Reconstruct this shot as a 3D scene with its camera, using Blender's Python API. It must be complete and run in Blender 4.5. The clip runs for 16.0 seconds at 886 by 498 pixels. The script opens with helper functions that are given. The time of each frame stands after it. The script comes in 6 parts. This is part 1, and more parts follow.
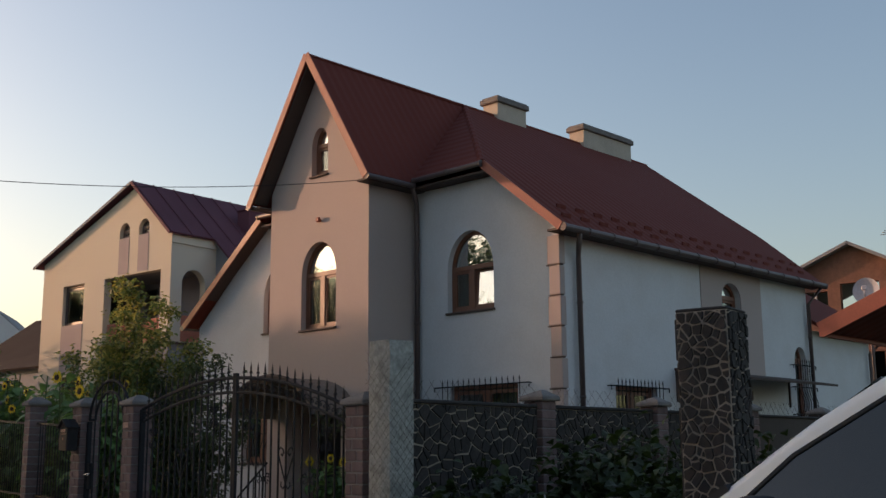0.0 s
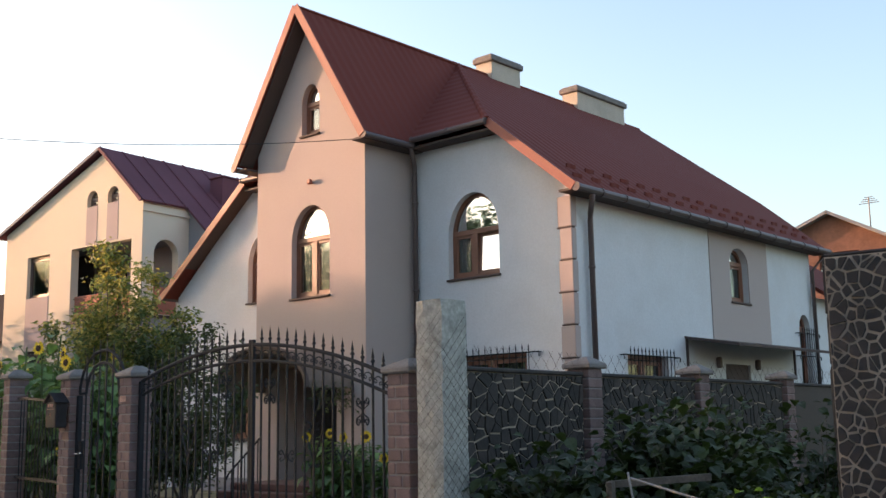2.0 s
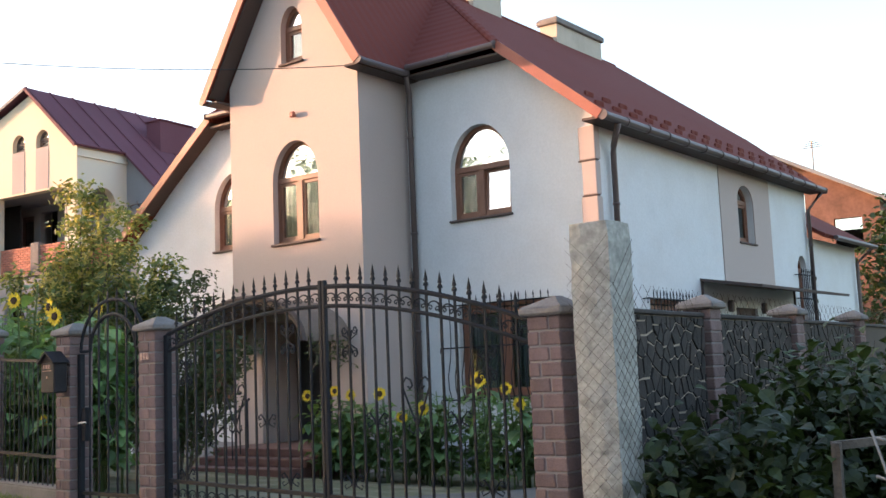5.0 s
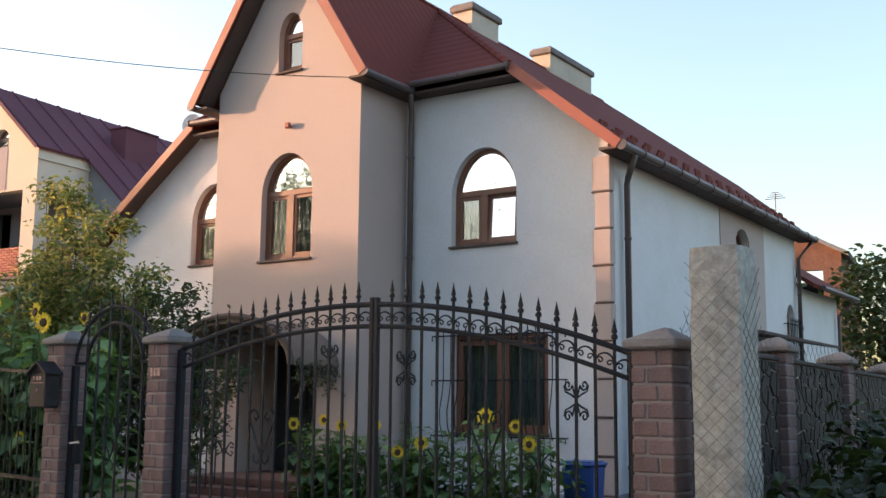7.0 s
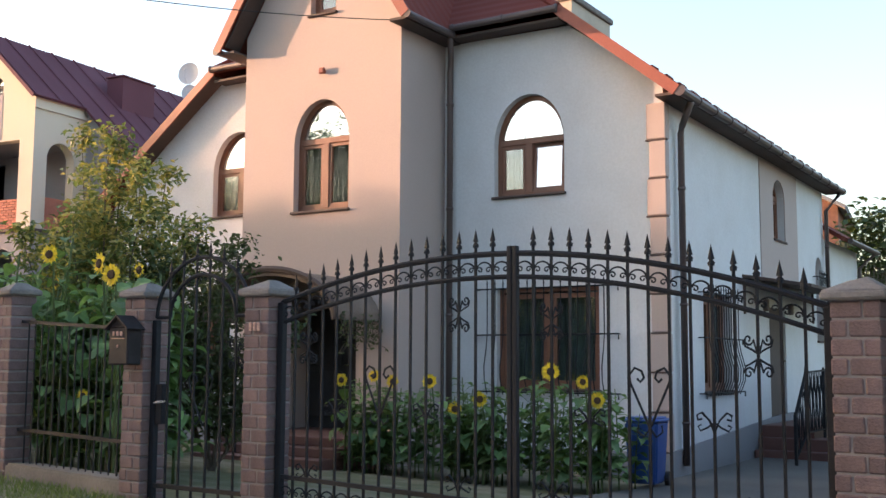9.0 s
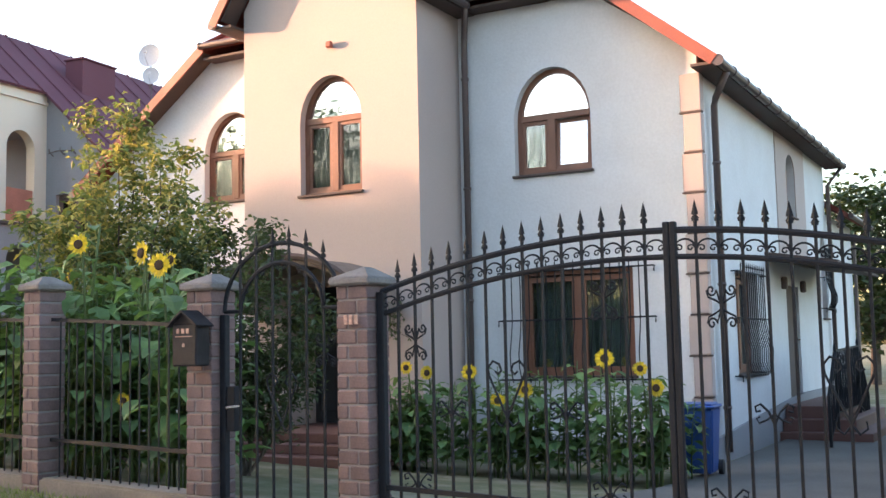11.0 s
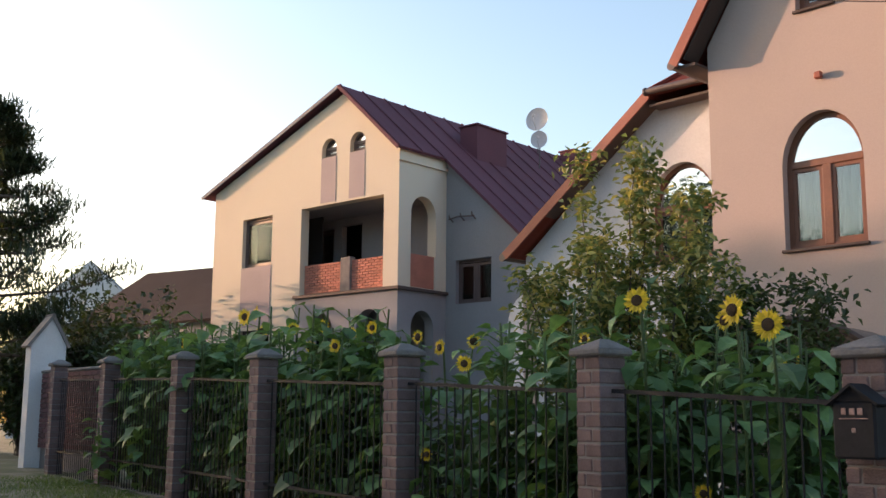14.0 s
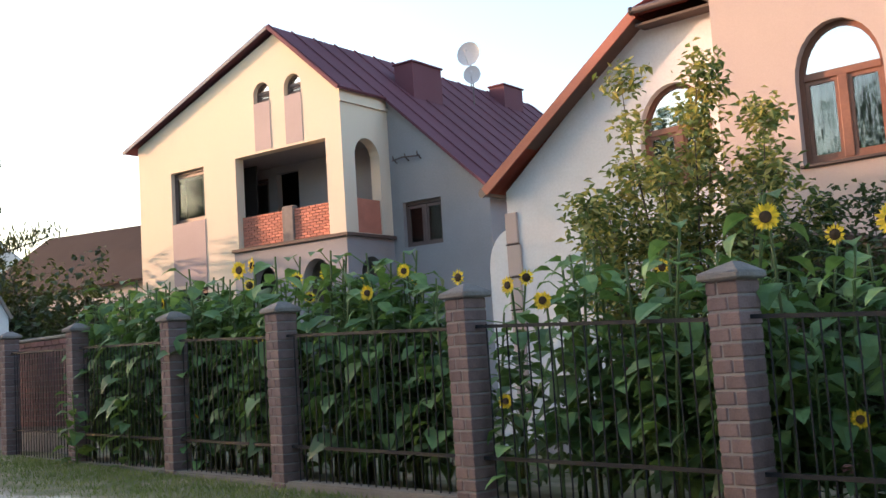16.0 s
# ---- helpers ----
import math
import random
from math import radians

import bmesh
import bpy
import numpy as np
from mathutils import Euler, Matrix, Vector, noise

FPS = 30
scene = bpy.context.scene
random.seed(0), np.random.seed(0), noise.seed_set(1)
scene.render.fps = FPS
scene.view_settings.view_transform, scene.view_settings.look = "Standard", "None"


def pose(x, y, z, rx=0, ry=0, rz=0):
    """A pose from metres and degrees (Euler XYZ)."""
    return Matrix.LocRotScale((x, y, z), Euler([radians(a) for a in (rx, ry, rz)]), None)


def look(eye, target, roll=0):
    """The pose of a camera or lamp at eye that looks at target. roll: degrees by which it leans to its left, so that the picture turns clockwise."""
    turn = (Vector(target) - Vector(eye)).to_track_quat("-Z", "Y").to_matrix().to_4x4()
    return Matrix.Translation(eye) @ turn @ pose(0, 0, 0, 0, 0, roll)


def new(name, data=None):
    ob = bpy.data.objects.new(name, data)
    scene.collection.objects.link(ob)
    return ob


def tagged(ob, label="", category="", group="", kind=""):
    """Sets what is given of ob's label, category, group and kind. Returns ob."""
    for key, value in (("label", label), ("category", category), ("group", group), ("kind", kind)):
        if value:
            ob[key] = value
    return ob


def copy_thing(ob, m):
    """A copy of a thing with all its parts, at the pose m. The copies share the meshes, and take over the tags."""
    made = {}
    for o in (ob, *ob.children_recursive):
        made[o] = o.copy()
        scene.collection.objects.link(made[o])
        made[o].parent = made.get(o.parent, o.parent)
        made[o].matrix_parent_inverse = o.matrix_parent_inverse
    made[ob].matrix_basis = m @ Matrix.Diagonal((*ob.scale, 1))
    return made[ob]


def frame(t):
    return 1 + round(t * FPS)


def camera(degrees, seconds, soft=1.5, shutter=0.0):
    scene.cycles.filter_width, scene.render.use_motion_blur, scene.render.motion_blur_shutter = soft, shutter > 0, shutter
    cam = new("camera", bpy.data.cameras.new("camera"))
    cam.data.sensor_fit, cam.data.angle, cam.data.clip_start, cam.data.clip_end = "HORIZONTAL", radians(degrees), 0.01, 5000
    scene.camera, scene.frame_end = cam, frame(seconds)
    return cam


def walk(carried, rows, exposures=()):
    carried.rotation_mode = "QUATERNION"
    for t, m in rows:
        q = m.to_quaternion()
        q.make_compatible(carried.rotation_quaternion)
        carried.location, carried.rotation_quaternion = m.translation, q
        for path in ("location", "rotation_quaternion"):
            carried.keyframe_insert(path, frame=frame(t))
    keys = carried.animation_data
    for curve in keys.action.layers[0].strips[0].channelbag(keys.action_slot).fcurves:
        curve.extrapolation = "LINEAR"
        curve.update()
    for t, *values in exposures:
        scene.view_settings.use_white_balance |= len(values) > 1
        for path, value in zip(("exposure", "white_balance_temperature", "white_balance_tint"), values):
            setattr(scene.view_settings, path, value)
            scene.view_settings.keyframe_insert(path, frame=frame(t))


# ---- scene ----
cam = camera(44.9, 16.0)
PATH = [
    (0, (-1.262, 0.684, 1.143), (-2.632, 2.092, 1.516), -0.5),
    (0.5, (-1.513, 0.757, 1.117), (-2.898, 2.175, 1.383), -0.5),
    (1, (-1.865, 0.902, 1.151), (-3.238, 2.332, 1.414), 1.6),
    (1.5, (-2.185, 0.88, 1.165), (-3.486, 2.368, 1.47), -1.6),
    (2, (-2.633, 0.974, 1.146), (-3.954, 2.44, 1.472), -1.0),
    (2.5, (-3.104, 1.055, 1.155), (-4.468, 2.473, 1.514), 0.8),
    (3, (-3.558, 1.108, 1.152), (-4.876, 2.6, 1.346), 0.2),
    (3.5, (-3.93, 1.166, 1.164), (-5.224, 2.676, 1.379), -0.4),
    (4, (-4.342, 1.19, 1.173), (-5.639, 2.698, 1.384), -0.2),
    (4.2, (-4.5, 1.211, 1.198), (-5.71, 2.788, 1.425), -2.9),
    (6.3, (-5.909, 1.314, 1.206), (-7.121, 2.883, 1.471), -0.7),
    (6.5, (-6.046, 1.372, 1.224), (-7.245, 2.949, 1.499), 0.5),
    (7, (-6.342, 1.411, 1.22), (-7.445, 3.052, 1.516), 0.5),
    (7.5, (-6.587, 1.322, 1.221), (-7.599, 3.026, 1.489), -1.1),
    (8, (-6.941, 1.308, 1.238), (-8.004, 2.986, 1.466), -2.7),
    (8.5, (-7.244, 1.31, 1.212), (-8.343, 2.963, 1.451), 0.8),
    (9, (-7.613, 1.26, 1.228), (-8.675, 2.941, 1.441), 0.3),
    (9.5, (-7.932, 1.245, 1.217), (-8.991, 2.932, 1.393), -2.2),
    (9.7, (-8.105, 1.303, 1.251), (-9.167, 2.989, 1.427), -1.1),
    (12, (-9.954, 1.438, 1.333), (-10.876, 3.201, 1.535), -2.1),
    (12.5, (-10.436, 1.625, 1.37), (-11.488, 3.297, 1.684), -0.5),
    (13, (-10.891, 1.665, 1.372), (-11.974, 3.312, 1.709), -0.6),
    (13.5, (-11.446, 1.706, 1.358), (-12.705, 3.222, 1.7), -2.9),
    (14, (-11.862, 1.619, 1.387), (-13.293, 2.979, 1.705), 0.5),
    (14.5, (-12.306, 1.549, 1.418), (-13.635, 3.015, 1.705), 1.2),
    (15, (-12.736, 1.473, 1.461), (-14.066, 2.945, 1.712), -0.8),
    (15.5, (-13.166, 1.385, 1.433), (-14.46, 2.89, 1.674), -3.0),
    (16, (-13.582, 1.175, 1.435), (-14.877, 2.684, 1.648), -3.7),
]
walk(cam, [(t, look(eye, target, roll)) for t, eye, target, roll in PATH],
     [(t, stops + 0.22, 6200 if t < 12.9 else 6020, 18 if t < 12.9 else 16) for t, stops in ((0.0, 0.72), (0.3, 1.2), (0.5, 1.5), (1.0, 1.9), (2.0, 1.9), (3.0, 1.88), (3.5, 2.3), (4.0, 2.55), (6.5, 2.2), (7.0, 2.05), (8.0, 2.05), (9.0, 2.3), (9.7, 2.55), (12.0, 2.95), (12.5, 2.65), (13.0, 2.5), (13.5, 2.25), (14.0, 1.65), (15.0, 2.0), (16.0, 2.28))])

# ---- daylight: low evening sun from the far end of the street ----
SUN_FROM = Vector((-0.93, -0.33, 0.105)).normalized()
world = bpy.data.worlds.new("evening_sky")
scene.world = world
world.use_nodes = True
wn = world.node_tree
sky = wn.nodes.new("ShaderNodeTexSky")
sky.sky_type, sky.sun_disc = "NISHITA", False
sky.sun_elevation = math.asin(SUN_FROM.z)
sky.sun_rotation = math.atan2(SUN_FROM.x, SUN_FROM.y)
sky.air_density, sky.dust_density, sky.ozone_density = 1.0, 2.8, 1.05
wn.nodes["Background"].inputs["Strength"].default_value = 0.15
wn.links.new(sky.outputs[0], wn.nodes["Background"].inputs[0])
sun = new("sun", bpy.data.lights.new("sun", "SUN"))
sun.data.energy, sun.data.angle, sun.data.color = 2.1, radians(0.6), (1.0, 0.57, 0.33)
sun.matrix_world = look(SUN_FROM * 60, (0, 0, 0))

# ---- materials ----
def mat(name, colour, rough=0.8, metal=0.0, vary=0.12, size=1.5, grain=40.0, bump=0.15, second=None, second_amount=0.0, object_random=0.0, island=0.0, spec=0.5, trans=0.0):
    """A surface with stains at one scale, grain at another and fine relief."""
    m = bpy.data.materials.new(name)
    m.use_nodes = True
    t = m.node_tree
    b = t.nodes["Principled BSDF"]
    b.inputs["Roughness"].default_value, b.inputs["Metallic"].default_value = rough, metal
    b.inputs["Specular IOR Level"].default_value = spec
    co = t.nodes.new("ShaderNodeTexCoord")
    big, fine = t.nodes.new("ShaderNodeTexNoise"), t.nodes.new("ShaderNodeTexNoise")
    big.inputs["Scale"].default_value, big.inputs["Detail"].default_value = 1.0 / size, 5
    fine.inputs["Scale"].default_value, fine.inputs["Detail"].default_value = grain, 3
    for n in (big, fine):
        t.links.new(co.outputs["Object"], n.inputs["Vector"])
    ramp = t.nodes.new("ShaderNodeMapRange")
    ramp.inputs["From Min"].default_value, ramp.inputs["From Max"].default_value = 0.3, 0.7
    ramp.inputs["To Min"].default_value, ramp.inputs["To Max"].default_value = 1 - vary, 1 + vary
    t.links.new(big.outputs["Fac"], ramp.inputs["Value"])
    ramp2 = t.nodes.new("ShaderNodeMapRange")
    ramp2.inputs["From Min"].default_value, ramp2.inputs["From Max"].default_value = 0.3, 0.7
    ramp2.inputs["To Min"].default_value, ramp2.inputs["To Max"].default_value = 1 - vary * 0.6, 1 + vary * 0.6
    t.links.new(fine.outputs["Fac"], ramp2.inputs["Value"])
    mul = t.nodes.new("ShaderNodeMath")
    mul.operation = "MULTIPLY"
    t.links.new(ramp.outputs[0], mul.inputs[0])
    t.links.new(ramp2.outputs[0], mul.inputs[1])
    value = mul.outputs[0]
    for node, socket, amount in (("ShaderNodeObjectInfo", "Random", object_random), ("ShaderNodeNewGeometry", "Random Per Island", island)):
        if amount:
            oi, r, k = t.nodes.new(node), t.nodes.new("ShaderNodeMapRange"), t.nodes.new("ShaderNodeMath")
            k.operation = "MULTIPLY"
            r.inputs["To Min"].default_value, r.inputs["To Max"].default_value = 1 - amount, 1 + amount
            t.links.new(oi.outputs[socket], r.inputs["Value"])
            t.links.new(value, k.inputs[0])
            t.links.new(r.outputs[0], k.inputs[1])
            value = k.outputs[0]
    base = t.nodes.new("ShaderNodeMix")
    base.data_type = "RGBA"
    base.inputs["A"].default_value = (*colour, 1)
    base.inputs["B"].default_value = (*(second or colour), 1)
    sm = t.nodes.new("ShaderNodeMapRange")
    sm.inputs["From Min"].default_value, sm.inputs["From Max"].default_value = 0.45, 0.62
    sm.inputs["To Max"].default_value = second_amount
    t.links.new(big.outputs["Fac"], sm.inputs["Value"])
    t.links.new(sm.outputs[0], base.inputs["Factor"])
    tint = t.nodes.new("ShaderNodeMix")
    tint.data_type, tint.blend_type = "RGBA", "MULTIPLY"
    tint.inputs["Factor"].default_value = 1
    t.links.new(base.outputs["Result"], tint.inputs["A"])
    t.links.new(value, tint.inputs["B"])
    t.links.new(tint.outputs["Result"], b.inputs["Base Color"])
    bp = t.nodes.new("ShaderNodeBump")
    bp.inputs["Strength"].default_value, bp.inputs["Distance"].default_value = bump, 0.01
    t.links.new(fine.outputs["Fac"], bp.inputs["Height"])
    t.links.new(bp.outputs[0], b.inputs["Normal"])
    if trans:
        b.inputs["Transmission Weight"].default_value = trans
    return m


def leaf_mat(name, colour, second, amount=0.6):
    m = mat(name, colour, 0.55, vary=0.25, size=0.5, grain=25, second=second, second_amount=amount, island=0.35, object_random=0.15)
    t = m.node_tree
    b = t.nodes["Principled BSDF"]
    tr, mix = t.nodes.new("ShaderNodeBsdfTranslucent"), t.nodes.new("ShaderNodeMixShader")
    tr.inputs["Color"].default_value = (min(colour[0] * 1.6, 0.9), min(colour[1] * 1.5, 0.9), colour[2] * 0.8, 1)
    mix.inputs[0].default_value = 0.3
    t.links.new(b.outputs[0], mix.inputs[1])
    t.links.new(tr.outputs[0], mix.inputs[2])
    t.links.new(mix.outputs[0], t.nodes["Material Output"].inputs[0])
    return m


def glass_mat(name, mirror):
    """Coated window glass: part mirror, part clear."""
    m = bpy.data.materials.new(name)
    m.use_nodes = True
    t = m.node_tree
    g, c, mix = t.nodes.new("ShaderNodeBsdfGlossy"), t.nodes.new("ShaderNodeBsdfTransparent"), t.nodes.new("ShaderNodeMixShader")
    g.inputs["Roughness"].default_value = 0.02
    g.inputs["Color"].default_value = (0.86, 0.9, 0.92, 1)
    c.inputs["Color"].default_value = (0.75, 0.82, 0.8, 1)
    no, bp = t.nodes.new("ShaderNodeTexNoise"), t.nodes.new("ShaderNodeBump")
    no.inputs["Scale"].default_value = 1.6
    bp.inputs["Strength"].default_value, bp.inputs["Distance"].default_value = 0.15, 0.03
    t.links.new(no.outputs["Fac"], bp.inputs["Height"])
    t.links.new(bp.outputs[0], g.inputs["Normal"])
    mix.inputs[0].default_value = mirror
    t.links.new(c.outputs[0], mix.inputs[1])
    t.links.new(g.outputs[0], mix.inputs[2])
    t.links.new(mix.outputs[0], t.nodes["Material Output"].inputs[0])
    return m


def roof_mat(name, colour, course, wave, rough=0.62, second=None):
    """Pressed metal sheet: steps down the slope and ribs across it."""
    m = mat(name, colour, rough, vary=0.1, size=2.5, grain=60, bump=0.1, second=second, second_amount=0.35, spec=0.12)
    t = m.node_tree
    co, sep = t.nodes.new("ShaderNodeTexCoord"), t.nodes.new("ShaderNodeSeparateXYZ")
    t.links.new(co.outputs["Object"], sep.inputs[0])
    fr, si, ad = t.nodes.new("ShaderNodeMath"), t.nodes.new("ShaderNodeMath"), t.nodes.new("ShaderNodeMath")
    sc = t.nodes.new("ShaderNodeMath")
    sc.operation, fr.operation, si.operation, ad.operation = "MULTIPLY", "FRACT", "SINE", "ADD"
    sc.inputs[1].default_value = 1 / course
    t.links.new(sep.outputs["Z"], sc.inputs[0])
    t.links.new(sc.outputs[0], fr.inputs[0])
    mu = t.nodes.new("ShaderNodeMath")
    mu.operation = "MULTIPLY"
    mu.inputs[1].default_value = 2 * math.pi / wave
    t.links.new(sep.outputs["Y"], mu.inputs[0])
    t.links.new(mu.outputs[0], si.inputs[0])
    half = t.nodes.new("ShaderNodeMath")
    half.operation = "MULTIPLY"
    half.inputs[1].default_value = 0.3
    t.links.new(si.outputs[0], half.inputs[0])
    t.links.new(fr.outputs[0], ad.inputs[0])
    t.links.new(half.outputs[0], ad.inputs[1])
    bp = t.nodes.new("ShaderNodeBump")
    bp.inputs["Strength"].default_value, bp.inputs["Distance"].default_value = 0.7, 0.03
    t.links.new(ad.outputs[0], bp.inputs["Height"])
    t.links.new(bp.outputs[0], t.nodes["Principled BSDF"].inputs["Normal"])
    return m


PLASTER = mat("white_plaster", (0.61, 0.615, 0.625), 0.92, vary=0.07, size=1.1, grain=26, bump=0.4, second=(0.52, 0.515, 0.515), second_amount=0.7)
PINK = mat("pinkish_plaster", (0.41, 0.34, 0.31), 0.92, vary=0.05, size=2.0, grain=55, bump=0.25, second=(0.38, 0.31, 0.285), second_amount=0.5)
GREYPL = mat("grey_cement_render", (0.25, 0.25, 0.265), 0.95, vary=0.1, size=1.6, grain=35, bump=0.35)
YELLOW = mat("cream_plaster", (0.61, 0.545, 0.435), 0.9, vary=0.05, size=2.5, grain=50, bump=0.2, second=(0.56, 0.5, 0.395), second_amount=0.5)
MAUVE = mat("mauve_plaster", (0.37, 0.31, 0.31), 0.9, vary=0.08)
ROOF = roof_mat("red_brown_metal_tile", (0.15, 0.038, 0.028), 0.26, 0.24, rough=0.75, second=(0.115, 0.034, 0.026))
PURPLE = roof_mat("purple_metal_sheet", (0.135, 0.058, 0.075), 9.0, 1.05, 0.75)
RED = mat("red_painted_trim", (0.26, 0.07, 0.042), 0.55, vary=0.12)
DARKTRIM = mat("dark_brown_metal", (0.1, 0.074, 0.07), 0.45, metal=0.2, vary=0.15)
SOFFIT = mat("brown_soffit_board", (0.075, 0.052, 0.045), 0.8)
WOODFRAME = mat("brown_window_frame", (0.17, 0.07, 0.04), 0.45, vary=0.15, size=0.4)
GLASS = glass_mat("window_glass", 0.14)
GLASSTOP = glass_mat("bright_window_glass", 0.62)
# mirror share kept low so the neighbour's panes stay dark
DULLGLASS = glass_mat("weak_mirror_glass", 0.05)
CURTAIN = mat("grey_green_curtain", (0.04, 0.06, 0.055), 0.95, vary=0.15, size=0.5)
SHEER = mat("grey_sheer_curtain", (0.17, 0.175, 0.18), 0.95, vary=0.15, size=0.3)
# near-black colour that paints in the gloom of rooms and doorway
INNERDARK = mat("painted_inner_dark", (0.03, 0.03, 0.032), 0.95)
IRON = mat("grey_brown_wrought_iron", (0.012, 0.013, 0.0165), 0.65, metal=0.0, spec=0.2, vary=0.2, size=0.4, bump=0.3)
BRICK = mat("mauve_brown_brick", (0.14, 0.094, 0.09), 0.9, vary=0.18, size=0.12, grain=70, bump=0.6, object_random=0.2)
BRICKRED = mat("red_brick", (0.47, 0.185, 0.125), 0.9, vary=0.15, size=0.5, object_random=0.2, island=0.15)
MORTAR = mat("grey_mortar", (0.19, 0.17, 0.165), 0.95, vary=0.12)
CAP = mat("weathered_concrete_cap", (0.175, 0.158, 0.148), 0.95, vary=0.2, size=0.25, grain=40, bump=0.6)
CONCRETE = mat("rough_old_concrete", (0.37, 0.365, 0.335), 0.95, vary=0.32, size=0.16, grain=28, bump=0.9, second=(0.17, 0.17, 0.155), second_amount=0.9)
STONE = mat("dark_flat_stone", (0.012, 0.010, 0.010), 0.75, vary=0.3, size=0.2, grain=30, bump=0.5, object_random=0.35, island=0.3, second=(0.028, 0.02, 0.018), second_amount=0.5)
JOINT = mat("pale_stone_joint", (0.31, 0.26, 0.21), 0.95, vary=0.2, size=0.3)
KERB = mat("concrete_plinth", (0.15, 0.135, 0.12), 0.95, vary=0.18, size=0.5, bump=0.5)
PAVING = mat("grey_paving", (0.105, 0.1, 0.09), 0.95, vary=0.15, size=0.9, bump=0.5)
STEP = mat("red_brown_step_tile", (0.12, 0.055, 0.045), 0.7, vary=0.15)
BLUE = mat("blue_plastic", (0.025, 0.075, 0.27), 0.45, vary=0.08)
BLACKP = mat("black_rubber", (0.018, 0.018, 0.02), 0.7)
CARPAINT = mat("white_car_paint", (0.68, 0.71, 0.72), 0.28, vary=0.02, bump=0.0, spec=0.6)
CARGLASS = mat("tinted_car_glass", (0.012, 0.016, 0.016), 0.04, vary=0.0, bump=0.0, spec=0.8)
CHROME = mat("brushed_metal", (0.5, 0.5, 0.5), 0.25, metal=1.0, vary=0.05)
DISH = mat("grey_dish_paint", (0.55, 0.52, 0.52), 0.5)
CAP_PALE = mat("pale_concrete", (0.45, 0.44, 0.42), 0.9, vary=0.15, size=0.2)
BRIGHTLEAF = leaf_mat("bright_young_leaf", (0.16, 0.27, 0.05), (0.3, 0.38, 0.08), 0.5)
STEM = leaf_mat("green_stem", (0.075, 0.12, 0.035), (0.10, 0.13, 0.05), 0.4)
LEAF = leaf_mat("sunflower_leaf", (0.08, 0.155, 0.055), (0.2, 0.3, 0.09), 0.65)
PEAR = leaf_mat("fruit_tree_leaf", (0.10, 0.145, 0.048), (0.17, 0.185, 0.06), 0.6)
PEARTIP = leaf_mat("yellowing_leaf", (0.3, 0.29, 0.1), (0.22, 0.23, 0.07), 0.6)
BUSH = leaf_mat("bush_leaf", (0.022, 0.036, 0.010), (0.072, 0.1, 0.023), 0.5)
PINE = leaf_mat("pine_needles", (0.03, 0.045, 0.022), (0.055, 0.065, 0.03), 0.5)
DARKPEAR = leaf_mat("dark_fruit_leaf", (0.05, 0.075, 0.03), (0.09, 0.11, 0.04), 0.5)
FARLEAF = leaf_mat("dark_tree_leaf", (0.035, 0.06, 0.022), (0.06, 0.075, 0.028), 0.6)
PETAL = leaf_mat("yellow_petal", (0.8, 0.55, 0.03), (0.75, 0.44, 0.02), 0.5)
DISC = mat("brown_seed_disc", (0.055, 0.03, 0.012), 0.95, vary=0.3, size=0.05, grain=120, bump=0.9)
BARK = mat("grey_brown_bark", (0.10, 0.08, 0.065), 0.95, vary=0.25, size=0.2, bump=0.8)
BLADE = leaf_mat("grass_blade", (0.09, 0.135, 0.032), (0.18, 0.175, 0.07), 0.6)


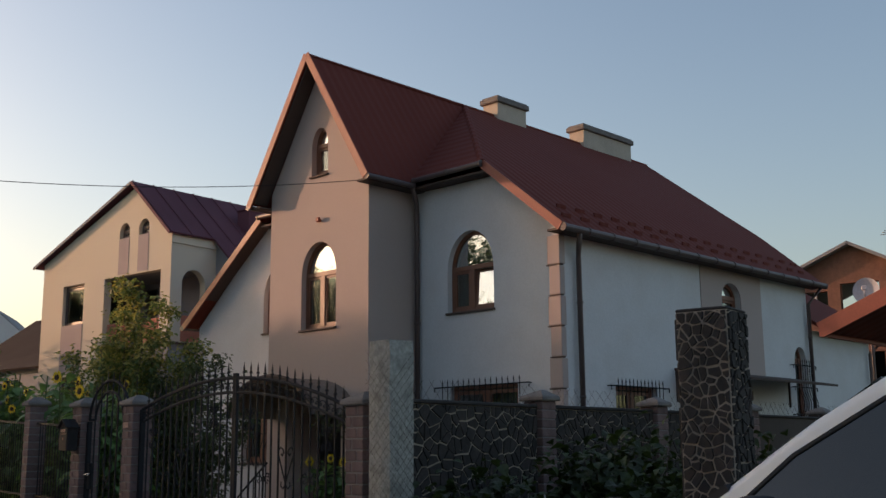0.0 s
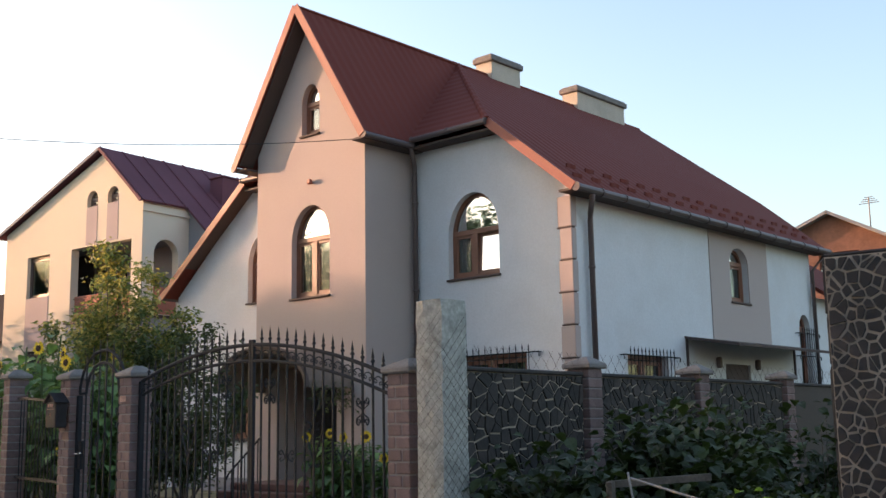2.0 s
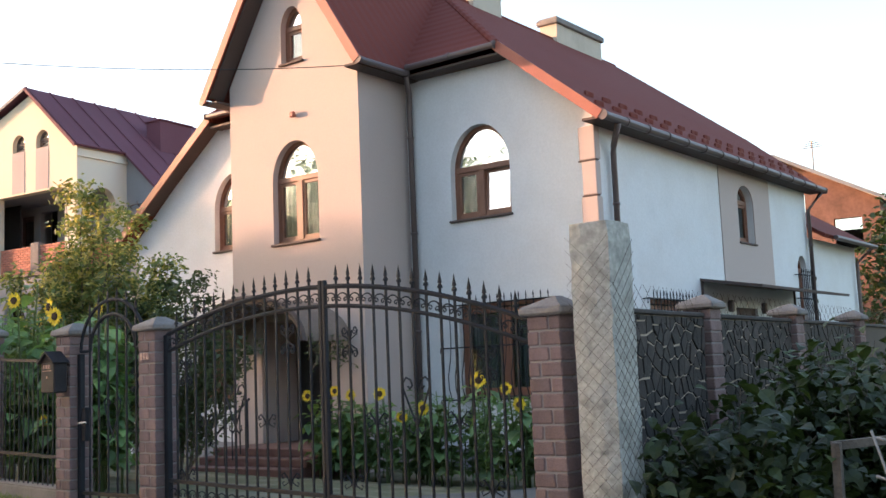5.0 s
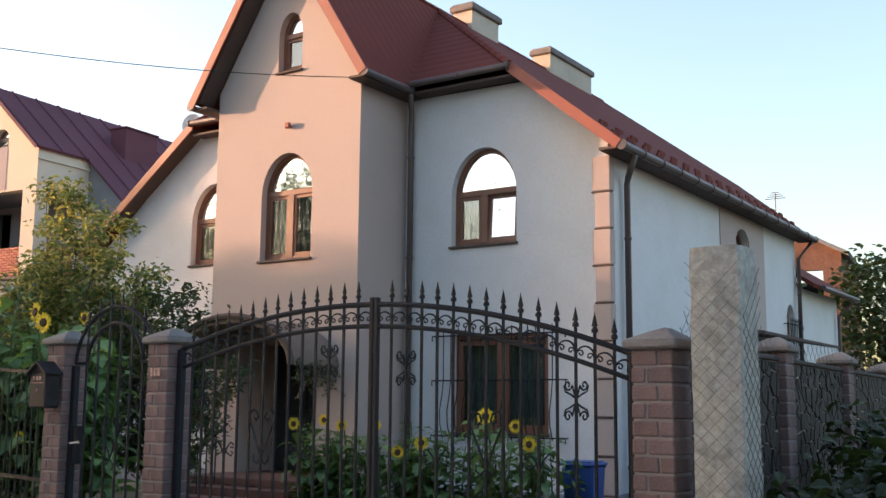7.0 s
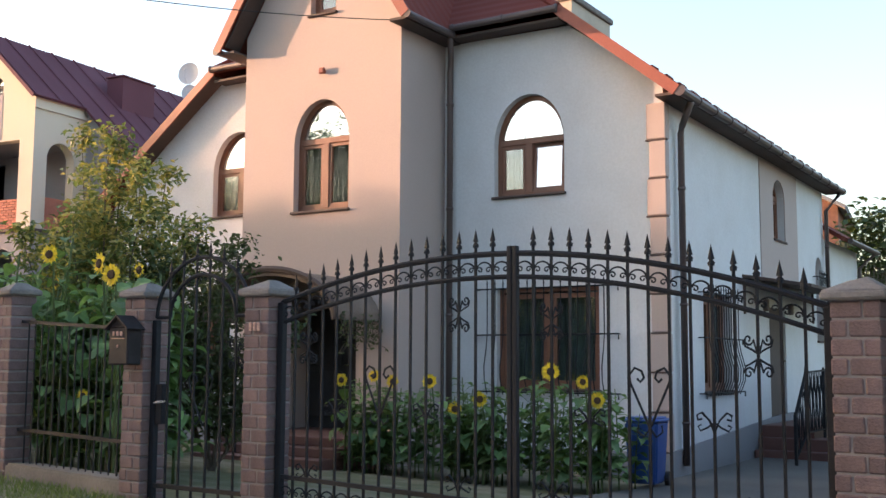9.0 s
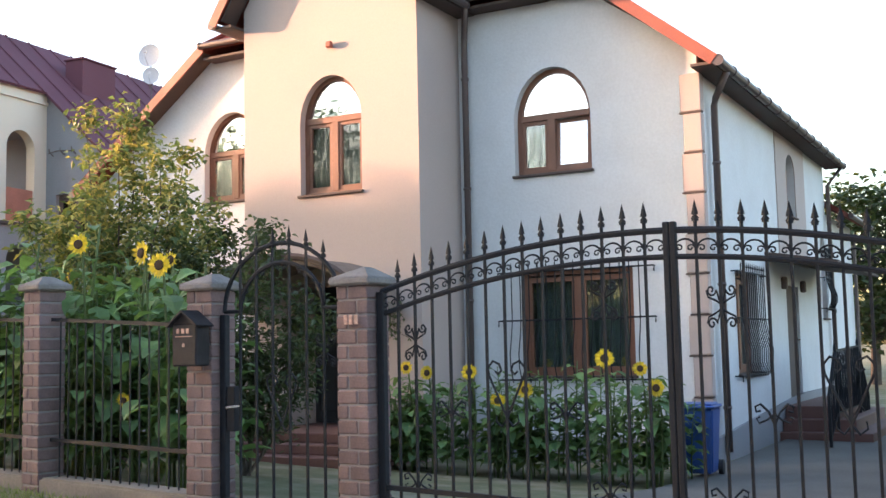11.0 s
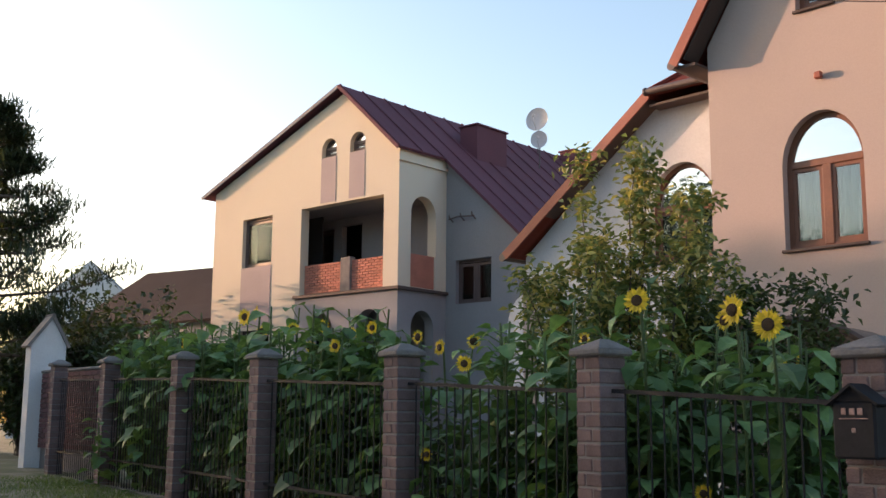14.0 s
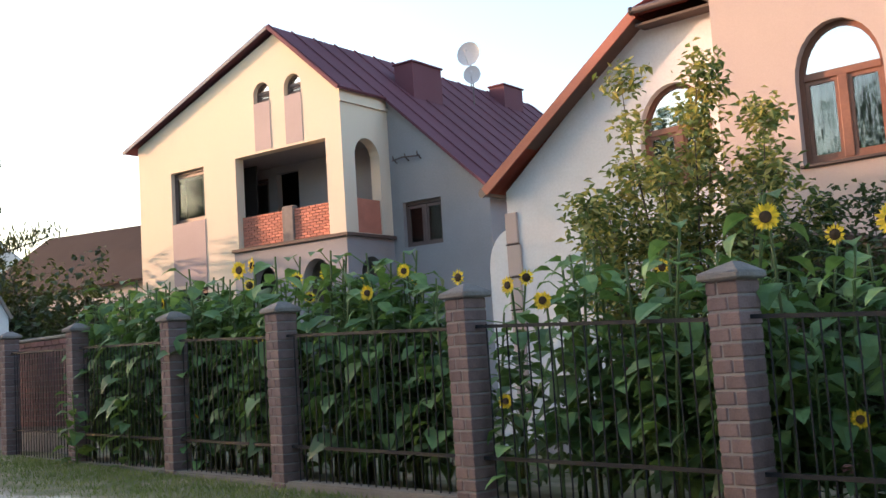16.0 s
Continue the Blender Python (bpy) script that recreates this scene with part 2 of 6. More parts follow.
def ground_mat():
    m = mat("verge_and_yard_soil", (0.115, 0.12, 0.055), 0.98, vary=0.25, size=0.6, grain=14, bump=0.9, second=(0.17, 0.15, 0.105), second_amount=0.9)
    t = m.node_tree
    co, sep, no = t.nodes.new("ShaderNodeTexCoord"), t.nodes.new("ShaderNodeSeparateXYZ"), t.nodes.new("ShaderNodeTexNoise")
    no.inputs["Scale"].default_value, no.inputs["Detail"].default_value = 0.9, 6
    t.links.new(co.outputs["Object"], sep.inputs[0])
    t.links.new(co.outputs["Object"], no.inputs["Vector"])
    # distance from the fence line, roughened
    a, b2, c = t.nodes.new("ShaderNodeMath"), t.nodes.new("ShaderNodeMath"), t.nodes.new("ShaderNodeMapRange")
    a.operation = b2.operation = "MULTIPLY_ADD"
    a.inputs[1].default_value = 0.04
    t.links.new(sep.outputs["X"], a.inputs[0])
    t.links.new(sep.outputs["Y"], a.inputs[2])
    b2.inputs[1].default_value = 1.3
    t.links.new(no.outputs["Fac"], b2.inputs[0])
    t.links.new(a.outputs[0], b2.inputs[2])
    c.inputs["From Min"].default_value, c.inputs["From Max"].default_value = 7.15, 6.85
    t.links.new(b2.outputs[0], c.inputs["Value"])
    mix = t.nodes.new("ShaderNodeMix")
    mix.data_type = "RGBA"
    old = t.nodes["Principled BSDF"].inputs["Base Color"].links[0].from_socket
    gr, cr = t.nodes.new("ShaderNodeTexNoise"), t.nodes.new("ShaderNodeMapRange")
    gr.inputs["Scale"].default_value, gr.inputs["Detail"].default_value, gr.inputs["Roughness"].default_value = 1.9, 11, 0.66
    t.links.new(co.outputs["Object"], gr.inputs["Vector"])
    cr.inputs["From Min"].default_value, cr.inputs["From Max"].default_value = 0.3, 0.7
    cr.inputs["To Min"].default_value, cr.inputs["To Max"].default_value = 0.2, 0.56
    t.links.new(gr.outputs["Fac"], cr.inputs["Value"])
    warm = t.nodes.new("ShaderNodeMix")
    warm.data_type, warm.blend_type = "RGBA", "MULTIPLY"
    warm.inputs["Factor"].default_value = 1
    warm.inputs["A"].default_value = (1, 0.9, 0.79, 1)
    t.links.new(cr.outputs[0], warm.inputs["B"])
    t.links.new(c.outputs[0], mix.inputs["Factor"])
    t.links.new(old, mix.inputs["A"])
    t.links.new(warm.outputs["Result"], mix.inputs["B"])
    t.links.new(mix.outputs["Result"], t.nodes["Principled BSDF"].inputs["Base Color"])
    return m


GROUND = ground_mat()


# ---- mesh helpers ----
def part(name, bm, material, parent=None, label="", smooth=False):
    me = bpy.data.meshes.new(name)
    if smooth:
        for f in bm.faces:
            f.smooth = True
    bm.to_mesh(me)
    bm.free()
    for m in material if isinstance(material, (list, tuple)) else [material]:
        me.materials.append(m)
    ob = new(name, me)
    if parent:
        ob.parent = parent
    if label:
        ob["label"] = label
    return ob


def share(name, me, m, parent):
    ob = new(name, me)
    ob.parent = parent
    ob.matrix_basis = m
    return ob


def thing(name, label, category, group="", at=(0, 0, 0), kind=""):
    ob = new(name)
    ob.location = at
    ob.empty_display_size = 0.1
    return tagged(ob, label, category, group, kind)


def box(bm, x0, x1, y0, y1, z0, z1, m=None, mi=0):
    vs = [bm.verts.new(Vector(p) if m is None else m @ Vector(p)) for p in
          ((x0, y0, z0), (x1, y0, z0), (x1, y1, z0), (x0, y1, z0), (x0, y0, z1), (x1, y0, z1), (x1, y1, z1), (x0, y1, z1))]
    for f in ((0, 3, 2, 1), (4, 5, 6, 7), (0, 1, 5, 4), (1, 2, 6, 5), (2, 3, 7, 6), (3, 0, 4, 7)):
        bm.faces.new([vs[i] for i in f]).material_index = mi
    return vs


def soft_box(bm, x0, x1, y0, y1, z0, z1, r, m=None):
    """A box with chamfered edges."""
    tmp = bmesh.new()
    box(tmp, x0, x1, y0, y1, z0, z1)
    bmesh.ops.bevel(tmp, geom=list(tmp.edges), offset=r, segments=1, affect="EDGES")
    me = bpy.data.meshes.new("tmp")
    tmp.to_mesh(me)
    tmp.free()
    if m is not None:
        me.transform(m)
    bm.from_mesh(me)
    bpy.data.meshes.remove(me)


def tube(bm, pts, r, n=6, closed=False, r1=None):
    pts = [Vector(p) for p in pts]
    rings = []
    up = Vector((0.13, 0.21, 0.97)).normalized()
    for i, p in enumerate(pts):
        d = (pts[min(i + 1, len(pts) - 1)] - pts[max(i - 1, 0)]).normalized()
        a = d.cross(up)
        a = a.normalized() if a.length > 0.1 else d.cross(Vector((1, 0, 0))).normalized()
        b = d.cross(a)
        rr = r if r1 is None else r + (r1 - r) * i / (len(pts) - 1)
        rings.append([bm.verts.new(p + rr * (math.cos(2 * math.pi * k / n) * a + math.sin(2 * math.pi * k / n) * b)) for k in range(n)])
    for q, w in zip(rings, rings[1:]):
        for k in range(n):
            bm.faces.new((q[k], q[(k + 1) % n], w[(k + 1) % n], w[k]))
    if n > 2 and not closed:
        bm.faces.new(rings[0][::-1])
        bm.faces.new(rings[-1])


def beam(bm, p0, p1, w, h, up=(0, 0, 1)):
    """A board from p0 to p1, w wide across and h high."""
    p0, p1 = Vector(p0), Vector(p1)
    d = (p1 - p0).normalized()
    a = d.cross(Vector(up)).normalized()
    b = a.cross(d)
    m = Matrix((( *a, ), ( *d, ), ( *b, ))).transposed().to_4x4()
    m.translation = p0
    box(bm, -w / 2, w / 2, 0, (p1 - p0).length, -h / 2, h / 2, m)


def slab(bm, pts, thick):
    """A plane polygon with thickness below it."""
    pts = [Vector(p) for p in pts]
    n = (pts[1] - pts[0]).cross(pts[2] - pts[0]).normalized()
    if n.z < 0:
        pts.reverse()
        n = -n
    top = [bm.verts.new(p) for p in pts]
    low = [bm.verts.new(p - n * thick) for p in pts]
    bm.faces.new(top)
    bm.faces.new(low[::-1])
    for i in range(len(pts)):
        j = (i + 1) % len(pts)
        bm.faces.new((top[i], low[i], low[j], top[j]))


def arch(x0, x1, z0, spring, top, n=14):
    """The outline of an arched opening in the plane of a wall."""
    c, a, b = (x0 + x1) / 2, (x1 - x0) / 2, top - spring
    return [(x0, z0), (x1, z0)] + [(c + a * math.cos(math.pi * i / n), spring + b * math.sin(math.pi * i / n)) for i in range(n + 1)]


def rect(x0, x1, z0, z1):
    return [(x0, z0), (x1, z0), (x1, z1), (x0, z1)]


def wall(bm, m, outline, holes, thick, mi=0):
    """A wall in the plane x, z of m, facing -y, with openings through it."""
    from mathutils.geometry import tessellate_polygon
    loops = [outline] + holes
    flat = [[Vector((x, z, 0)) for x, z in lp] for lp in loops]
    tris = tessellate_polygon(flat)
    pts = [p for lp in loops for p in lp]
    fr = [bm.verts.new(m @ Vector((x, 0, z))) for x, z in pts]
    bk = [bm.verts.new(m @ Vector((x, thick, z))) for x, z in pts]
    for t in tris:
        for vs in (fr, bk):
            try:
                bm.faces.new([vs[i] for i in t]).material_index = mi
            except ValueError:
                pass
    base = 0
    for lp in loops:
        k = len(lp)
        for i in range(k):
            a, b = base + i, base + (i + 1) % k
            bm.faces.new((fr[a], fr[b], bk[b], bk[a])).material_index = mi
        base += k
    bmesh.ops.recalc_face_normals(bm, faces=list(bm.faces))


def ring(bm, m, outer, inner, y0, y1):
    """A frame between two outlines with the same number of corners."""
    k = len(outer)
    v = [[bm.verts.new(m @ Vector((x, y, z))) for x, z in lp] for lp, y in ((outer, y0), (inner, y0), (inner, y1), (outer, y1))]
    for i in range(k):
        j = (i + 1) % k
        for a, b in ((0, 1), (1, 2), (2, 3), (3, 0)):
            bm.faces.new((v[a][i], v[a][j], v[b][j], v[b][i]))


def plate(bm, m, outline, y0, y1):
    """A flat sheet with that outline, from y0 to y1."""
    a = [bm.verts.new(m @ Vector((x, y0, z))) for x, z in outline]
    b = [bm.verts.new(m @ Vector((x, y1, z))) for x, z in outline]
    bm.faces.new(a)
    bm.faces.new(b[::-1])
    for i in range(len(outline)):
        j = (i + 1) % len(outline)
        bm.faces.new((a[i], b[i], b[j], a[j]))


def shrink(outline, d):
    """An outline drawn in by d towards its middle, corner by corner."""
    k = len(outline)
    area = sum(outline[i][0] * outline[(i + 1) % k][1] - outline[(i + 1) % k][0] * outline[i][1] for i in range(k))
    s = 1 if area > 0 else -1
    out = []
    for i in range(k):
        p0, p, p1 = Vector(outline[i - 1]), Vector(outline[i]), Vector(outline[(i + 1) % k])
        e0, e1 = (p - p0).normalized(), (p1 - p).normalized()
        n0, n1 = Vector((-e0.y, e0.x)) * s, Vector((-e1.y, e1.x)) * s
        n = n0 + n1
        n = n / max(n.dot(n) / 2, 0.3)
        out.append(tuple(p + n * d))
    return out


def window(parent, m, x0, x1, z0, spring=None, top=None, depth=0.13, bars=1, transom=True, curtain=True, tilt=0.0, sill=True, divide=0.5, frame_mat=None, cloth=None, glass=None):
    """A window set back in its opening; m maps x along the wall, y inwards, z up."""
    frame_mat = frame_mat or WOODFRAME
    outline = arch(x0, x1, z0, spring, top) if spring is not None else rect(x0, x1, z0, top)
    bm = bmesh.new()
    ring(bm, m, outline, shrink(outline, 0.07), depth, depth + 0.08)
    fr = part("window", bm, frame_mat, parent)
    inner = shrink(outline, 0.07)
    zt = spring if spring is not None else top - 0.07
    if spring is not None:
        zt = spring + 0.04
        bm = bmesh.new()
        soft_box(bm, x0 + 0.06, x1 - 0.06, depth - 0.012, depth + 0.075, zt - 0.05, zt + 0.05, 0.01, m)
        part("transom", bm, frame_mat, fr)
        bm = bmesh.new()
        lun = [(x, z) for x, z in shrink(arch(x0, x1, zt, spring, top), 0.06)]
        plate(bm, m, lun, depth + 0.03, depth + 0.04)
        part("fanlight_pane", bm, GLASSTOP, fr).visible_shadow = False
    xm = x0 + (x1 - x0) * divide
    if bars:
        bm = bmesh.new()
        soft_box(bm, xm - 0.065, xm + 0.065, depth - 0.01, depth + 0.075, z0 + 0.05, zt - 0.03, 0.01, m)
        part("mullion", bm, frame_mat, fr)
    spans = ((x0 + 0.06, xm - 0.05), (xm + 0.05, x1 - 0.06)) if bars else ((x0 + 0.06, x1 - 0.06),)
    for i, (a, b) in enumerate(spans):
        mm = m
        if tilt and i == 1:
            mm = m @ pose(0, depth + 0.02, z0 + 0.1, tilt) @ pose(0, -depth - 0.02, -z0 - 0.1)
        bm = bmesh.new()
        ring(bm, mm, rect(a, b, z0 + 0.06, zt - 0.03), rect(a + 0.06, b - 0.06, z0 + 0.13, zt - 0.1), depth + 0.012, depth + 0.06)
        part("sash", bm, frame_mat, fr)
        bm = bmesh.new()
        box(bm, a + 0.05, b - 0.05, depth + 0.03, depth + 0.045, z0 + 0.12, zt - 0.09, mm)
        part("pane", bm, GLASSTOP if tilt and i == 1 else glass or GLASS, fr).visible_shadow = False
    if curtain:
        bm = bmesh.new()
        n = 60
        cols = []
        for i in range(n + 1):
            x = x0 + 0.03 + (x1 - x0 - 0.06) * i / n
            y = depth + 0.17 + 0.03 * math.sin(i * 1.1) + 0.012 * math.sin(i * 2.7)
            cols.append([bm.verts.new(m @ Vector((x, y, z))) for z in (z0 + 0.03, zt)])
        for p, q in zip(cols, cols[1:]):
            bm.faces.new((p[0], q[0], q[1], p[1]))
        part("curtain", bm, cloth or CURTAIN, fr, smooth=True)
    if sill:
        bm = bmesh.new()
        soft_box(bm, x0 - 0.03, x1 + 0.03, -0.055, depth + 0.01, z0 - 0.035, z0 + 0.004, 0.008, m)
        part("window_sill", bm, SOFFIT, fr)
    return fr


def fence_y(x):
    return 7.42 + 0.045 * (-13.165 - x) if x > -14.6 else 7.485 + 0.165 * (-14.6 - x)


def ground_z(x, y):
    z = 0.07 + 0.016 * min(max(-13.1 - x, -14), 20)
    inside = min(max((y - fence_y(x) - 0.5) / 5.5, 0), 1)
    z -= 0.42 * inside
    if y < 6:
        z -= 0.03 * min((6 - y) / 3, 1)
    return z


ALONG = math.degrees(math.atan(-0.045))
ALONG_FENCE = math.degrees(math.atan(-0.165))

# ---- ground ----
def axis(lo, hi, near0, near1, step):
    far = [1, 2, 4, 8, 16, 32, 64, 128, 256]
    mid = list(np.arange(near0, near1 + 0.01, step))
    return [near0 - f for f in reversed(far) if near0 - f > lo] + mid + [near1 + f for f in far if near1 + f < hi]


def build_ground():
    bm = bmesh.new()
    xs, ys = axis(-420, 420, -34, 4, 0.4), axis(-420, 420, -2, 20, 0.4)
    grid = [[bm.verts.new((x, y, ground_z(x, y) + (0.025 * noise.noise(Vector((x, y, 0)) * 1.3) if abs(x + 15) < 20 and abs(y - 9) < 12 else 0))) for y in ys] for x in xs]
    for i in range(len(xs) - 1):
        for j in range(len(ys) - 1):
            bm.faces.new((grid[i][j], grid[i + 1][j], grid[i + 1][j + 1], grid[i][j + 1]))
    tagged(part("ground", bm, GROUND, smooth=True), "pale sandy lane with a grass verge and yard soil", "ground", kind="structure")
    bm = bmesh.new()
    nx, ny = 18, 14
    v = [[bm.verts.new((x, y, ground_z(x, y) + 0.04)) for y in np.linspace(fence_y(x) + 0.25, 24.5, ny)] for x in np.linspace(-12.9, -9.1, nx)]
    for i in range(nx - 1):
        for j in range(ny - 1):
            bm.faces.new((v[i][j], v[i + 1][j], v[i + 1][j + 1], v[i][j + 1]))
    tagged(part("driveway", bm, PAVING), "grey paved driveway behind the gate", "driveway", kind="structure")


build_ground()

# ---- the white house ----
RIDGE_X, RIDGE_Z = -18.38, 9.46
house = thing("house", "white plastered house with red-brown tiled roof and arched windows", "house", at=(0, 0, 0))
FRONT, TOWER, SIDE = 15.8, 14.52, -13.05
MF, MT = pose(0, FRONT, 0), pose(0, TOWER, 0)
MS = Matrix(((0, -1, 0, SIDE), (1, 0, 0, 0), (0, 0, 1, 0), (0, 0, 0, 1)))

W2 = (-15.85, -14.63, 3.83, 4.66, 5.42)
W5 = (-21.92, -20.7, 3.93, 4.76, 5.5)
GW = (-15.8, -14.08, 0.86, None, 2.4)
GL = (-22.65, -21.4, 0.95, None, 2.2)
bm = bmesh.new()
wall(bm, MF, [(-24.62, -0.55), (-13.05, -0.55), (-13.05, 5.31), (-14.55, 6.4), (-21.9, 6.46), (-24.62, 4.3)],
     [arch(W2[0], W2[1], *W2[2:]), arch(W5[0], W5[1], *W5[2:]), rect(GW[0], GW[1], GW[2], GW[4]), rect(GL[0], GL[1], GL[2], GL[4])], 0.35)
part("front_wall", bm, PLASTER, house)
W1 = (-18.87, -17.75, 3.65, 4.76, 5.46)
W3 = (-18.58, -18.05, 6.88, 7.5, 7.92)
DOOR = (-19.25, -17.56, 0.12, 2.3)
bm = bmesh.new()
wall(bm, MT, [(-19.96, -0.55), (-16.77, -0.55), (-16.77, 6.72), (-18.36, 9.22), (-19.96, 6.72)],
     [arch(W1[0], W1[1], *W1[2:]), arch(W3[0], W3[1], *W3[2:]), rect(*DOOR)], 0.35)
box(bm, -17.12, -16.77, TOWER + 0.35, FRONT, -0.55, 6.7)
box(bm, -19.96, -19.61, TOWER + 0.35, FRONT, -0.55, 6.7)
part("tower_wall", bm, PINK, house, "pinkish plastered gable tower wall")
bm = bmesh.new()
W4 = (21.45, 22.28, 3.6, 4.4, 4.76)
SW = (17.4, 18.8, 0.82, None, 2.36)
SD = (21.05, 22.15, 0.2, None, 2.3)
FA = (24.7, 25.3, 1.75, 3.2, 3.55)
wall(bm, MS, [(FRONT + 0.35, -0.55), (25.5, -0.55), (25.5, 5.3), (FRONT + 0.35, 5.3)],
     [arch(W4[0], W4[1], *W4[2:]), rect(SW[0], SW[1], SW[2], SW[4]), rect(SD[0], SD[1], SD[2], SD[4]), arch(FA[0], FA[1], *FA[2:])], 0.35)
part("side_wall", bm, PLASTER, house)
bm = bmesh.new()
box(bm, -24.62, -24.27, FRONT + 0.35, 25.15, -0.55, 4.25)
wall(bm, pose(0, 25.15, 0), [(-24.62, -0.55), (-13.4, -0.55), (-13.4, 5.5), (-14.55, 6.4), (RIDGE_X, 9.2), (-21.9, 6.46), (-24.62, 4.3)], [], 0.35)
part("rear_wall", bm, PLASTER, house)
# dark sheets behind the panes; the rooms' shade is in their colour
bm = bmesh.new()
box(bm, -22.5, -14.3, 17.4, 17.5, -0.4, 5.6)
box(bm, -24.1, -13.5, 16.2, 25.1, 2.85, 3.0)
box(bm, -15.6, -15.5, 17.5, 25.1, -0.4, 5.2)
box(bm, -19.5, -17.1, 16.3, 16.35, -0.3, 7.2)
part("dark_backing", bm, INNERDARK, house)
# pale pink panel round the small side window, plinth band
bm = bmesh.new()
wall(bm, Matrix.Translation((0.02, 0, 0)) @ MS, rect(20.6, 23.2, 2.7, 5.28), [arch(W4[0], W4[1], *W4[2:])], 0.019)
part("side_panel", bm, PINK, house, "pale pink plaster panel round the side window")
bm = bmesh.new()
v = [(FRONT - 0.02, -0.55), (25.5, -0.55), (25.5, 0.34), (SD[1], 0.34), (SD[0], 0.3), (FRONT - 0.02, 0.0)]
wall(bm, Matrix.Translation((0.05, 0, 0)) @ MS, v, [], 0.049)
part("plinth", bm, GREYPL, house, "grey cement plinth")
for x0, x1, z in ((-16.74, SIDE + 0.05, 0.0), (-24.62, -20, 0.1)):
    bm = bmesh.new()
    box(bm, x0, x1, FRONT - 0.05, FRONT - 0.003, -0.55, z)
    part("plinth", bm, GREYPL, house, "grey cement plinth")

bm = bmesh.new()
wall(bm, pose(0, FRONT + 0.02, 0), [(-25.1, -0.5), (-24.622, -0.5), (-24.622, 3.66)] + [(-24.622 - 0.478 * math.sin(math.pi / 2 * k / 8), 3.0 + 0.66 * math.cos(math.pi / 2 * k / 8)) for k in range(1, 9)], [], 0.3)
part("shoulder_wall", bm, PLASTER, house, "white plastered wall shoulder with a rounded top")

# windows
window(house, MF, *W2, tilt=-4.0, divide=0.45)
window(house, MF, *W5)
window(house, MT, *W1)
window(house, MT, *W3, bars=0, curtain=False)
window(house, MF, *GW, depth=0.1, cloth=SHEER)
window(house, MF, *GL, depth=0.14)
window(house, MS, *W4, bars=0, curtain=False)
window(house, MS, *SW, depth=0.14)
window(house, MS, *FA, bars=0, curtain=False)
bm = bmesh.new()
soft_box(bm, SD[0], SD[1], 0.05, 0.11, SD[2], SD[4], 0.01, MS)
door = part("door", bm, SOFFIT, house, "dark brown side door")
bm = bmesh.new()
soft_box(bm, SD[0] + 0.92, SD[0] + 1.04, -0.01, 0.05, 1.3, 1.33, 0.006, MS)
part("handle", bm, CHROME, door)
bm = bmesh.new()
box(bm, DOOR[0] - 0.12, DOOR[0], TOWER + 0.352, 15.5, DOOR[2] - 0.1, DOOR[3] + 0.15)
part("recess_wall", bm, PINK, house)
bm = bmesh.new()
box(bm, DOOR[1], DOOR[1] + 0.12, TOWER + 0.352, 15.5, DOOR[2] - 0.1, DOOR[3] + 0.15)
part("recess_wall", bm, PINK, house)
bm = bmesh.new()
box(bm, DOOR[0] + 0.002, DOOR[1] - 0.002, TOWER + 0.354, 15.5, DOOR[3], DOOR[3] + 0.12)
part("recess_ceiling", bm, PINK, house)
bm = bmesh.new()
box(bm, DOOR[0] + 0.002, DOOR[1] - 0.002, TOWER + 0.204, 15.5, 0.0, 0.165)
part("recess_floor", bm, STEP, house)
# door and panels carry the recess's deep shade in their near-black colour
bm = bmesh.new()
wall(bm, pose(0, 15.38, 0), rect(DOOR[0] + 0.004, DOOR[1] - 0.004, 0.17, DOOR[3] - 0.004), [], 0.06)
entrance_door = part("door", bm, INNERDARK, house, "panelled entrance door, coloured near-black for the deep recess's shade")
for x in (DOOR[0] + 0.08, DOOR[0] + 0.9):
    for z0, z1 in ((0.35, 1.1), (1.2, 2.1)):
        bm = bmesh.new()
        soft_box(bm, x, x + 0.7, 15.355, 15.379, z0, z1, 0.01)
        part("panel", bm, INNERDARK, entrance_door)
bm = bmesh.new()
soft_box(bm, DOOR[0] + 0.86, DOOR[0] + 0.98, 15.31, 15.36, 1.18, 1.21, 0.006)
part("handle", bm, CHROME, entrance_door)


# quoins on the front corner and the far corner
def quoins(x0, x1, zs, h, proud, face_side):
    for i, z in enumerate(zs):
        w = 0.25 if i % 2 == 0 else 0.21
        bm = bmesh.new()
        if face_side > 0:
            soft_box(bm, x1 - w, x1 + 0.045, FRONT - proud, FRONT + w * 0.5, z, z + h, 0.012)
        else:
            soft_box(bm, x0 - 0.045, x0 + w, FRONT - proud, FRONT + w * 0.5, z, z + h, 0.012)
        part("quoin", bm, PINK, house)
        # dark strip in the gap; the block's bottom shadow is put into its colour
        bm = bmesh.new()
        if face_side > 0:
            box(bm, x1 - w - 0.01, x1 + 0.05, FRONT - proud - 0.008, FRONT + 0.05, z - 0.025, z - 0.002)
        else:
            box(bm, x0 - 0.05, x0 + w + 0.01, FRONT - proud - 0.008, FRONT + 0.05, z - 0.025, z - 0.002)
        part("joint", bm, SOFFIT, house)


quoins(-24.62, SIDE, [0.02 + 0.557 * k for k in range(9)], 0.53, 0.04, 1)
quoins(-24.62, SIDE, [0.6 + 0.56 * k for k in range(6)], 0.53, 0.04, -1)

# roof planes
A = (RIDGE_X, 19.1, RIDGE_Z)
REAR = 26.0
HB, HL = (-14.57, 15.46, 6.62), (-21.68, 15.46, 6.66)
ER, EL = (-12.72, 15.46, 5.12), (-24.82, 15.46, 4.36)
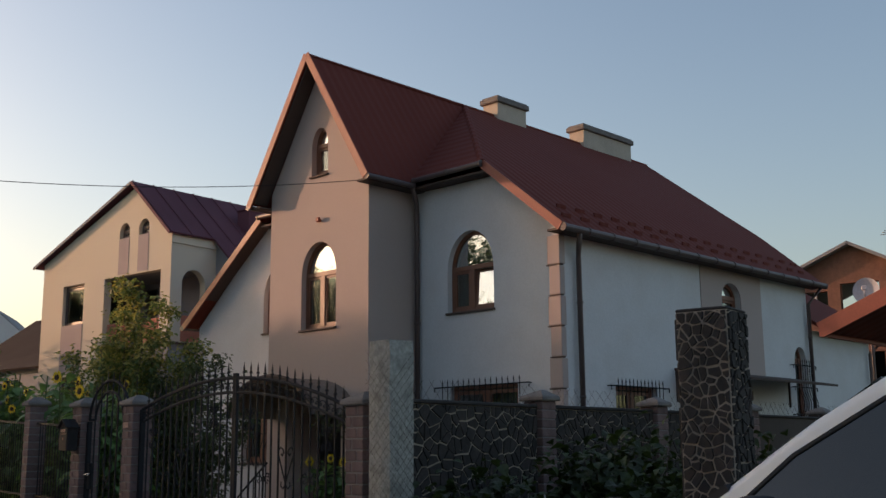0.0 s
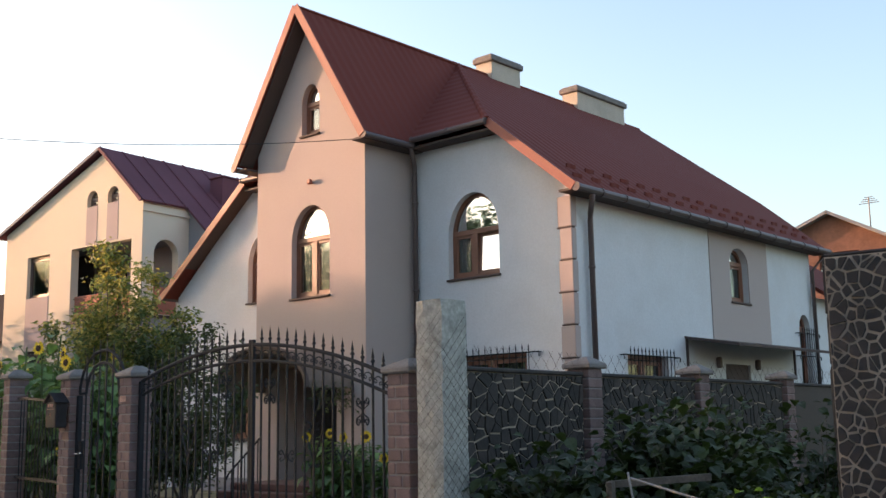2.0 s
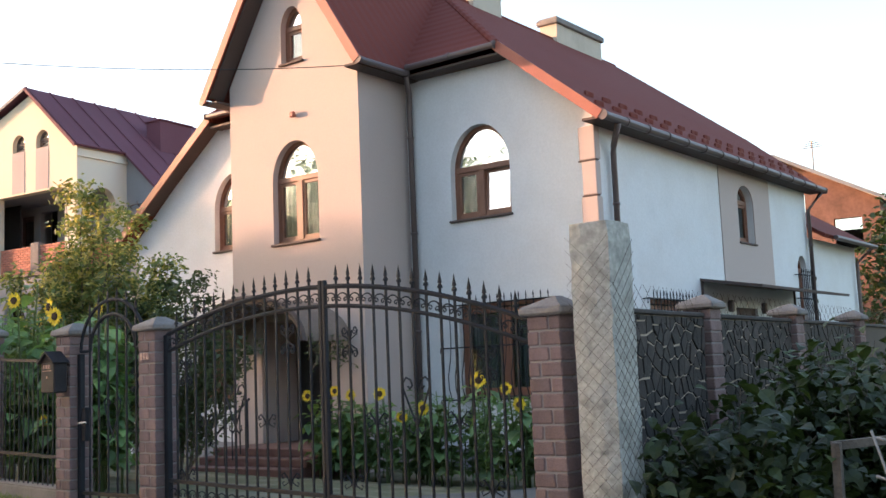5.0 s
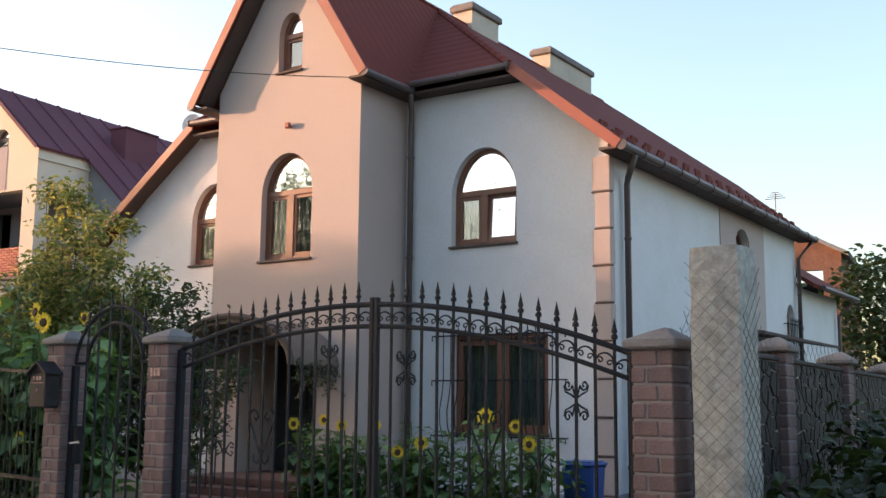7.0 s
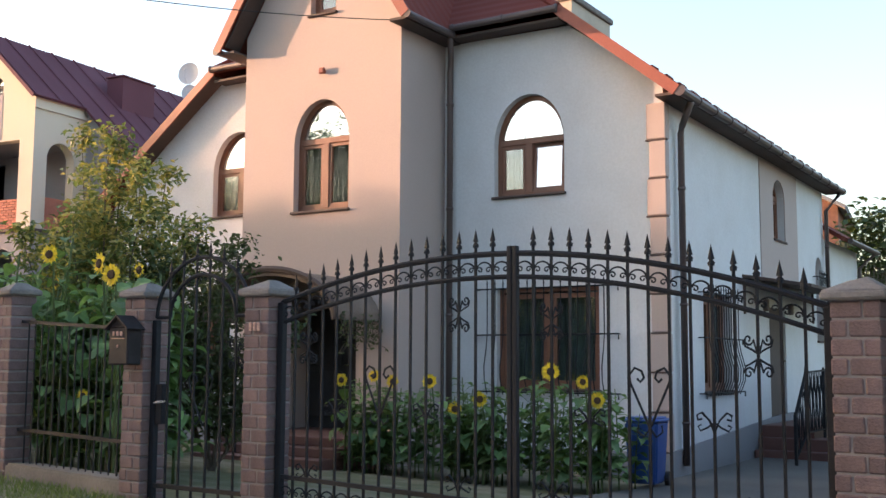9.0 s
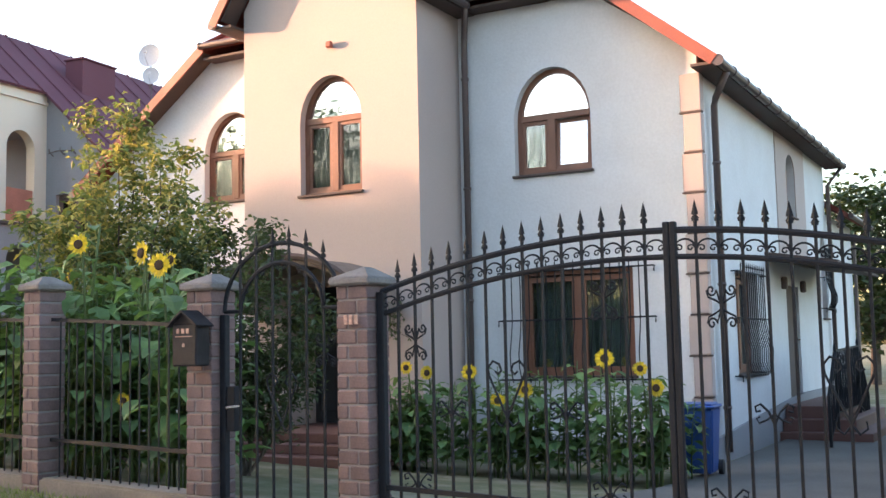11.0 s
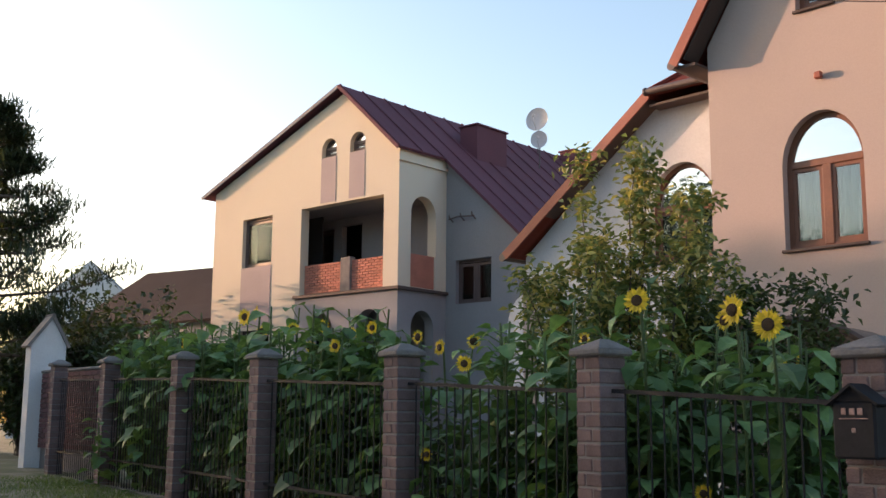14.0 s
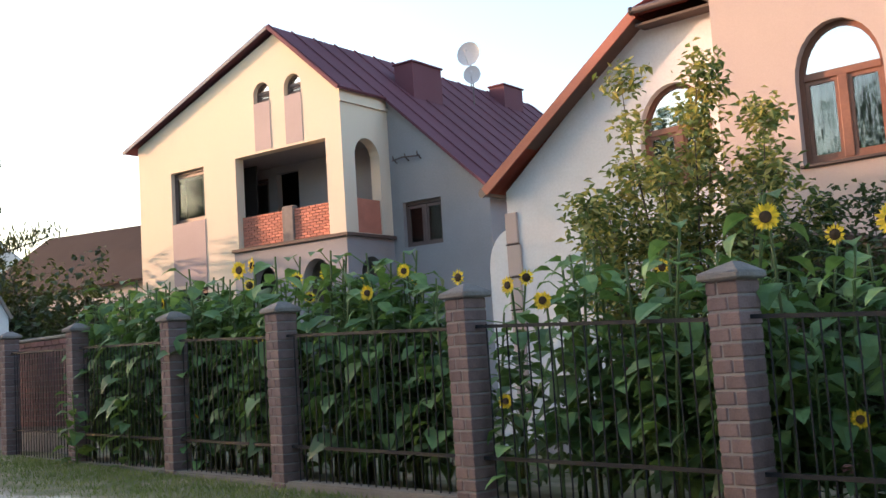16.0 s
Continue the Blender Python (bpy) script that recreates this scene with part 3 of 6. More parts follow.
RIDGE_END = (RIDGE_X, 26.9, RIDGE_Z)


def at_rear(p, more=0.0):
    return (p[0], REAR + more, p[2])


roof = None
for pts in ([A, RIDGE_END, at_rear(HB, 0.35), HB], [HB, at_rear(HB, 0.35), at_rear(ER, -0.1), ER],
            [A, RIDGE_END, at_rear(HL), HL], [HL, at_rear(HL), at_rear(EL), EL], [A, HB, HL]):
    bm = bmesh.new()
    slab(bm, pts, 0.09)
    if roof is None:
        roof = part("roof", bm, ROOF, house, "red-brown metal tile roof")
    else:
        part("roof_slope", bm, ROOF, roof)
TA, TB = (-18.36, 14.16, 9.5), (-18.37, 19.35, 9.47)
bm = bmesh.new()
slab(bm, [TA, TB, (-16.45, 15.45, 6.54), (-16.45, 14.16, 6.54)], 0.09)
slab(bm, [TA, TB, (-20.3, 15.45, 6.54), (-20.3, 14.16, 6.54)], 0.09)
part("tower_roof", bm, ROOF, house)
bm = bmesh.new()
tube(bm, [(A[0], 14.2, A[2] - 0.02), (RIDGE_X, RIDGE_END[1], RIDGE_Z - 0.05)], 0.07, 10)
part("ridge_cap", bm, ROOF, roof)
for q in (HB, HL):
    bm = bmesh.new()
    tube(bm, [(A[0], A[1], A[2] - 0.03), (q[0], q[1], q[2] - 0.02)], 0.075, 8)
    part("hip_cap", bm, ROOF, roof)
# fascia boards
for a, b in (((TA[0], TA[1] - 0.012, TA[2] - 0.04), (-16.45, TA[1] - 0.012, 6.46)), ((TA[0], TA[1] - 0.015, TA[2] - 0.04), (-20.3, TA[1] - 0.015, 6.46)),
             ((HB[0], HB[1] - 0.01, HB[2] - 0.05), (ER[0], ER[1] - 0.01, ER[2] - 0.05)), ((HL[0], HL[1] - 0.01, HL[2] - 0.05), (EL[0], EL[1] - 0.01, EL[2] - 0.05))):
    bm = bmesh.new()
    beam(bm, a, b, 0.03, 0.16)
    part("rake_board", bm, RED, roof, "red painted rake board")
bm = bmesh.new()
box(bm, SIDE, ER[0] - 0.02, 15.48, REAR - 0.15, 5.02, 5.06)
part("soffit", bm, SOFFIT, roof)
bm = bmesh.new()
slab(bm, [(HB[0], 15.48, 6.48), (SIDE, 15.48, 5.31), (SIDE, FRONT, 5.31), (HB[0], FRONT, 6.48)], 0.03)
part("soffit", bm, SOFFIT, roof)
bm = bmesh.new()
slab(bm, [(-24.62, 15.48, 4.44), (HL[0], 15.48, 6.56), (HL[0], FRONT, 6.56), (-24.62, FRONT, 4.44)], 0.03)
part("soffit", bm, SOFFIT, roof)
bm = bmesh.new()
box(bm, HL[0], HB[0], 15.5, FRONT, 6.42, 6.46)
part("soffit", bm, SOFFIT, roof)
bm = bmesh.new()
box(bm, -20.27, -19.96, 14.2, FRONT, 6.4, 6.44)
part("soffit", bm, SOFFIT, roof)
bm = bmesh.new()
box(bm, -16.77, -16.48, 14.2, FRONT, 6.4, 6.44)
part("soffit", bm, SOFFIT, roof)
for a, b in (((-18.36, 9.28), (-16.58, 6.53)), ((-18.36, 9.28), (-20.16, 6.53))):
    bm = bmesh.new()
    slab(bm, [(a[0], 14.19, a[1]), (a[0], TOWER, a[1]), (b[0], TOWER, b[1]), (b[0], 14.19, b[1])], 0.03)
    part("soffit", bm, SOFFIT, roof)



def gutter(p0, p1, r=0.065):
    bm = bmesh.new()
    tube(bm, [p0, p1], r, 10)
    p0, p1 = Vector(p0), Vector(p1)
    n = max(int((p1 - p0).length / 0.7), 1)
    for i in range(n + 1):
        p = p0.lerp(p1, i / n)
        d = (p1 - p0).normalized() * 0.015
        tube(bm, [p - d, p + d], r * 1.25, 10)
    return part("gutter", bm, DARKTRIM, roof)


gutter((ER[0] + 0.05, ER[1], ER[2] - 0.06), (ER[0] + 0.05, REAR - 0.2, ER[2] - 0.06))
gutter((EL[0] - 0.05, EL[1], EL[2] - 0.06), (EL[0] - 0.05, REAR, EL[2] - 0.06))
gutter((-16.42, 14.16, 6.46), (-16.42, 15.42, 6.46), 0.055)
gutter((-20.33, 14.16, 6.46), (-20.33, 15.42, 6.46), 0.055)
gutter((-16.4, 15.41, 6.56), (HB[0], 15.41, 6.57), 0.055)
gutter((-20.35, 15.41, 6.63), (HL[0], 15.41, 6.65), 0.055)


def downspout(pts, r=0.05):
    bm = bmesh.new()
    tube(bm, pts, r, 10)
    low, high = (pts[0], pts[1])
    zz = np.arange(min(low[2], high[2]) + 0.6, max(low[2], high[2]), 1.7)
    for z in zz:
        tube(bm, [(low[0], low[1], z - 0.02), (low[0], low[1], z + 0.02)], r * 1.25, 10)
    return part("downspout", bm, DARKTRIM, house, smooth=True)


downspout([(-16.62, FRONT - 0.09, -0.3), (-16.62, FRONT - 0.09, 5.95), (-16.58, FRONT - 0.14, 6.15), (-16.44, 15.42, 6.42)])
downspout([(SIDE + 0.1, 16.25, -0.2), (SIDE + 0.1, 16.25, 4.62), (SIDE + 0.14, 16.2, 4.72), (ER[0] + 0.04, 15.95, 5.0)])
downspout([(SIDE + 0.1, 25.4, -0.2), (SIDE + 0.1, 25.4, 4.6), (ER[0] + 0.04, 25.6, 5.0)], 0.045)

# snow guards in two rows on the right slope
for row, (fx, n) in enumerate(((0.16, 17), (0.34, 17))):
    for i in range(n):
        x = ER[0] + (HB[0] - ER[0]) * fx
        z = ER[2] + (HB[2] - ER[2]) * fx
        y = 16.0 + i * 0.58 + (0.29 if row else 0)
        bm = bmesh.new()
        beam(bm, (x, y - 0.13, z + 0.03), (x, y + 0.13, z + 0.03), 0.03, 0.07)
        part("snow_guard", bm, ROOF, roof)


def chimney(x0, x1, y0, y1, top):
    bm = bmesh.new()
    box(bm, x0, x1, y0, y1, 8.7, top - 0.14)
    ch = part("chimney", bm, CONCRETE_PALE, roof, "pale plastered chimney")
    bm = bmesh.new()
    soft_box(bm, x0 - 0.07, x1 + 0.07, y0 - 0.07, y1 + 0.07, top - 0.16, top - 0.02, 0.02)
    soft_box(bm, x0 - 0.03, x1 + 0.03, y0 - 0.03, y1 + 0.03, top - 0.03, top + 0.02, 0.015)
    part("cap", bm, CAP, ch)


CONCRETE_PALE = mat("pale_chimney_plaster", (0.46, 0.40, 0.33), 0.95, vary=0.12, size=0.4, bump=0.5)
chimney(-18.68, -18.2, 20.1, 21.2, 9.93)
chimney(-18.68, -18.2, 23.65, 25.9, 9.97)

# lamp on the tower and its little bracket
bm = bmesh.new()
tube(bm, [(-18.27, TOWER, 5.9), (-18.27, TOWER - 0.06, 5.9)], 0.03, 8)
soft_box(bm, -18.325, -18.215, TOWER - 0.1, TOWER - 0.03, 5.86, 5.96, 0.02)
part("wall_lamp", bm, RED, house, "small reddish wall lamp")

# entrance: barrel canopy, side walls, steps
def canopy():
    bm = bmesh.new()
    n, x0, x1, zs, zt, y0, y1 = 18, -19.76, -17.1, 1.86, 2.62, 13.42, TOWER
    c, a = (x0 + x1) / 2, (x1 - x0) / 2
    rows = []
    for k in range(n + 1):
        ang = math.pi * k / n
        o = (c + a * math.cos(ang), zs + (zt - zs) * math.sin(ang))
        i = (c + (a - 0.09) * math.cos(ang), zs + (zt - zs - 0.09) * math.sin(ang))
        rows.append([bm.verts.new((p[0], y, p[1])) for p in (o, i) for y in (y0, y1)])
    for p, q in zip(rows, rows[1:]):
        for f in ((0, 1), (1, 3), (3, 2), (2, 0)):
            bm.faces.new((p[f[0]], p[f[1]], q[f[1]], q[f[0]]))
    bm.faces.new([rows[0][i] for i in (0, 1, 3, 2)])
    bm.faces.new([rows[-1][i] for i in (0, 2, 3, 1)])
    bmesh.ops.recalc_face_normals(bm, faces=list(bm.faces))
    cn = part("canopy", bm, GREYBEIGE, house, "brown-grey barrel-shaped entrance canopy")
    bm = bmesh.new()
    tube(bm, [(c + (a + 0.01) * math.cos(math.pi * k / 24), y0 - 0.02, zs + (zt - zs + 0.01) * math.sin(math.pi * k / 24)) for k in range(25)], 0.05, 6)
    part("rim", bm, SOFFIT, cn)


GREYBEIGE = mat("weathered_beige_plaster", (0.17, 0.13, 0.105), 0.95, vary=0.2, size=0.5, bump=0.5)
canopy()
for k in range(4):
    bm = bmesh.new()
    soft_box(bm, -19.4, -16.9, 12.6 + 0.3 * k, TOWER + 0.2, -0.35 + 0.13 * k, -0.22 + 0.13 * k, 0.012)
    part("step", bm, STEP, house)
bm = bmesh.new()
for k in range(5):
    x = -18.95 + 0.19 * k
    tube(bm, [(x, 13.2, -0.2 + 0.1 * k), (x, 13.2, 0.42 + 0.133 * k)], 0.012, 5)
tube(bm, [(-19.12, 13.2, 0.24), (-19.05, 13.2, 0.34), (-18.95, 13.2, 0.42), (-18.15, 13.2, 0.98)], 0.02, 6)
part("stair_rail", bm, IRON, house, "black wrought iron stair rail")
# side steps and door canopy
for k in range(3):
    bm = bmesh.new()
    soft_box(bm, SIDE + 0.06, SIDE + 1.5 - 0.28 * k, 19.7 + 0.25 * k, 23.6, -0.5 + 0.2 * k, -0.2 + 0.2 * k, 0.012)
    part("side_step", bm, STEP, house)
bm = bmesh.new()
slab(bm, [(SIDE, 19.45, 2.78), (SIDE + 1.15, 19.45, 2.58), (SIDE + 1.15, 24.4, 2.58), (SIDE, 24.4, 2.78)], 0.05)
for y in (19.5, 24.3):
    beam(bm, (SIDE + 0.02, y, 2.1), (SIDE + 0.02, y, 2.76), 0.04, 0.04, (0, 1, 0))
part("door_canopy", bm, SOFFIT, house, "thin dark side door canopy on brackets")
for y in (20.7, 22.4):
    bm = bmesh.new()
    soft_box(bm, SIDE, SIDE + 0.1, y - 0.05, y + 0.05, 2.2, 2.42, 0.02)
    part("wall_lamp", bm, DARKTRIM, house, "small dark lantern beside the side door")


def belly_grille(m, x0, x1, z0, z1, n):
    """Bellied window bars on two rails with spear tops."""
    g = None
    for i in range(n):
        x = x0 + (x1 - x0) * i / (n - 1)
        bm = bmesh.new()
        pts = [(x, -0.1, z1 + 0.08), (x, -0.1, z0 + (z1 - z0) * 0.55), (x, -0.13, z0 + (z1 - z0) * 0.42), (x, -0.2, z0 + (z1 - z0) * 0.25), (x, -0.19, z0 + (z1 - z0) * 0.12), (x, -0.12, z0), (x, -0.1, z0 - 0.04)]
        tube(bm, [m @ Vector(p) for p in pts], 0.009, 5)
        tube(bm, [m @ Vector((x, -0.1, z1 + 0.07)), m @ Vector((x, -0.1, z1 + 0.15))], 0.016, 5, r1=0.002)
        if g is None:
            g = part("window_grille", bm, IRON, house, "black bellied wrought iron window bars")
        else:
            part("bar", bm, IRON, g)
    bm = bmesh.new()
    for z, y in ((z1, -0.1), (z0, -0.12), (z0 + (z1 - z0) * 0.55, -0.1)):
        tube(bm, [m @ Vector((x0 - 0.22, y, z - 0.08)), m @ Vector((x0 - 0.22, y, z)), m @ Vector((x1 + 0.22, y, z)), m @ Vector((x1 + 0.22, y, z - 0.08))], 0.013, 5)
        for x in (x0 - 0.2, x1 + 0.2):
            tube(bm, [m @ Vector((x, y, z)), m @ Vector((x, 0.0, z))], 0.011, 5)
    part("rail", bm, IRON, g)


belly_grille(MF, GW[0] - 0.12, GW[1] + 0.12, GW[2] - 0.05, GW[4] - 0.02, 15)
belly_grille(MS, SW[0] - 0.05, SW[1] + 0.05, SW[2] - 0.02, SW[4] - 0.02, 13)
belly_grille(MF, GL[0] - 0.05, GL[1] + 0.05, GL[2] - 0.05, GL[4] - 0.02, 9)
belly_grille(MS, FA[0] - 0.05, FA[1] + 0.05, 1.95, 3.1, 7)

# rear annex
annex = thing("annex", "low white annex with a red-brown tiled roof behind the house", "house")
bm = bmesh.new()
box(bm, -17.5, SIDE, 25.51, 29.0, -0.55, 4.0)
part("wall", bm, PLASTER, annex)
bm = bmesh.new()
slab(bm, [(-12.65, 25.55, 4.05), (-12.65, 29.3, 4.05), (-16, 29.3, 6.2), (-16, 25.55, 6.2)], 0.09)
slab(bm, [(-19.0, 25.55, 4.05), (-19.0, 29.3, 4.05), (-16, 29.3, 6.2), (-16, 25.55, 6.2)], 0.09)
part("roof", bm, ROOF, annex)
bm = bmesh.new()
tube(bm, [(-12.6, 26.1, 4.0), (-12.6, 29.3, 4.0)], 0.06, 8)
tube(bm, [(-12.95, 28.8, -0.4), (-12.95, 28.8, 3.6), (-12.62, 29.0, 3.95)], 0.045, 8)
part("gutter", bm, DARKTRIM, annex)

# ---- the cream neighbour house ----
NA = radians(5.0)
NB = Matrix.Translation((-32.75, 19.85, 0)) @ Matrix.Rotation(NA, 4, "Z")
nb = thing("neighbour_house", "cream two-storey house with purple metal roof and brick loggia", "house")
bm = bmesh.new()
LOG = (-3.87, -0.55, 4.88, 7.38)
NW = (-6.53, -5.15, 5.88, 7.37)
outl = [(-7.95, 4.83), (0, 4.83), (0, 8.58), (-2.22, 10.5), (-7.95, 8.35)]
wall(bm, NB, outl, [rect(*LOG), rect(*NW), arch(-3.06, -2.45, 8.74, 8.98, 9.29), arch(-1.91, -1.3, 8.74, 8.98, 9.29)], 0.3)
part("front_wall", bm, YELLOW, nb)
bm = bmesh.new()
wall(bm, NB @ pose(0, 0.002, 0), rect(-4.05, 0.0, -0.3, 4.83), [arch(-3.42, -2.48, 1.0, 3.85, 4.33), arch(-1.53, -0.6, 1.0, 3.85, 4.33)], 0.3)
part("lower_wall", bm, GREYPL, nb, "grey unfinished lower wall with arches")
bm = bmesh.new()
wall(bm, NB @ pose(0, 0.001, 0), rect(-7.95, -4.052, -0.3, 4.828), [rect(-6.53, -5.15, 3.0, 4.0)], 0.3)
part("lower_front_wall", bm, YELLOW, nb)
window(nb, NB, -6.53, -5.15, 3.0, None, 4.0, curtain=False, sill=False, frame_mat=DARKTRIM)
MR = NB @ Matrix(((0, -1, 0, 0), (1, 0, 0, 0), (0, 0, 1, 0), (0, 0, 0, 1)))
bm = bmesh.new()
wall(bm, MR, rect(0.3, 1.9, 4.83, 8.58), [arch(0.48, 1.47, 4.9, 6.9, 7.4)], 0.3)
part("bay_wall", bm, YELLOW, nb)
bm = bmesh.new()
wall(bm, MR, rect(0.3, 1.9, -0.3, 4.828), [arch(0.52, 1.4, 1.0, 3.85, 4.3)], 0.3)
part("lower_bay_wall", bm, GREYPL, nb)
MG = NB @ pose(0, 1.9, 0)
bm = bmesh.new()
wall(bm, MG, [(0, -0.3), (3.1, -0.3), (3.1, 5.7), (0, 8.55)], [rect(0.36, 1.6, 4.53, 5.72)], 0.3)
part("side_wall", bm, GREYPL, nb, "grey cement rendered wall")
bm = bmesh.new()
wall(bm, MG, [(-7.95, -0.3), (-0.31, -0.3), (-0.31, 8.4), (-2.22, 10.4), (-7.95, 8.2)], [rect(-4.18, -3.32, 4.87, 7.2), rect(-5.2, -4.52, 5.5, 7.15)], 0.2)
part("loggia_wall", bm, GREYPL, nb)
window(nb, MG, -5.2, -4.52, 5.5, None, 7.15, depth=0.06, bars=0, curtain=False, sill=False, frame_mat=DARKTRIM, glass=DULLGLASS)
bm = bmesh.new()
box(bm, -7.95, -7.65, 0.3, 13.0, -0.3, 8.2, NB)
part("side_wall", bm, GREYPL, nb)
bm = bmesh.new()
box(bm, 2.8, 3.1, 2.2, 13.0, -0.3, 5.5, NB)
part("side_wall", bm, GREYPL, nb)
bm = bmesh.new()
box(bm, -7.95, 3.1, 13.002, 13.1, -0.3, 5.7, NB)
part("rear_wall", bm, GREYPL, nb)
bm = bmesh.new()
box(bm, -5.55, -0.02, 0.301, 1.89, 4.73, 4.85, NB)
box(bm, -5.55, -5.35, 0.301, 1.89, 4.85, 7.46, NB)
box(bm, -7.65, -0.31, 0.301, 1.89, 7.4, 7.48, NB)
part("loggia_floor", bm, GREYPL, nb)
bm = bmesh.new()
box(bm, -4.05, 0.06, -0.1, 0.0, 4.79, 4.87, NB)
box(bm, 0.0, 0.1, -0.1, 1.9, 4.79, 4.87, NB)
part("cornice", bm, SOFFIT, nb)
for a, b, bot in ((-3.06, -2.45, 7.44), (-1.91, -1.3, 7.44)):
    bm = bmesh.new()
    box(bm, a, b, -0.012, -0.002, bot, 8.74, NB)
    part("panel", bm, MAUVE, nb, "mauve plaster panel below a window")
bm = bmesh.new()
box(bm, NW[0], NW[1], -0.016, -0.002, 4.1, NW[2], NB)
part("panel", bm, MAUVE, nb)
window(nb, NB, NW[0], NW[1], NW[2], None, NW[3], bars=0, glass=DULLGLASS, curtain=False, sill=False, frame_mat=DARKTRIM)
window(nb, MG, 0.36, 1.6, 4.53, None, 5.72, glass=DULLGLASS, curtain=False, sill=False, frame_mat=DARKTRIM)
window(nb, NB, -3.06, -2.45, 8.74, 8.98, 9.29, bars=0, curtain=False, sill=False, depth=0.15, frame_mat=DARKTRIM)
window(nb, NB, -1.91, -1.3, 8.74, 8.98, 9.29, bars=0, curtain=False, sill=False, depth=0.15, frame_mat=DARKTRIM)
# added dark backing, so the neighbour's rooms look unlit through the openings
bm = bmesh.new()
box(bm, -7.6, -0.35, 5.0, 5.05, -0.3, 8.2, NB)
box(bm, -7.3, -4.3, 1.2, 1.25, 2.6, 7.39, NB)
part("dark_backing", bm, INNERDARK, nb)
bm = bmesh.new()
box(bm, 0.0, 0.06, -0.05, 1.93, 8.24, 8.32, NB)
part("ledge", bm, YELLOW, nb)
bm = bmesh.new()
tube(bm, [MG @ Vector(p) for p in ((0.2, -0.12, 6.86), (0.55, -0.16, 6.9), (1.1, -0.12, 6.86))], 0.02, 6)
for x in (0.25, 0.65, 1.05):
    tube(bm, [MG @ Vector((x, 0.0, 6.8)), MG @ Vector((x, -0.16, 6.9)), MG @ Vector((x, -0.16, 6.98))], 0.018, 5)
part("cable_bracket", bm, DARKTRIM, nb, "dark cable bracket on the grey wall")
# loggia parapet of single bricks with a stone pier
def brick_run(name, m, x0, x1, z0, z1, bl, bh, th, material, parent):
    me = bpy.data.meshes.new(name)
    bm = bmesh.new()
    soft_box(bm, 0, bl - 0.015, 0, th, 0, bh - 0.014, 0.005)
    bm.to_mesh(me)
    bm.free()
    me.materials.append(material)
    r = 0
    z = z0
    while z < z1 - 0.01:
        x = x0 - (bl / 2 if r % 2 else 0)
        while x < x1 - 0.02:
            a, b = max(x, x0), min(x + bl, x1)
            share(name, me, m @ Matrix.Translation((a, 0, z)) @ Matrix.Diagonal(((b - a) / bl, 1, 1, 1)), parent)
            x += bl
        z += bh
        r += 1


bm = bmesh.new()
box(bm, -3.86, -0.56, 0.22, 0.29, 4.85, 5.75, NB)
par = part("parapet", bm, MORTAR, nb, "orange brick loggia parapet")
brick_run("brick", NB @ pose(0, 0.17, 0), -3.85, -2.3, 4.86, 5.75, 0.22, 0.075, 0.06, BRICKRED, par)
brick_run("brick", NB @ pose(0, 0.17, 0), -1.92, -0.57, 4.86, 5.75, 0.22, 0.075, 0.06, BRICKRED, par)
bm = bmesh.new()
soft_box(bm, -2.31, -1.91, 0.1, 0.3, 4.85, 5.84, 0.02, NB)
part("pier", bm, CAP, par)
bm = bmesh.new()
box(bm, 0.49, 1.46, 0.05, 0.12, 4.88, 5.8, MR)
part("arch_parapet", bm, BRICKRED, nb, "red brick parapet in the side arch")
# roof
NRX, NRZ = -2.22, 10.72
bm = bmesh.new()
for pts in ([(NRX, -0.2, NRZ), (NRX, 1.75, NRZ), (0.15, 1.75, 8.58), (0.15, -0.2, 8.58)],
            [(NRX, 1.75, NRZ), (NRX, 13.4, NRZ), (3.45, 13.4, 5.5), (3.45, 1.75, 5.5)],
            [(NRX, -0.2, NRZ), (NRX, 13.4, NRZ), (-8.4, 13.4, 8.3), (-8.4, -0.2, 8.3)]):
    slab(bm, [NB @ Vector(p) for p in pts], 0.07)
nroof = part("roof", bm, PURPLE, nb, "dark purple standing seam metal roof")
for k in range(16):
    y = -0.15 + k * 0.88
    bm = bmesh.new()
    e = (0.15, 8.58) if y < 1.7 else (3.45, 5.5)
    beam(bm, NB @ Vector((NRX, y, NRZ + 0.015)), NB @ Vector((e[0], y, e[1] + 0.015)), 0.035, 0.05)
    part("seam", bm, PURPLE, nroof)
for q in ((-8.4, -0.21, 8.25), (0.15, -0.22, 8.53)):
    bm = bmesh.new()
    beam(bm, NB @ Vector((NRX, q[1], NRZ - 0.05)), NB @ Vector(q), 0.03, 0.1)
    part("rake_board", bm, GREYPL if q[0] < -5 else PURPLE, nroof)
for (y0, y1, zt, x0, x1) in ((3.65, 5.05, 10.05, -1.0, -0.35), (10.2, 11.4, 10.75, -2.0, -1.4)):
    bm = bmesh.new()
    box(bm, x0, x1, y0, y1, 8.3, zt, NB)
    chn = part("chimney", bm, PURPLE, nroof, "metal clad chimney box")
    bm = bmesh.new()
    soft_box(bm, x0 - 0.05, x1 + 0.05, y0 - 0.05, y1 + 0.05, zt, zt + 0.06, 0.015, NB)
    part("cap", bm, PURPLE, chn)


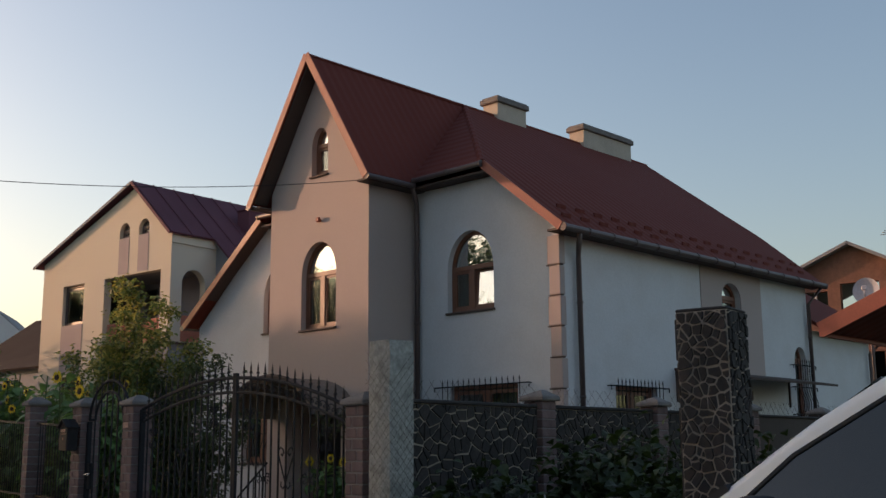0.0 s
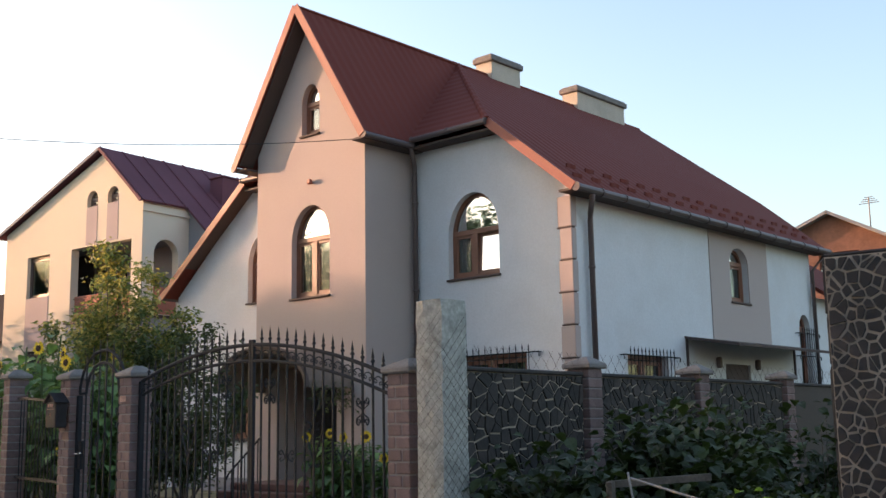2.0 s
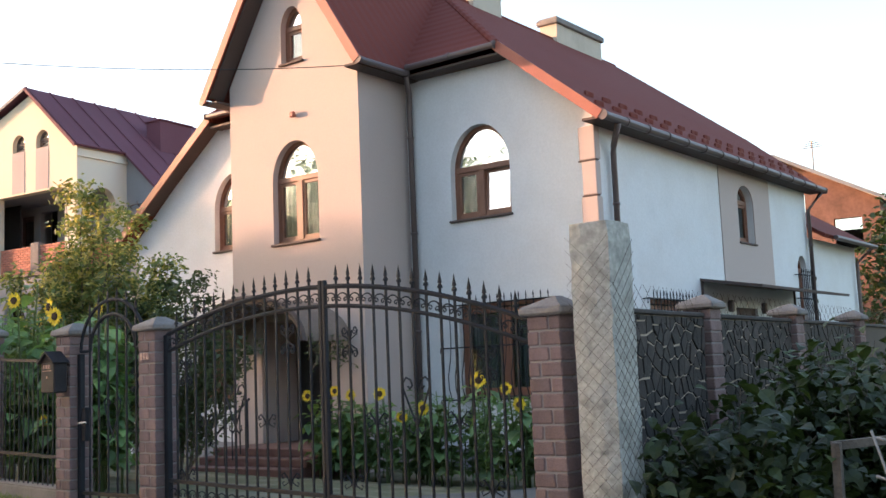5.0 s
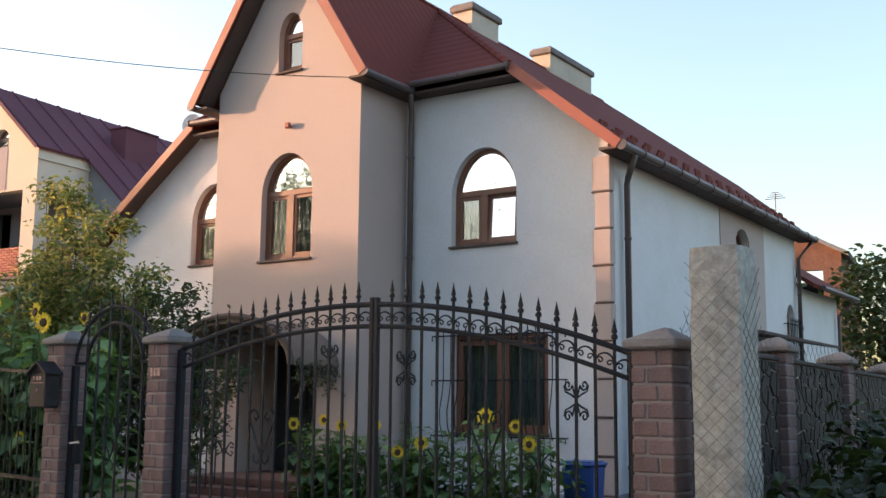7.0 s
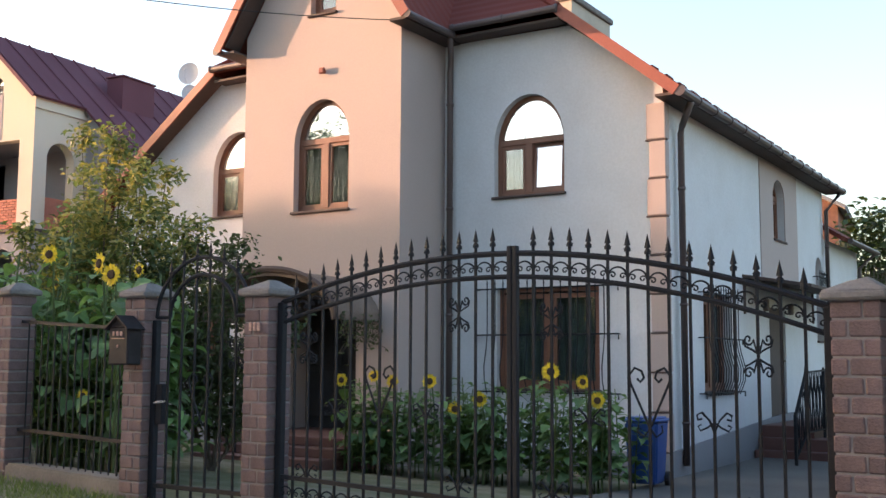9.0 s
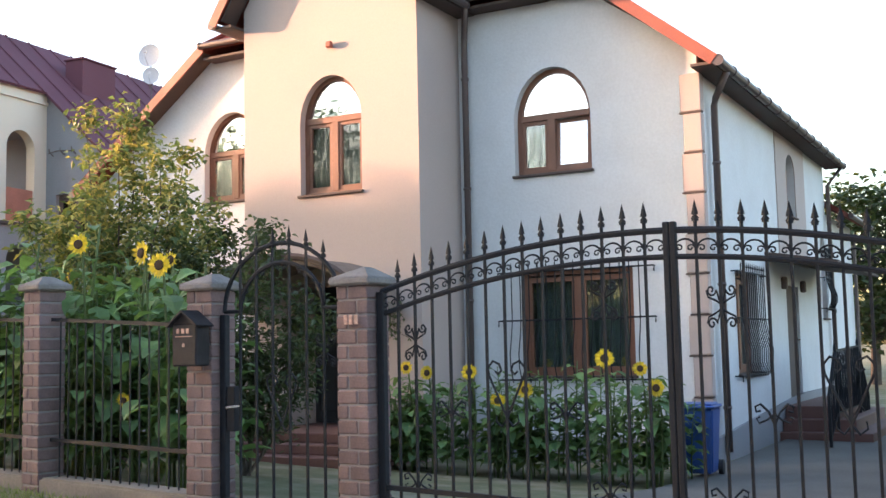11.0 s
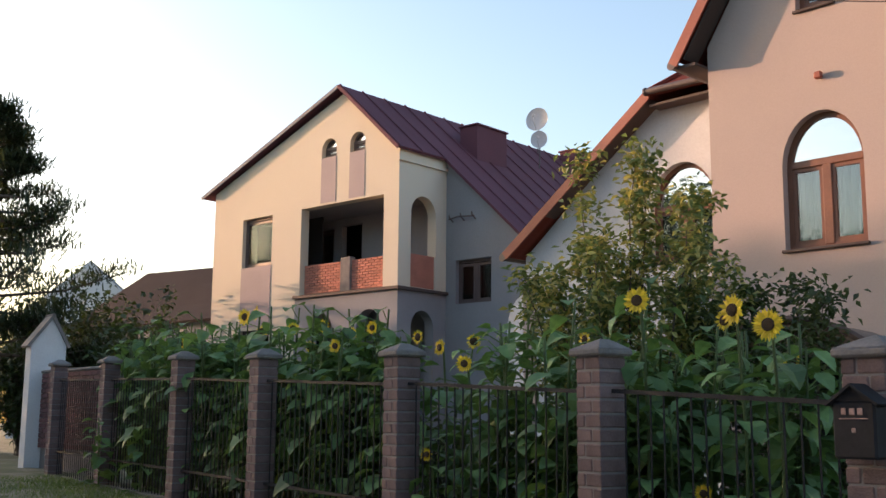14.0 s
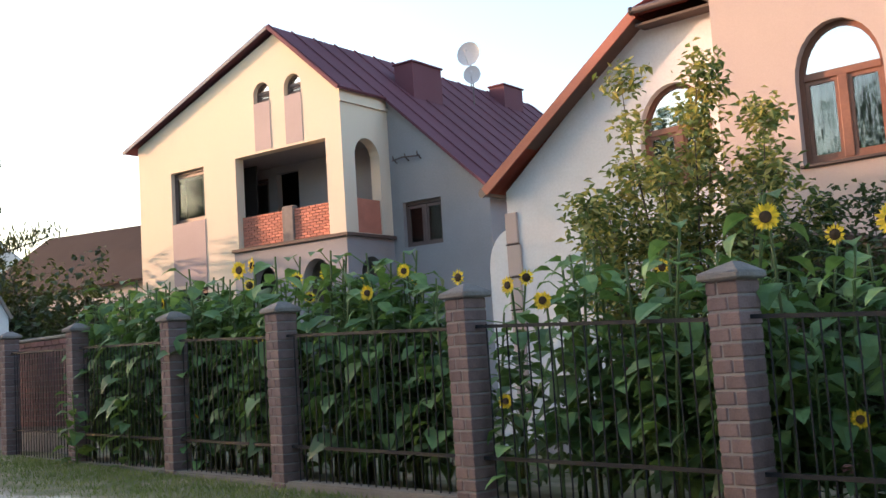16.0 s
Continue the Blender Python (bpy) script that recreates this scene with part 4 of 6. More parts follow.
def sat_dish(name, centre, r, facing, label):
    bm = bmesh.new()
    m = look(centre, Vector(centre) + Vector(facing))
    n = 20
    rows = []
    for k in range(5):
        rr = r * k / 4
        rows.append([bm.verts.new(m @ Vector((rr * math.cos(2 * math.pi * i / n), rr * 1.08 * math.sin(2 * math.pi * i / n), -0.22 * r * (rr / r) ** 2 + (0.0)))) for i in range(n)])
    for p, q in zip(rows, rows[1:]):
        for i in range(n):
            bm.faces.new((p[i], p[(i + 1) % n], q[(i + 1) % n], q[i]))
    tube(bm, [m @ Vector((0, -r, -0.2 * r)), m @ Vector((0, -r * 0.5, -r * 1.0)), m @ Vector((0, 0.0, -r * 1.05))], 0.014, 5)
    soft_box(bm, -0.04, 0.04, -0.04, 0.04, -r * 1.12, -r * 0.95, 0.01, m)
    d = part(name, bm, DISH, smooth=False)
    bm = bmesh.new()
    c = Vector(centre)
    tube(bm, [c, c - Vector(facing) * 0.12, (c.x, c.y, c.z - 1.6 * r - 0.5)], 0.022, 6)
    part("mast", bm, DARKTRIM, d)
    return tagged(d, label, "satellite dish")


p = Vector((-33.9, 26.7, 10.95))
sat_dish("satellite_dish", tuple(p), 0.37, (0.35, -0.93, 0.15), "large pale satellite dish on a roof mast")
p = Vector((-33.75, 26.6, 10.25))
sat_dish("satellite_dish", tuple(p), 0.27, (0.5, -0.86, 0.1), "small pale satellite dish on a roof mast")

# ---- street fence: brick pillars, panels, gates ----
def brick_mesh(name, w, d, h):
    bm = bmesh.new()
    soft_box(bm, -w / 2, w / 2, -d / 2, d / 2, 0, h, 0.008)
    for v in bm.verts:
        v.co += Vector((noise.noise(v.co * 31), noise.noise(v.co * 29 + Vector((5, 0, 0))), 0)) * 0.004
    me = bpy.data.meshes.new(name)
    bm.to_mesh(me)
    bm.free()
    me.materials.append(BRICK)
    return me


LONG, SHORT = brick_mesh("brick_long", 0.163, 0.26, 0.09), brick_mesh("brick_short", 0.086, 0.26, 0.09)


def brick_pillar(name, x, y, base, top, label, turn=ALONG):
    p = thing(name, label, "fence pillar", "brick fence pillars")
    p.matrix_basis = pose(x, y, base, 0, 0, turn)
    h = top - base
    bm = bmesh.new()
    box(bm, -0.122, 0.122, -0.122, 0.122, -0.2, h)
    part("core", bm, MORTAR, p)
    n = int(h / 0.1)
    step = h / n
    for k in range(n):
        s = 1 if k % 2 else -1
        share("brick", LONG, pose(-0.0485 * s, 0, k * step + 0.005), p)
        share("brick", SHORT, pose(0.087 * s, 0, k * step + 0.005), p)
    bm = bmesh.new()
    soft_box(bm, -0.172, 0.172, -0.172, 0.172, h, h + 0.05, 0.012)
    a = [bm.verts.new((sx * 0.166, sy * 0.166, h + 0.05)) for sx, sy in ((-1, -1), (1, -1), (1, 1), (-1, 1))]
    t = [bm.verts.new((sx * 0.05, sy * 0.05, h + 0.115 + 0.01 * sx)) for sx, sy in ((-1, -1), (1, -1), (1, 1), (-1, 1))]
    for i in range(4):
        bm.faces.new((a[i], a[(i + 1) % 4], t[(i + 1) % 4], t[i]))
    bm.faces.new(t)
    part("cap", bm, CAP, p)
    return p


PILLARS = [(-8.8, 1.58), (-13.2, 1.74), (-14.62, 1.77), (-16.87, 1.88), (-19.62, 2.0), (-22.7, 2.11), (-25.33, 2.21), (-28.6, 2.29), (-31.7, 2.36)]
for x, top in PILLARS:
    base = ground_z(x, fence_y(x)) - 0.05
    brick_pillar("fence_pillar", x, fence_y(x) + 0.15, base, top, "mauve-brown brick fence pillar with a weathered concrete cap", ALONG if x > -15 else ALONG_FENCE)


def scroll(bm, m, flip=1, turns=1.25, r0=0.045, x=0.0, z=0.0, rad=0.006, start=0.0, tail=None):
    """A flat spiral in the plane x, z."""
    pts = []
    for i in range(15):
        u = i / 14
        ang = start + flip * 2 * math.pi * turns * u
        r = r0 * (1 - 0.78 * u)
        pts.append(m @ Vector((x + r * math.cos(ang), 0, z + r * math.sin(ang))))
    if tail:
        pts.insert(0, m @ Vector((tail[0], 0, tail[1])))
    tube(bm, pts, rad, 4)


def mesh_of(name, bm, material):
    me = bpy.data.meshes.new(name)
    bm.to_mesh(me)
    bm.free()
    me.materials.append(material)
    return me


bm = bmesh.new()
I4 = Matrix.Identity(4)
tube(bm, [(0, 0, 0), (0, 0, 0.05)], 0.011, 6)
tube(bm, [(0, 0, 0.035), (0, 0, 0.05)], 0.02, 6)
for z0, w, h in ((0.05, 0.026, 0.035), (0.075, 0.022, 0.09)):
    v = [bm.verts.new(p) for p in ((-w, 0, z0), (0, -0.008, z0 - 0.006), (w, 0, z0), (0, 0.008, z0 - 0.006), (0, 0, z0 + h))]
    for i in range(4):
        bm.faces.new((v[i], v[(i + 1) % 4], v[4]))
    bm.faces.new(v[3::-1])
FINIAL = mesh_of("spear_finial", bm, IRON)
bm = bmesh.new()
tube(bm, [(0.052 * math.cos(math.pi * i / 10), 0, 0.052 * math.sin(math.pi * i / 10)) for i in range(11)], 0.006, 4)
scroll(bm, I4, -1, 1.1, 0.022, -0.03, 0.0, 0.005, math.pi)
scroll(bm, I4, 1, 1.1, 0.022, 0.03, 0.0, 0.005, 0.0)
ARC = mesh_of("scroll_arc", bm, IRON)
bm = bmesh.new()
for sx in (-1, 1):
    for sz in (-1, 1):
        scroll(bm, I4, sx * sz, 1.2, 0.038, sx * 0.075, sz * 0.1, 0.007, math.pi if sx > 0 else 0.0, (sx * 0.012, sz * 0.03))
        tube(bm, [(sx * 0.012, 0, sz * 0.02), (sx * 0.05, 0, sz * 0.04), (sx * 0.1, 0, sz * 0.06), (sx * 0.112, 0, sz * 0.1)], 0.007, 4)
bmesh.ops.transform(bm, matrix=Matrix.Diagonal((0.76, 1, 0.95, 1)), verts=bm.verts)
ROSETTE = mesh_of("scroll_rosette", bm, IRON)
bm = bmesh.new()
for sx in (-1, 1):
    tube(bm, [(0, 0, -0.25), (sx * 0.06, 0, -0.12), (sx * 0.125, 0, 0.02), (sx * 0.13, 0, 0.07), (sx * 0.095, 0, 0.11), (sx * 0.05, 0, 0.09), (sx * 0.035, 0, 0.05), (sx * 0.06, 0, 0.025), (sx * 0.08, 0, 0.045)], 0.008, 5)
    tube(bm, [(0, 0, -0.25), (sx * 0.04, 0, -0.3), (sx * 0.08, 0, -0.27), (sx * 0.075, 0, -0.23)], 0.007, 4)
HEART = mesh_of("scroll_heart", bm, IRON)
bm = bmesh.new()
for sx in (-1, 1):
    tube(bm, [(0, 0, -0.08), (sx * 0.03, 0, -0.01), (sx * 0.075, 0, 0.035), (sx * 0.105, 0, 0.02), (sx * 0.1, 0, -0.008), (sx * 0.075, 0, -0.002)], 0.007, 4)
    tube(bm, [(0, 0, -0.02), (sx * 0.04, 0, -0.05), (sx * 0.085, 0, -0.07), (sx * 0.1, 0, -0.045), (sx * 0.08, 0, -0.035)], 0.006, 4)
BOW = mesh_of("scroll_bow", bm, IRON)


def unit_bar(r):
    bm = bmesh.new()
    box(bm, -r, r, -r, r, 0, 1)
    return mesh_of("bar", bm, IRON)


BAR, THIN = unit_bar(0.0078), unit_bar(0.0052)
GX0, GX1, GXM = -13.03, -8.96, -10.98


def gate_top(x):
    d = x - GXM
    return 1.955 - 0.081 * d * d - 0.036 * d


def gate_low(x):
    return 0.12 - 0.03 * (x - GXM)


def gate_leaf(xa, xb, label):
    g = thing("driveway_gate", label, "gate", "two leaves of the driveway gate")

    def P(x, z):
        return Vector((x, fence_y(x) + 0.13, z))
    for dz, r in ((0.0, 0.02), (-0.155, 0.017)):
        bm = bmesh.new()
        tube(bm, [P(xa + (xb - xa) * i / 16, gate_top(xa + (xb - xa) * i / 16) + dz) for i in range(17)], r, 6)
        part("top_rail", bm, IRON, g)
    for dz, r in ((0.0, 0.022), (0.2, 0.016)):
        bm = bmesh.new()
        beam(bm, P(xa, gate_low(xa) + dz), P(xb, gate_low(xb) + dz), r * 2, r * 2)
        part("bottom_rail", bm, IRON, g)
    for x in (xa, xb):
        bm = bmesh.new()
        w = 0.019 if abs(x - GXM) < 0.2 else 0.028
        soft_box(bm, -w, w, -w, w, gate_low(x) - 0.03, gate_top(x) + (0.05 if abs(x - GXM) < 0.2 else 0.0), 0.006, pose(x, fence_y(x) + 0.13, 0, 0, 0, ALONG))
        part("stile", bm, IRON, g)
    n = 15
    step = (xb - xa) / n
    for i in range(1, n):
        x = xa + step * i
        p = P(x, gate_low(x))
        share("bar", BAR, Matrix.Translation(p) @ Matrix.Rotation(radians(ALONG), 4, "Z") @ Matrix.Diagonal((1, 1, gate_top(x) - gate_low(x) + 0.02, 1)), g)
        share("finial", FINIAL, Matrix.Translation(P(x, gate_top(x) + 0.015)) @ Matrix.Rotation(radians(ALONG), 4, "Z"), g)
    for i in range(n):
        x = xa + step * (i + 0.5)
        slope = math.atan((gate_top(x + 0.05) - gate_top(x - 0.05)) / 0.1)
        share("scroll_arc", ARC, Matrix.Translation(P(x, gate_top(x) - 0.105)) @ Matrix.Rotation(radians(ALONG), 4, "Z") @ Matrix.Rotation(-slope, 4, "Y") @ Matrix.Diagonal((1.15, 1, 1, 1)), g)
        share("scroll_arc", ARC, Matrix.Translation(P(x, gate_low(x) + 0.08)) @ Matrix.Rotation(radians(ALONG), 4, "Z") @ Matrix.Diagonal((1.1, 1, 1, 1)), g)
    left = xa < GXM - 1
    for i, z in ((2, 1.34), (12, 1.56)) if left else ((2, 1.5), (12, 1.28)):
        share("scroll_rosette", ROSETTE, Matrix.Translation(P(xa + step * i, z)) @ Matrix.Rotation(radians(ALONG), 4, "Z"), g)
    share("scroll_heart", HEART, Matrix.Translation(P(xa + step * 7, 1.1)) @ Matrix.Rotation(radians(ALONG), 4, "Z"), g)
    for i, z in ((4, 0.92), (10, 0.92), (2, 0.45), (12, 0.45)):
        share("scroll_bow", BOW, Matrix.Translation(P(xa + step * i, z)) @ Matrix.Rotation(radians(ALONG), 4, "Z"), g)
    return g


gate_leaf(GX0, GXM - 0.021, "closed arched wrought iron gate leaf with spear finials")
gate_leaf(GXM + 0.021, GX1, "closed arched wrought iron gate leaf with a heart scroll")


def wicket():
    xa, xb = -14.46, -13.37
    g = thing("wicket_gate", "narrow wrought iron wicket gate with a round arched top", "gate")
    c, a = (xa + xb) / 2, (xb - xa) / 2

    def P(x, z):
        return Vector((x, fence_y(x) + 0.13, z))
    for rr, lift in ((a, 0), (a - 0.16, 0)):
        bm = bmesh.new()
        tube(bm, [P(c + rr * math.cos(math.pi * i / 18), 1.6 + (rr * 0.98) * math.sin(math.pi * i / 18) * (0.44 / 0.485)) for i in range(19)], 0.017, 6)
        part("arch_rail", bm, IRON, g)
    for s in (-1, 1):
        bm = bmesh.new()
        tube(bm, [P(c + s * (a - 0.16), 1.6), P(c + s * a, 1.6)], 0.015, 6)
        part("arch_tie", bm, IRON, g)
    for x in (xa, xb):
        bm = bmesh.new()
        soft_box(bm, -0.028, 0.028, -0.028, 0.028, -0.02, 1.58, 0.006, pose(x, fence_y(x) + 0.13, 0, 0, 0, ALONG))
        part("stile", bm, IRON, g)
    for z in (0.02, 0.22):
        bm = bmesh.new()
        beam(bm, P(xa, z), P(xb, z), 0.034, 0.034)
        part("bottom_rail", bm, IRON, g)
    for i in range(1, 7):
        x = xa + (xb - xa) * i / 7
        u = (x - c) / a
        top = 1.6 + 0.44 * math.sqrt(max(1 - u * u, 0))
        share("bar", BAR, Matrix.Translation(P(x, 0.0)) @ Matrix.Diagonal((1, 1, top + 0.01, 1)), g)
        share("finial", FINIAL, Matrix.Translation(P(x, top + 0.012)), g)
    for i in range(1, 6):
        ang = math.pi * i / 6
        share("scroll_arc", ARC, Matrix.Translation(P(c + 0.395 * math.cos(ang), 1.535 + 0.37 * math.sin(ang))) @ Matrix.Rotation(-(ang - math.pi / 2), 4, "Y"), g)
    share("scroll_rosette", ROSETTE, Matrix.Translation(P(xb - 0.14, 1.3)), g)
    share("scroll_heart", HEART, Matrix.Translation(P(c, 1.03)), g)
    bm = bmesh.new()
    soft_box(bm, -0.03, 0.05, -0.03, 0.03, 0.72, 1.05, 0.008, pose(xa + 0.07, fence_y(xa) + 0.13, 0, 0, 0, ALONG))
    lock = part("lock_case", bm, IRON, g)
    bm = bmesh.new()
    tube(bm, [P(xa + 0.1, 0.9) + Vector((0, -0.04, 0)), P(xa + 0.1, 0.9) + Vector((0, -0.09, 0)), P(xa + 0.22, 0.91) + Vector((0, -0.09, 0))], 0.011, 6)
    part("handle", bm, CHROME, lock, "shiny metal lever handle")


wicket()


def fence_panel(xa, xb, za, zb):
    g = thing("fence_panel", "dark iron fence panel of thin upright bars between brick pillars", "fence", "iron fence panels")

    def P(x, z):
        return Vector((x, fence_y(x) + 0.15, z))

    def top(x):
        return za + (zb - za) * (x - xa) / (xb - xa)
    def foot(x):
        return 0.25 + 0.006 * (-15 - x)

    def low(x):
        return foot(x) + 0.3 + 0.008 * (-15 - x)
    for h0, h1 in ((za - 0.26, zb - 0.26), (low(xa), low(xb))):
        bm = bmesh.new()
        beam(bm, P(xa, h0), P(xb, h1), 0.034, 0.03)
        part("rail", bm, IRON, g)
    n = max(int(round((xb - xa) / 0.125)), 3)
    for i in range(1, n):
        x = xa + (xb - xa) * i / n
        share("bar", THIN, Matrix.Translation(P(x, foot(x))) @ Matrix.Diagonal((1, 1, top(x) - 0.24 - foot(x), 1)), g)
    bm = bmesh.new()
    w = [(xa, -0.3), (xb, -0.3), (xb, foot(xb)), (xa, foot(xa))]
    v = [[bm.verts.new((x, fence_y(x) + 0.15 + s, z)) for x, z in w] for s in (-0.13, 0.13)]
    bm.faces.new(v[0])
    bm.faces.new(v[1][::-1])
    for i in range(4):
        j = (i + 1) % 4
        bm.faces.new((v[0][i], v[1][i], v[1][j], v[0][j]))
    bmesh.ops.bevel(bm, geom=[e for e in bm.edges if min(q.co.z for q in e.verts) > -0.25], offset=0.02, segments=2, affect="EDGES")
    part("plinth", bm, KERB, g, "pale concrete fence plinth")


for (xb, zb), (xa, za) in zip(PILLARS[2:], PILLARS[3:]):
    fence_panel(xa + 0.13, xb - 0.13, za, zb)


# letter box on the wicket pillar
def letter_box():
    x = -14.6
    m = pose(x, fence_y(-14.6) - 0.09, 1.41, 0, 0, ALONG) @ Matrix.Diagonal((1.04, 1.04, 1.08, 1))
    bm = bmesh.new()
    soft_box(bm, -0.12, 0.12, -0.07, 0.07, -0.19, 0.1, 0.012, m)
    b = part("letter_box", bm, MAILBOX)
    tagged(b, "dark brown metal letter box on a brick pillar", "letter box")
    bm = bmesh.new()
    slab(bm, [m @ Vector(p) for p in ((-0.15, -0.1, 0.085), (0, -0.1, 0.19), (0, 0.075, 0.19), (-0.15, 0.075, 0.085))], 0.014)
    slab(bm, [m @ Vector(p) for p in ((0.15, -0.1, 0.085), (0, -0.1, 0.19), (0, 0.075, 0.19), (0.15, 0.075, 0.085))], 0.014)
    part("lid", bm, MAILBOX, b)
    bm = bmesh.new()
    plate(bm, m, [(-0.12, 0.1), (0.12, 0.1), (0, 0.185)], -0.065, 0.065)
    part("gable", bm, MAILBOX, b)
    for k, w in enumerate((0.025, 0.03, 0.028)):
        bm = bmesh.new()
        soft_box(bm, -0.065 + k * 0.045, -0.065 + k * 0.045 + w, -0.078, -0.068, 0.03, 0.065, 0.003, m)
        part("number_bar", bm, COPPER, b, "worn copper bar")
    bm = bmesh.new()
    soft_box(bm, -0.08, 0.08, -0.076, -0.068, 0.008, 0.014, 0.002, m)
    part("slot", bm, COPPER, b, "narrow letter slot with a copper edge")
    bm = bmesh.new()
    soft_box(bm, -0.012, 0.012, -0.078, -0.068, -0.06, -0.035, 0.004, m)
    part("lock", bm, COPPER, b, "small copper lock")


MAILBOX = mat("dark_brown_painted_metal", (0.02, 0.018, 0.02), 0.65, spec=0.2, vary=0.25, size=0.15)
COPPER = mat("copper_plate", (0.4, 0.24, 0.19), 0.6, metal=0.0, vary=0.3, size=0.05)
letter_box()
m = pose(-13.19, fence_y(-13.19) - 0.004, 1.5, 0, 0, ALONG)
sign = thing("number_sign", "small copper number sign on a brick pillar", "number sign")
for k in range(3):
    bm = bmesh.new()
    soft_box(bm, -0.06 + k * 0.042, -0.03 + k * 0.042, -0.014, 0.0, -0.03, 0.035, 0.004, m)
    part("bar", bm, COPPER, sign)


# ---- concrete post with wire mesh ----
def concrete_post():
    p = thing("concrete_post", "rough grey concrete post wrapped in rusty wire mesh", "post")
    p.matrix_basis = pose(-8.4, 7.335, -0.08, 0, 0, -2)
    bm = bmesh.new()
    n, h, a, b = 26, 2.22, 0.152, 0.152
    rings = []
    for k in range(n + 1):
        z = h * k / n
        ringv = []
        for sx, sy in ((-1, -1), (-0.3, -1), (0.3, -1), (1, -1), (1, -0.3), (1, 0.3), (1, 1), (0.3, 1), (-0.3, 1), (-1, 1), (-1, 0.3), (-1, -0.3)):
            q = Vector((sx * a, sy * b, z))
            c = 0.93 if abs(sx) == 1 and abs(sy) == 1 else 1.0
            q.x, q.y = q.x * c, q.y * c
            q += Vector((noise.noise(q * 7), noise.noise(q * 7 + Vector((9, 0, 0))), 0.3 * noise.noise(q * 9))) * 0.014
            ringv.append(bm.verts.new(q))
        rings.append(ringv)
    for r0, r1 in zip(rings, rings[1:]):
        for i in range(12):
            bm.faces.new((r0[i], r0[(i + 1) % 12], r1[(i + 1) % 12], r1[i]))
    bm.faces.new(rings[-1])
    part("shaft", bm, CONCRETE, p)
    for d in (-1, 1):
        for k in range(-4, 30):
            pts = []
            for i in range(3):
                u = i / 2
                z = k * 0.083 + (u * 0.31 if d > 0 else (1 - u) * 0.31)
                pts.append(Vector((-a - 0.008 + u * 2 * (a + 0.008), -b - 0.018 - 0.006 * math.sin(k * 3 + i), z)))
            if 0.1 < pts[0].z < 2.15 and 0.1 < pts[-1].z < 2.15:
                bm = bmesh.new()
                tube(bm, pts, 0.0012, 3)
                pts2 = [Vector((a + 0.016, -b - 0.01 + 0.28 * u, k * 0.083 + (0.31 + u * 0.31 if d > 0 else 0.0 - u * 0.31))) for u in (0, 0.5, 1)]
                if 0.1 < pts2[-1].z < 2.15:
                    tube(bm, pts2, 0.0018, 3)
                part("wire", bm, RUST, p)


RUST = mat("rusty_wire", (0.09, 0.07, 0.06), 0.7, metal=0.4, vary=0.3, size=0.1)
concrete_post()


# ---- irregular stone cladding ----
def cells(w, h, size, rng, gap):
    """Irregular polygons that tile a w by h face, drawn in for the joint."""
    nx, ny = max(int(w / (size * 0.85)), 1), max(int(h / (size * 1.2)), 1)
    seeds = {(i, j): Vector(((i + 0.5 + rng.uniform(-0.8, 0.8)) * w / nx, (j + 0.5 + rng.uniform(-0.8, 0.8)) * h / ny)) for i in range(-2, nx + 2) for j in range(-2, ny + 2)}
    out = []
    for (i, j), c in seeds.items():
        poly = [Vector(q) for q in ((0.006, 0.006), (w - 0.006, 0.006), (w - 0.006, h - 0.006), (0.006, h - 0.006))]
        for a in range(-3, 4):
            for b in range(-3, 4):
                o = seeds.get((i + a, j + b))
                if o is None or (a == 0 and b == 0):
                    continue
                d = (o - c).normalized()
                lim = (o - c).length / 2 - gap * rng.uniform(0.2, 0.7)
                nxt = []
                for k in range(len(poly)):
                    p, q = poly[k], poly[(k + 1) % len(poly)]
                    dp, dq = (p - c).dot(d) - lim, (q - c).dot(d) - lim
                    if dp <= 0:
                        nxt.append(p)
                    if dp * dq < 0:
                        nxt.append(p + (q - p) * (dp / (dp - dq)))
                poly = nxt
                if len(poly) < 3:
                    break
            if len(poly) < 3:
                break
        if len(poly) >= 3:
            out.append((c, poly))
    return out


def clad(m, w, h, size, rng, parent, gap=0.02, proud=0.016):
    """Loose flat stones on the face x, z of m, each an object."""
    for c, poly in cells(w, h, size, rng, gap):
        bm = bmesh.new()
        pr = proud * rng.uniform(0.5, 1.2)
        low = [bm.verts.new(m @ Vector((p.x, 0.002, p.y))) for p in poly]
        mid = sum(poly, Vector((0, 0))) / len(poly)
        top = [bm.verts.new(m @ Vector((*(mid + (p - mid) * 0.95,)[0].to_tuple()[:1], -pr, (mid + (p - mid) * 0.95).y))) for p in poly]
        bm.faces.new(top)
        for i in range(len(poly)):
            k = (i + 1) % len(poly)
            bm.faces.new((low[i], low[k], top[k], top[i]))
        bmesh.ops.recalc_face_normals(bm, faces=list(bm.faces))
        part("stone", bm, STONE, parent)


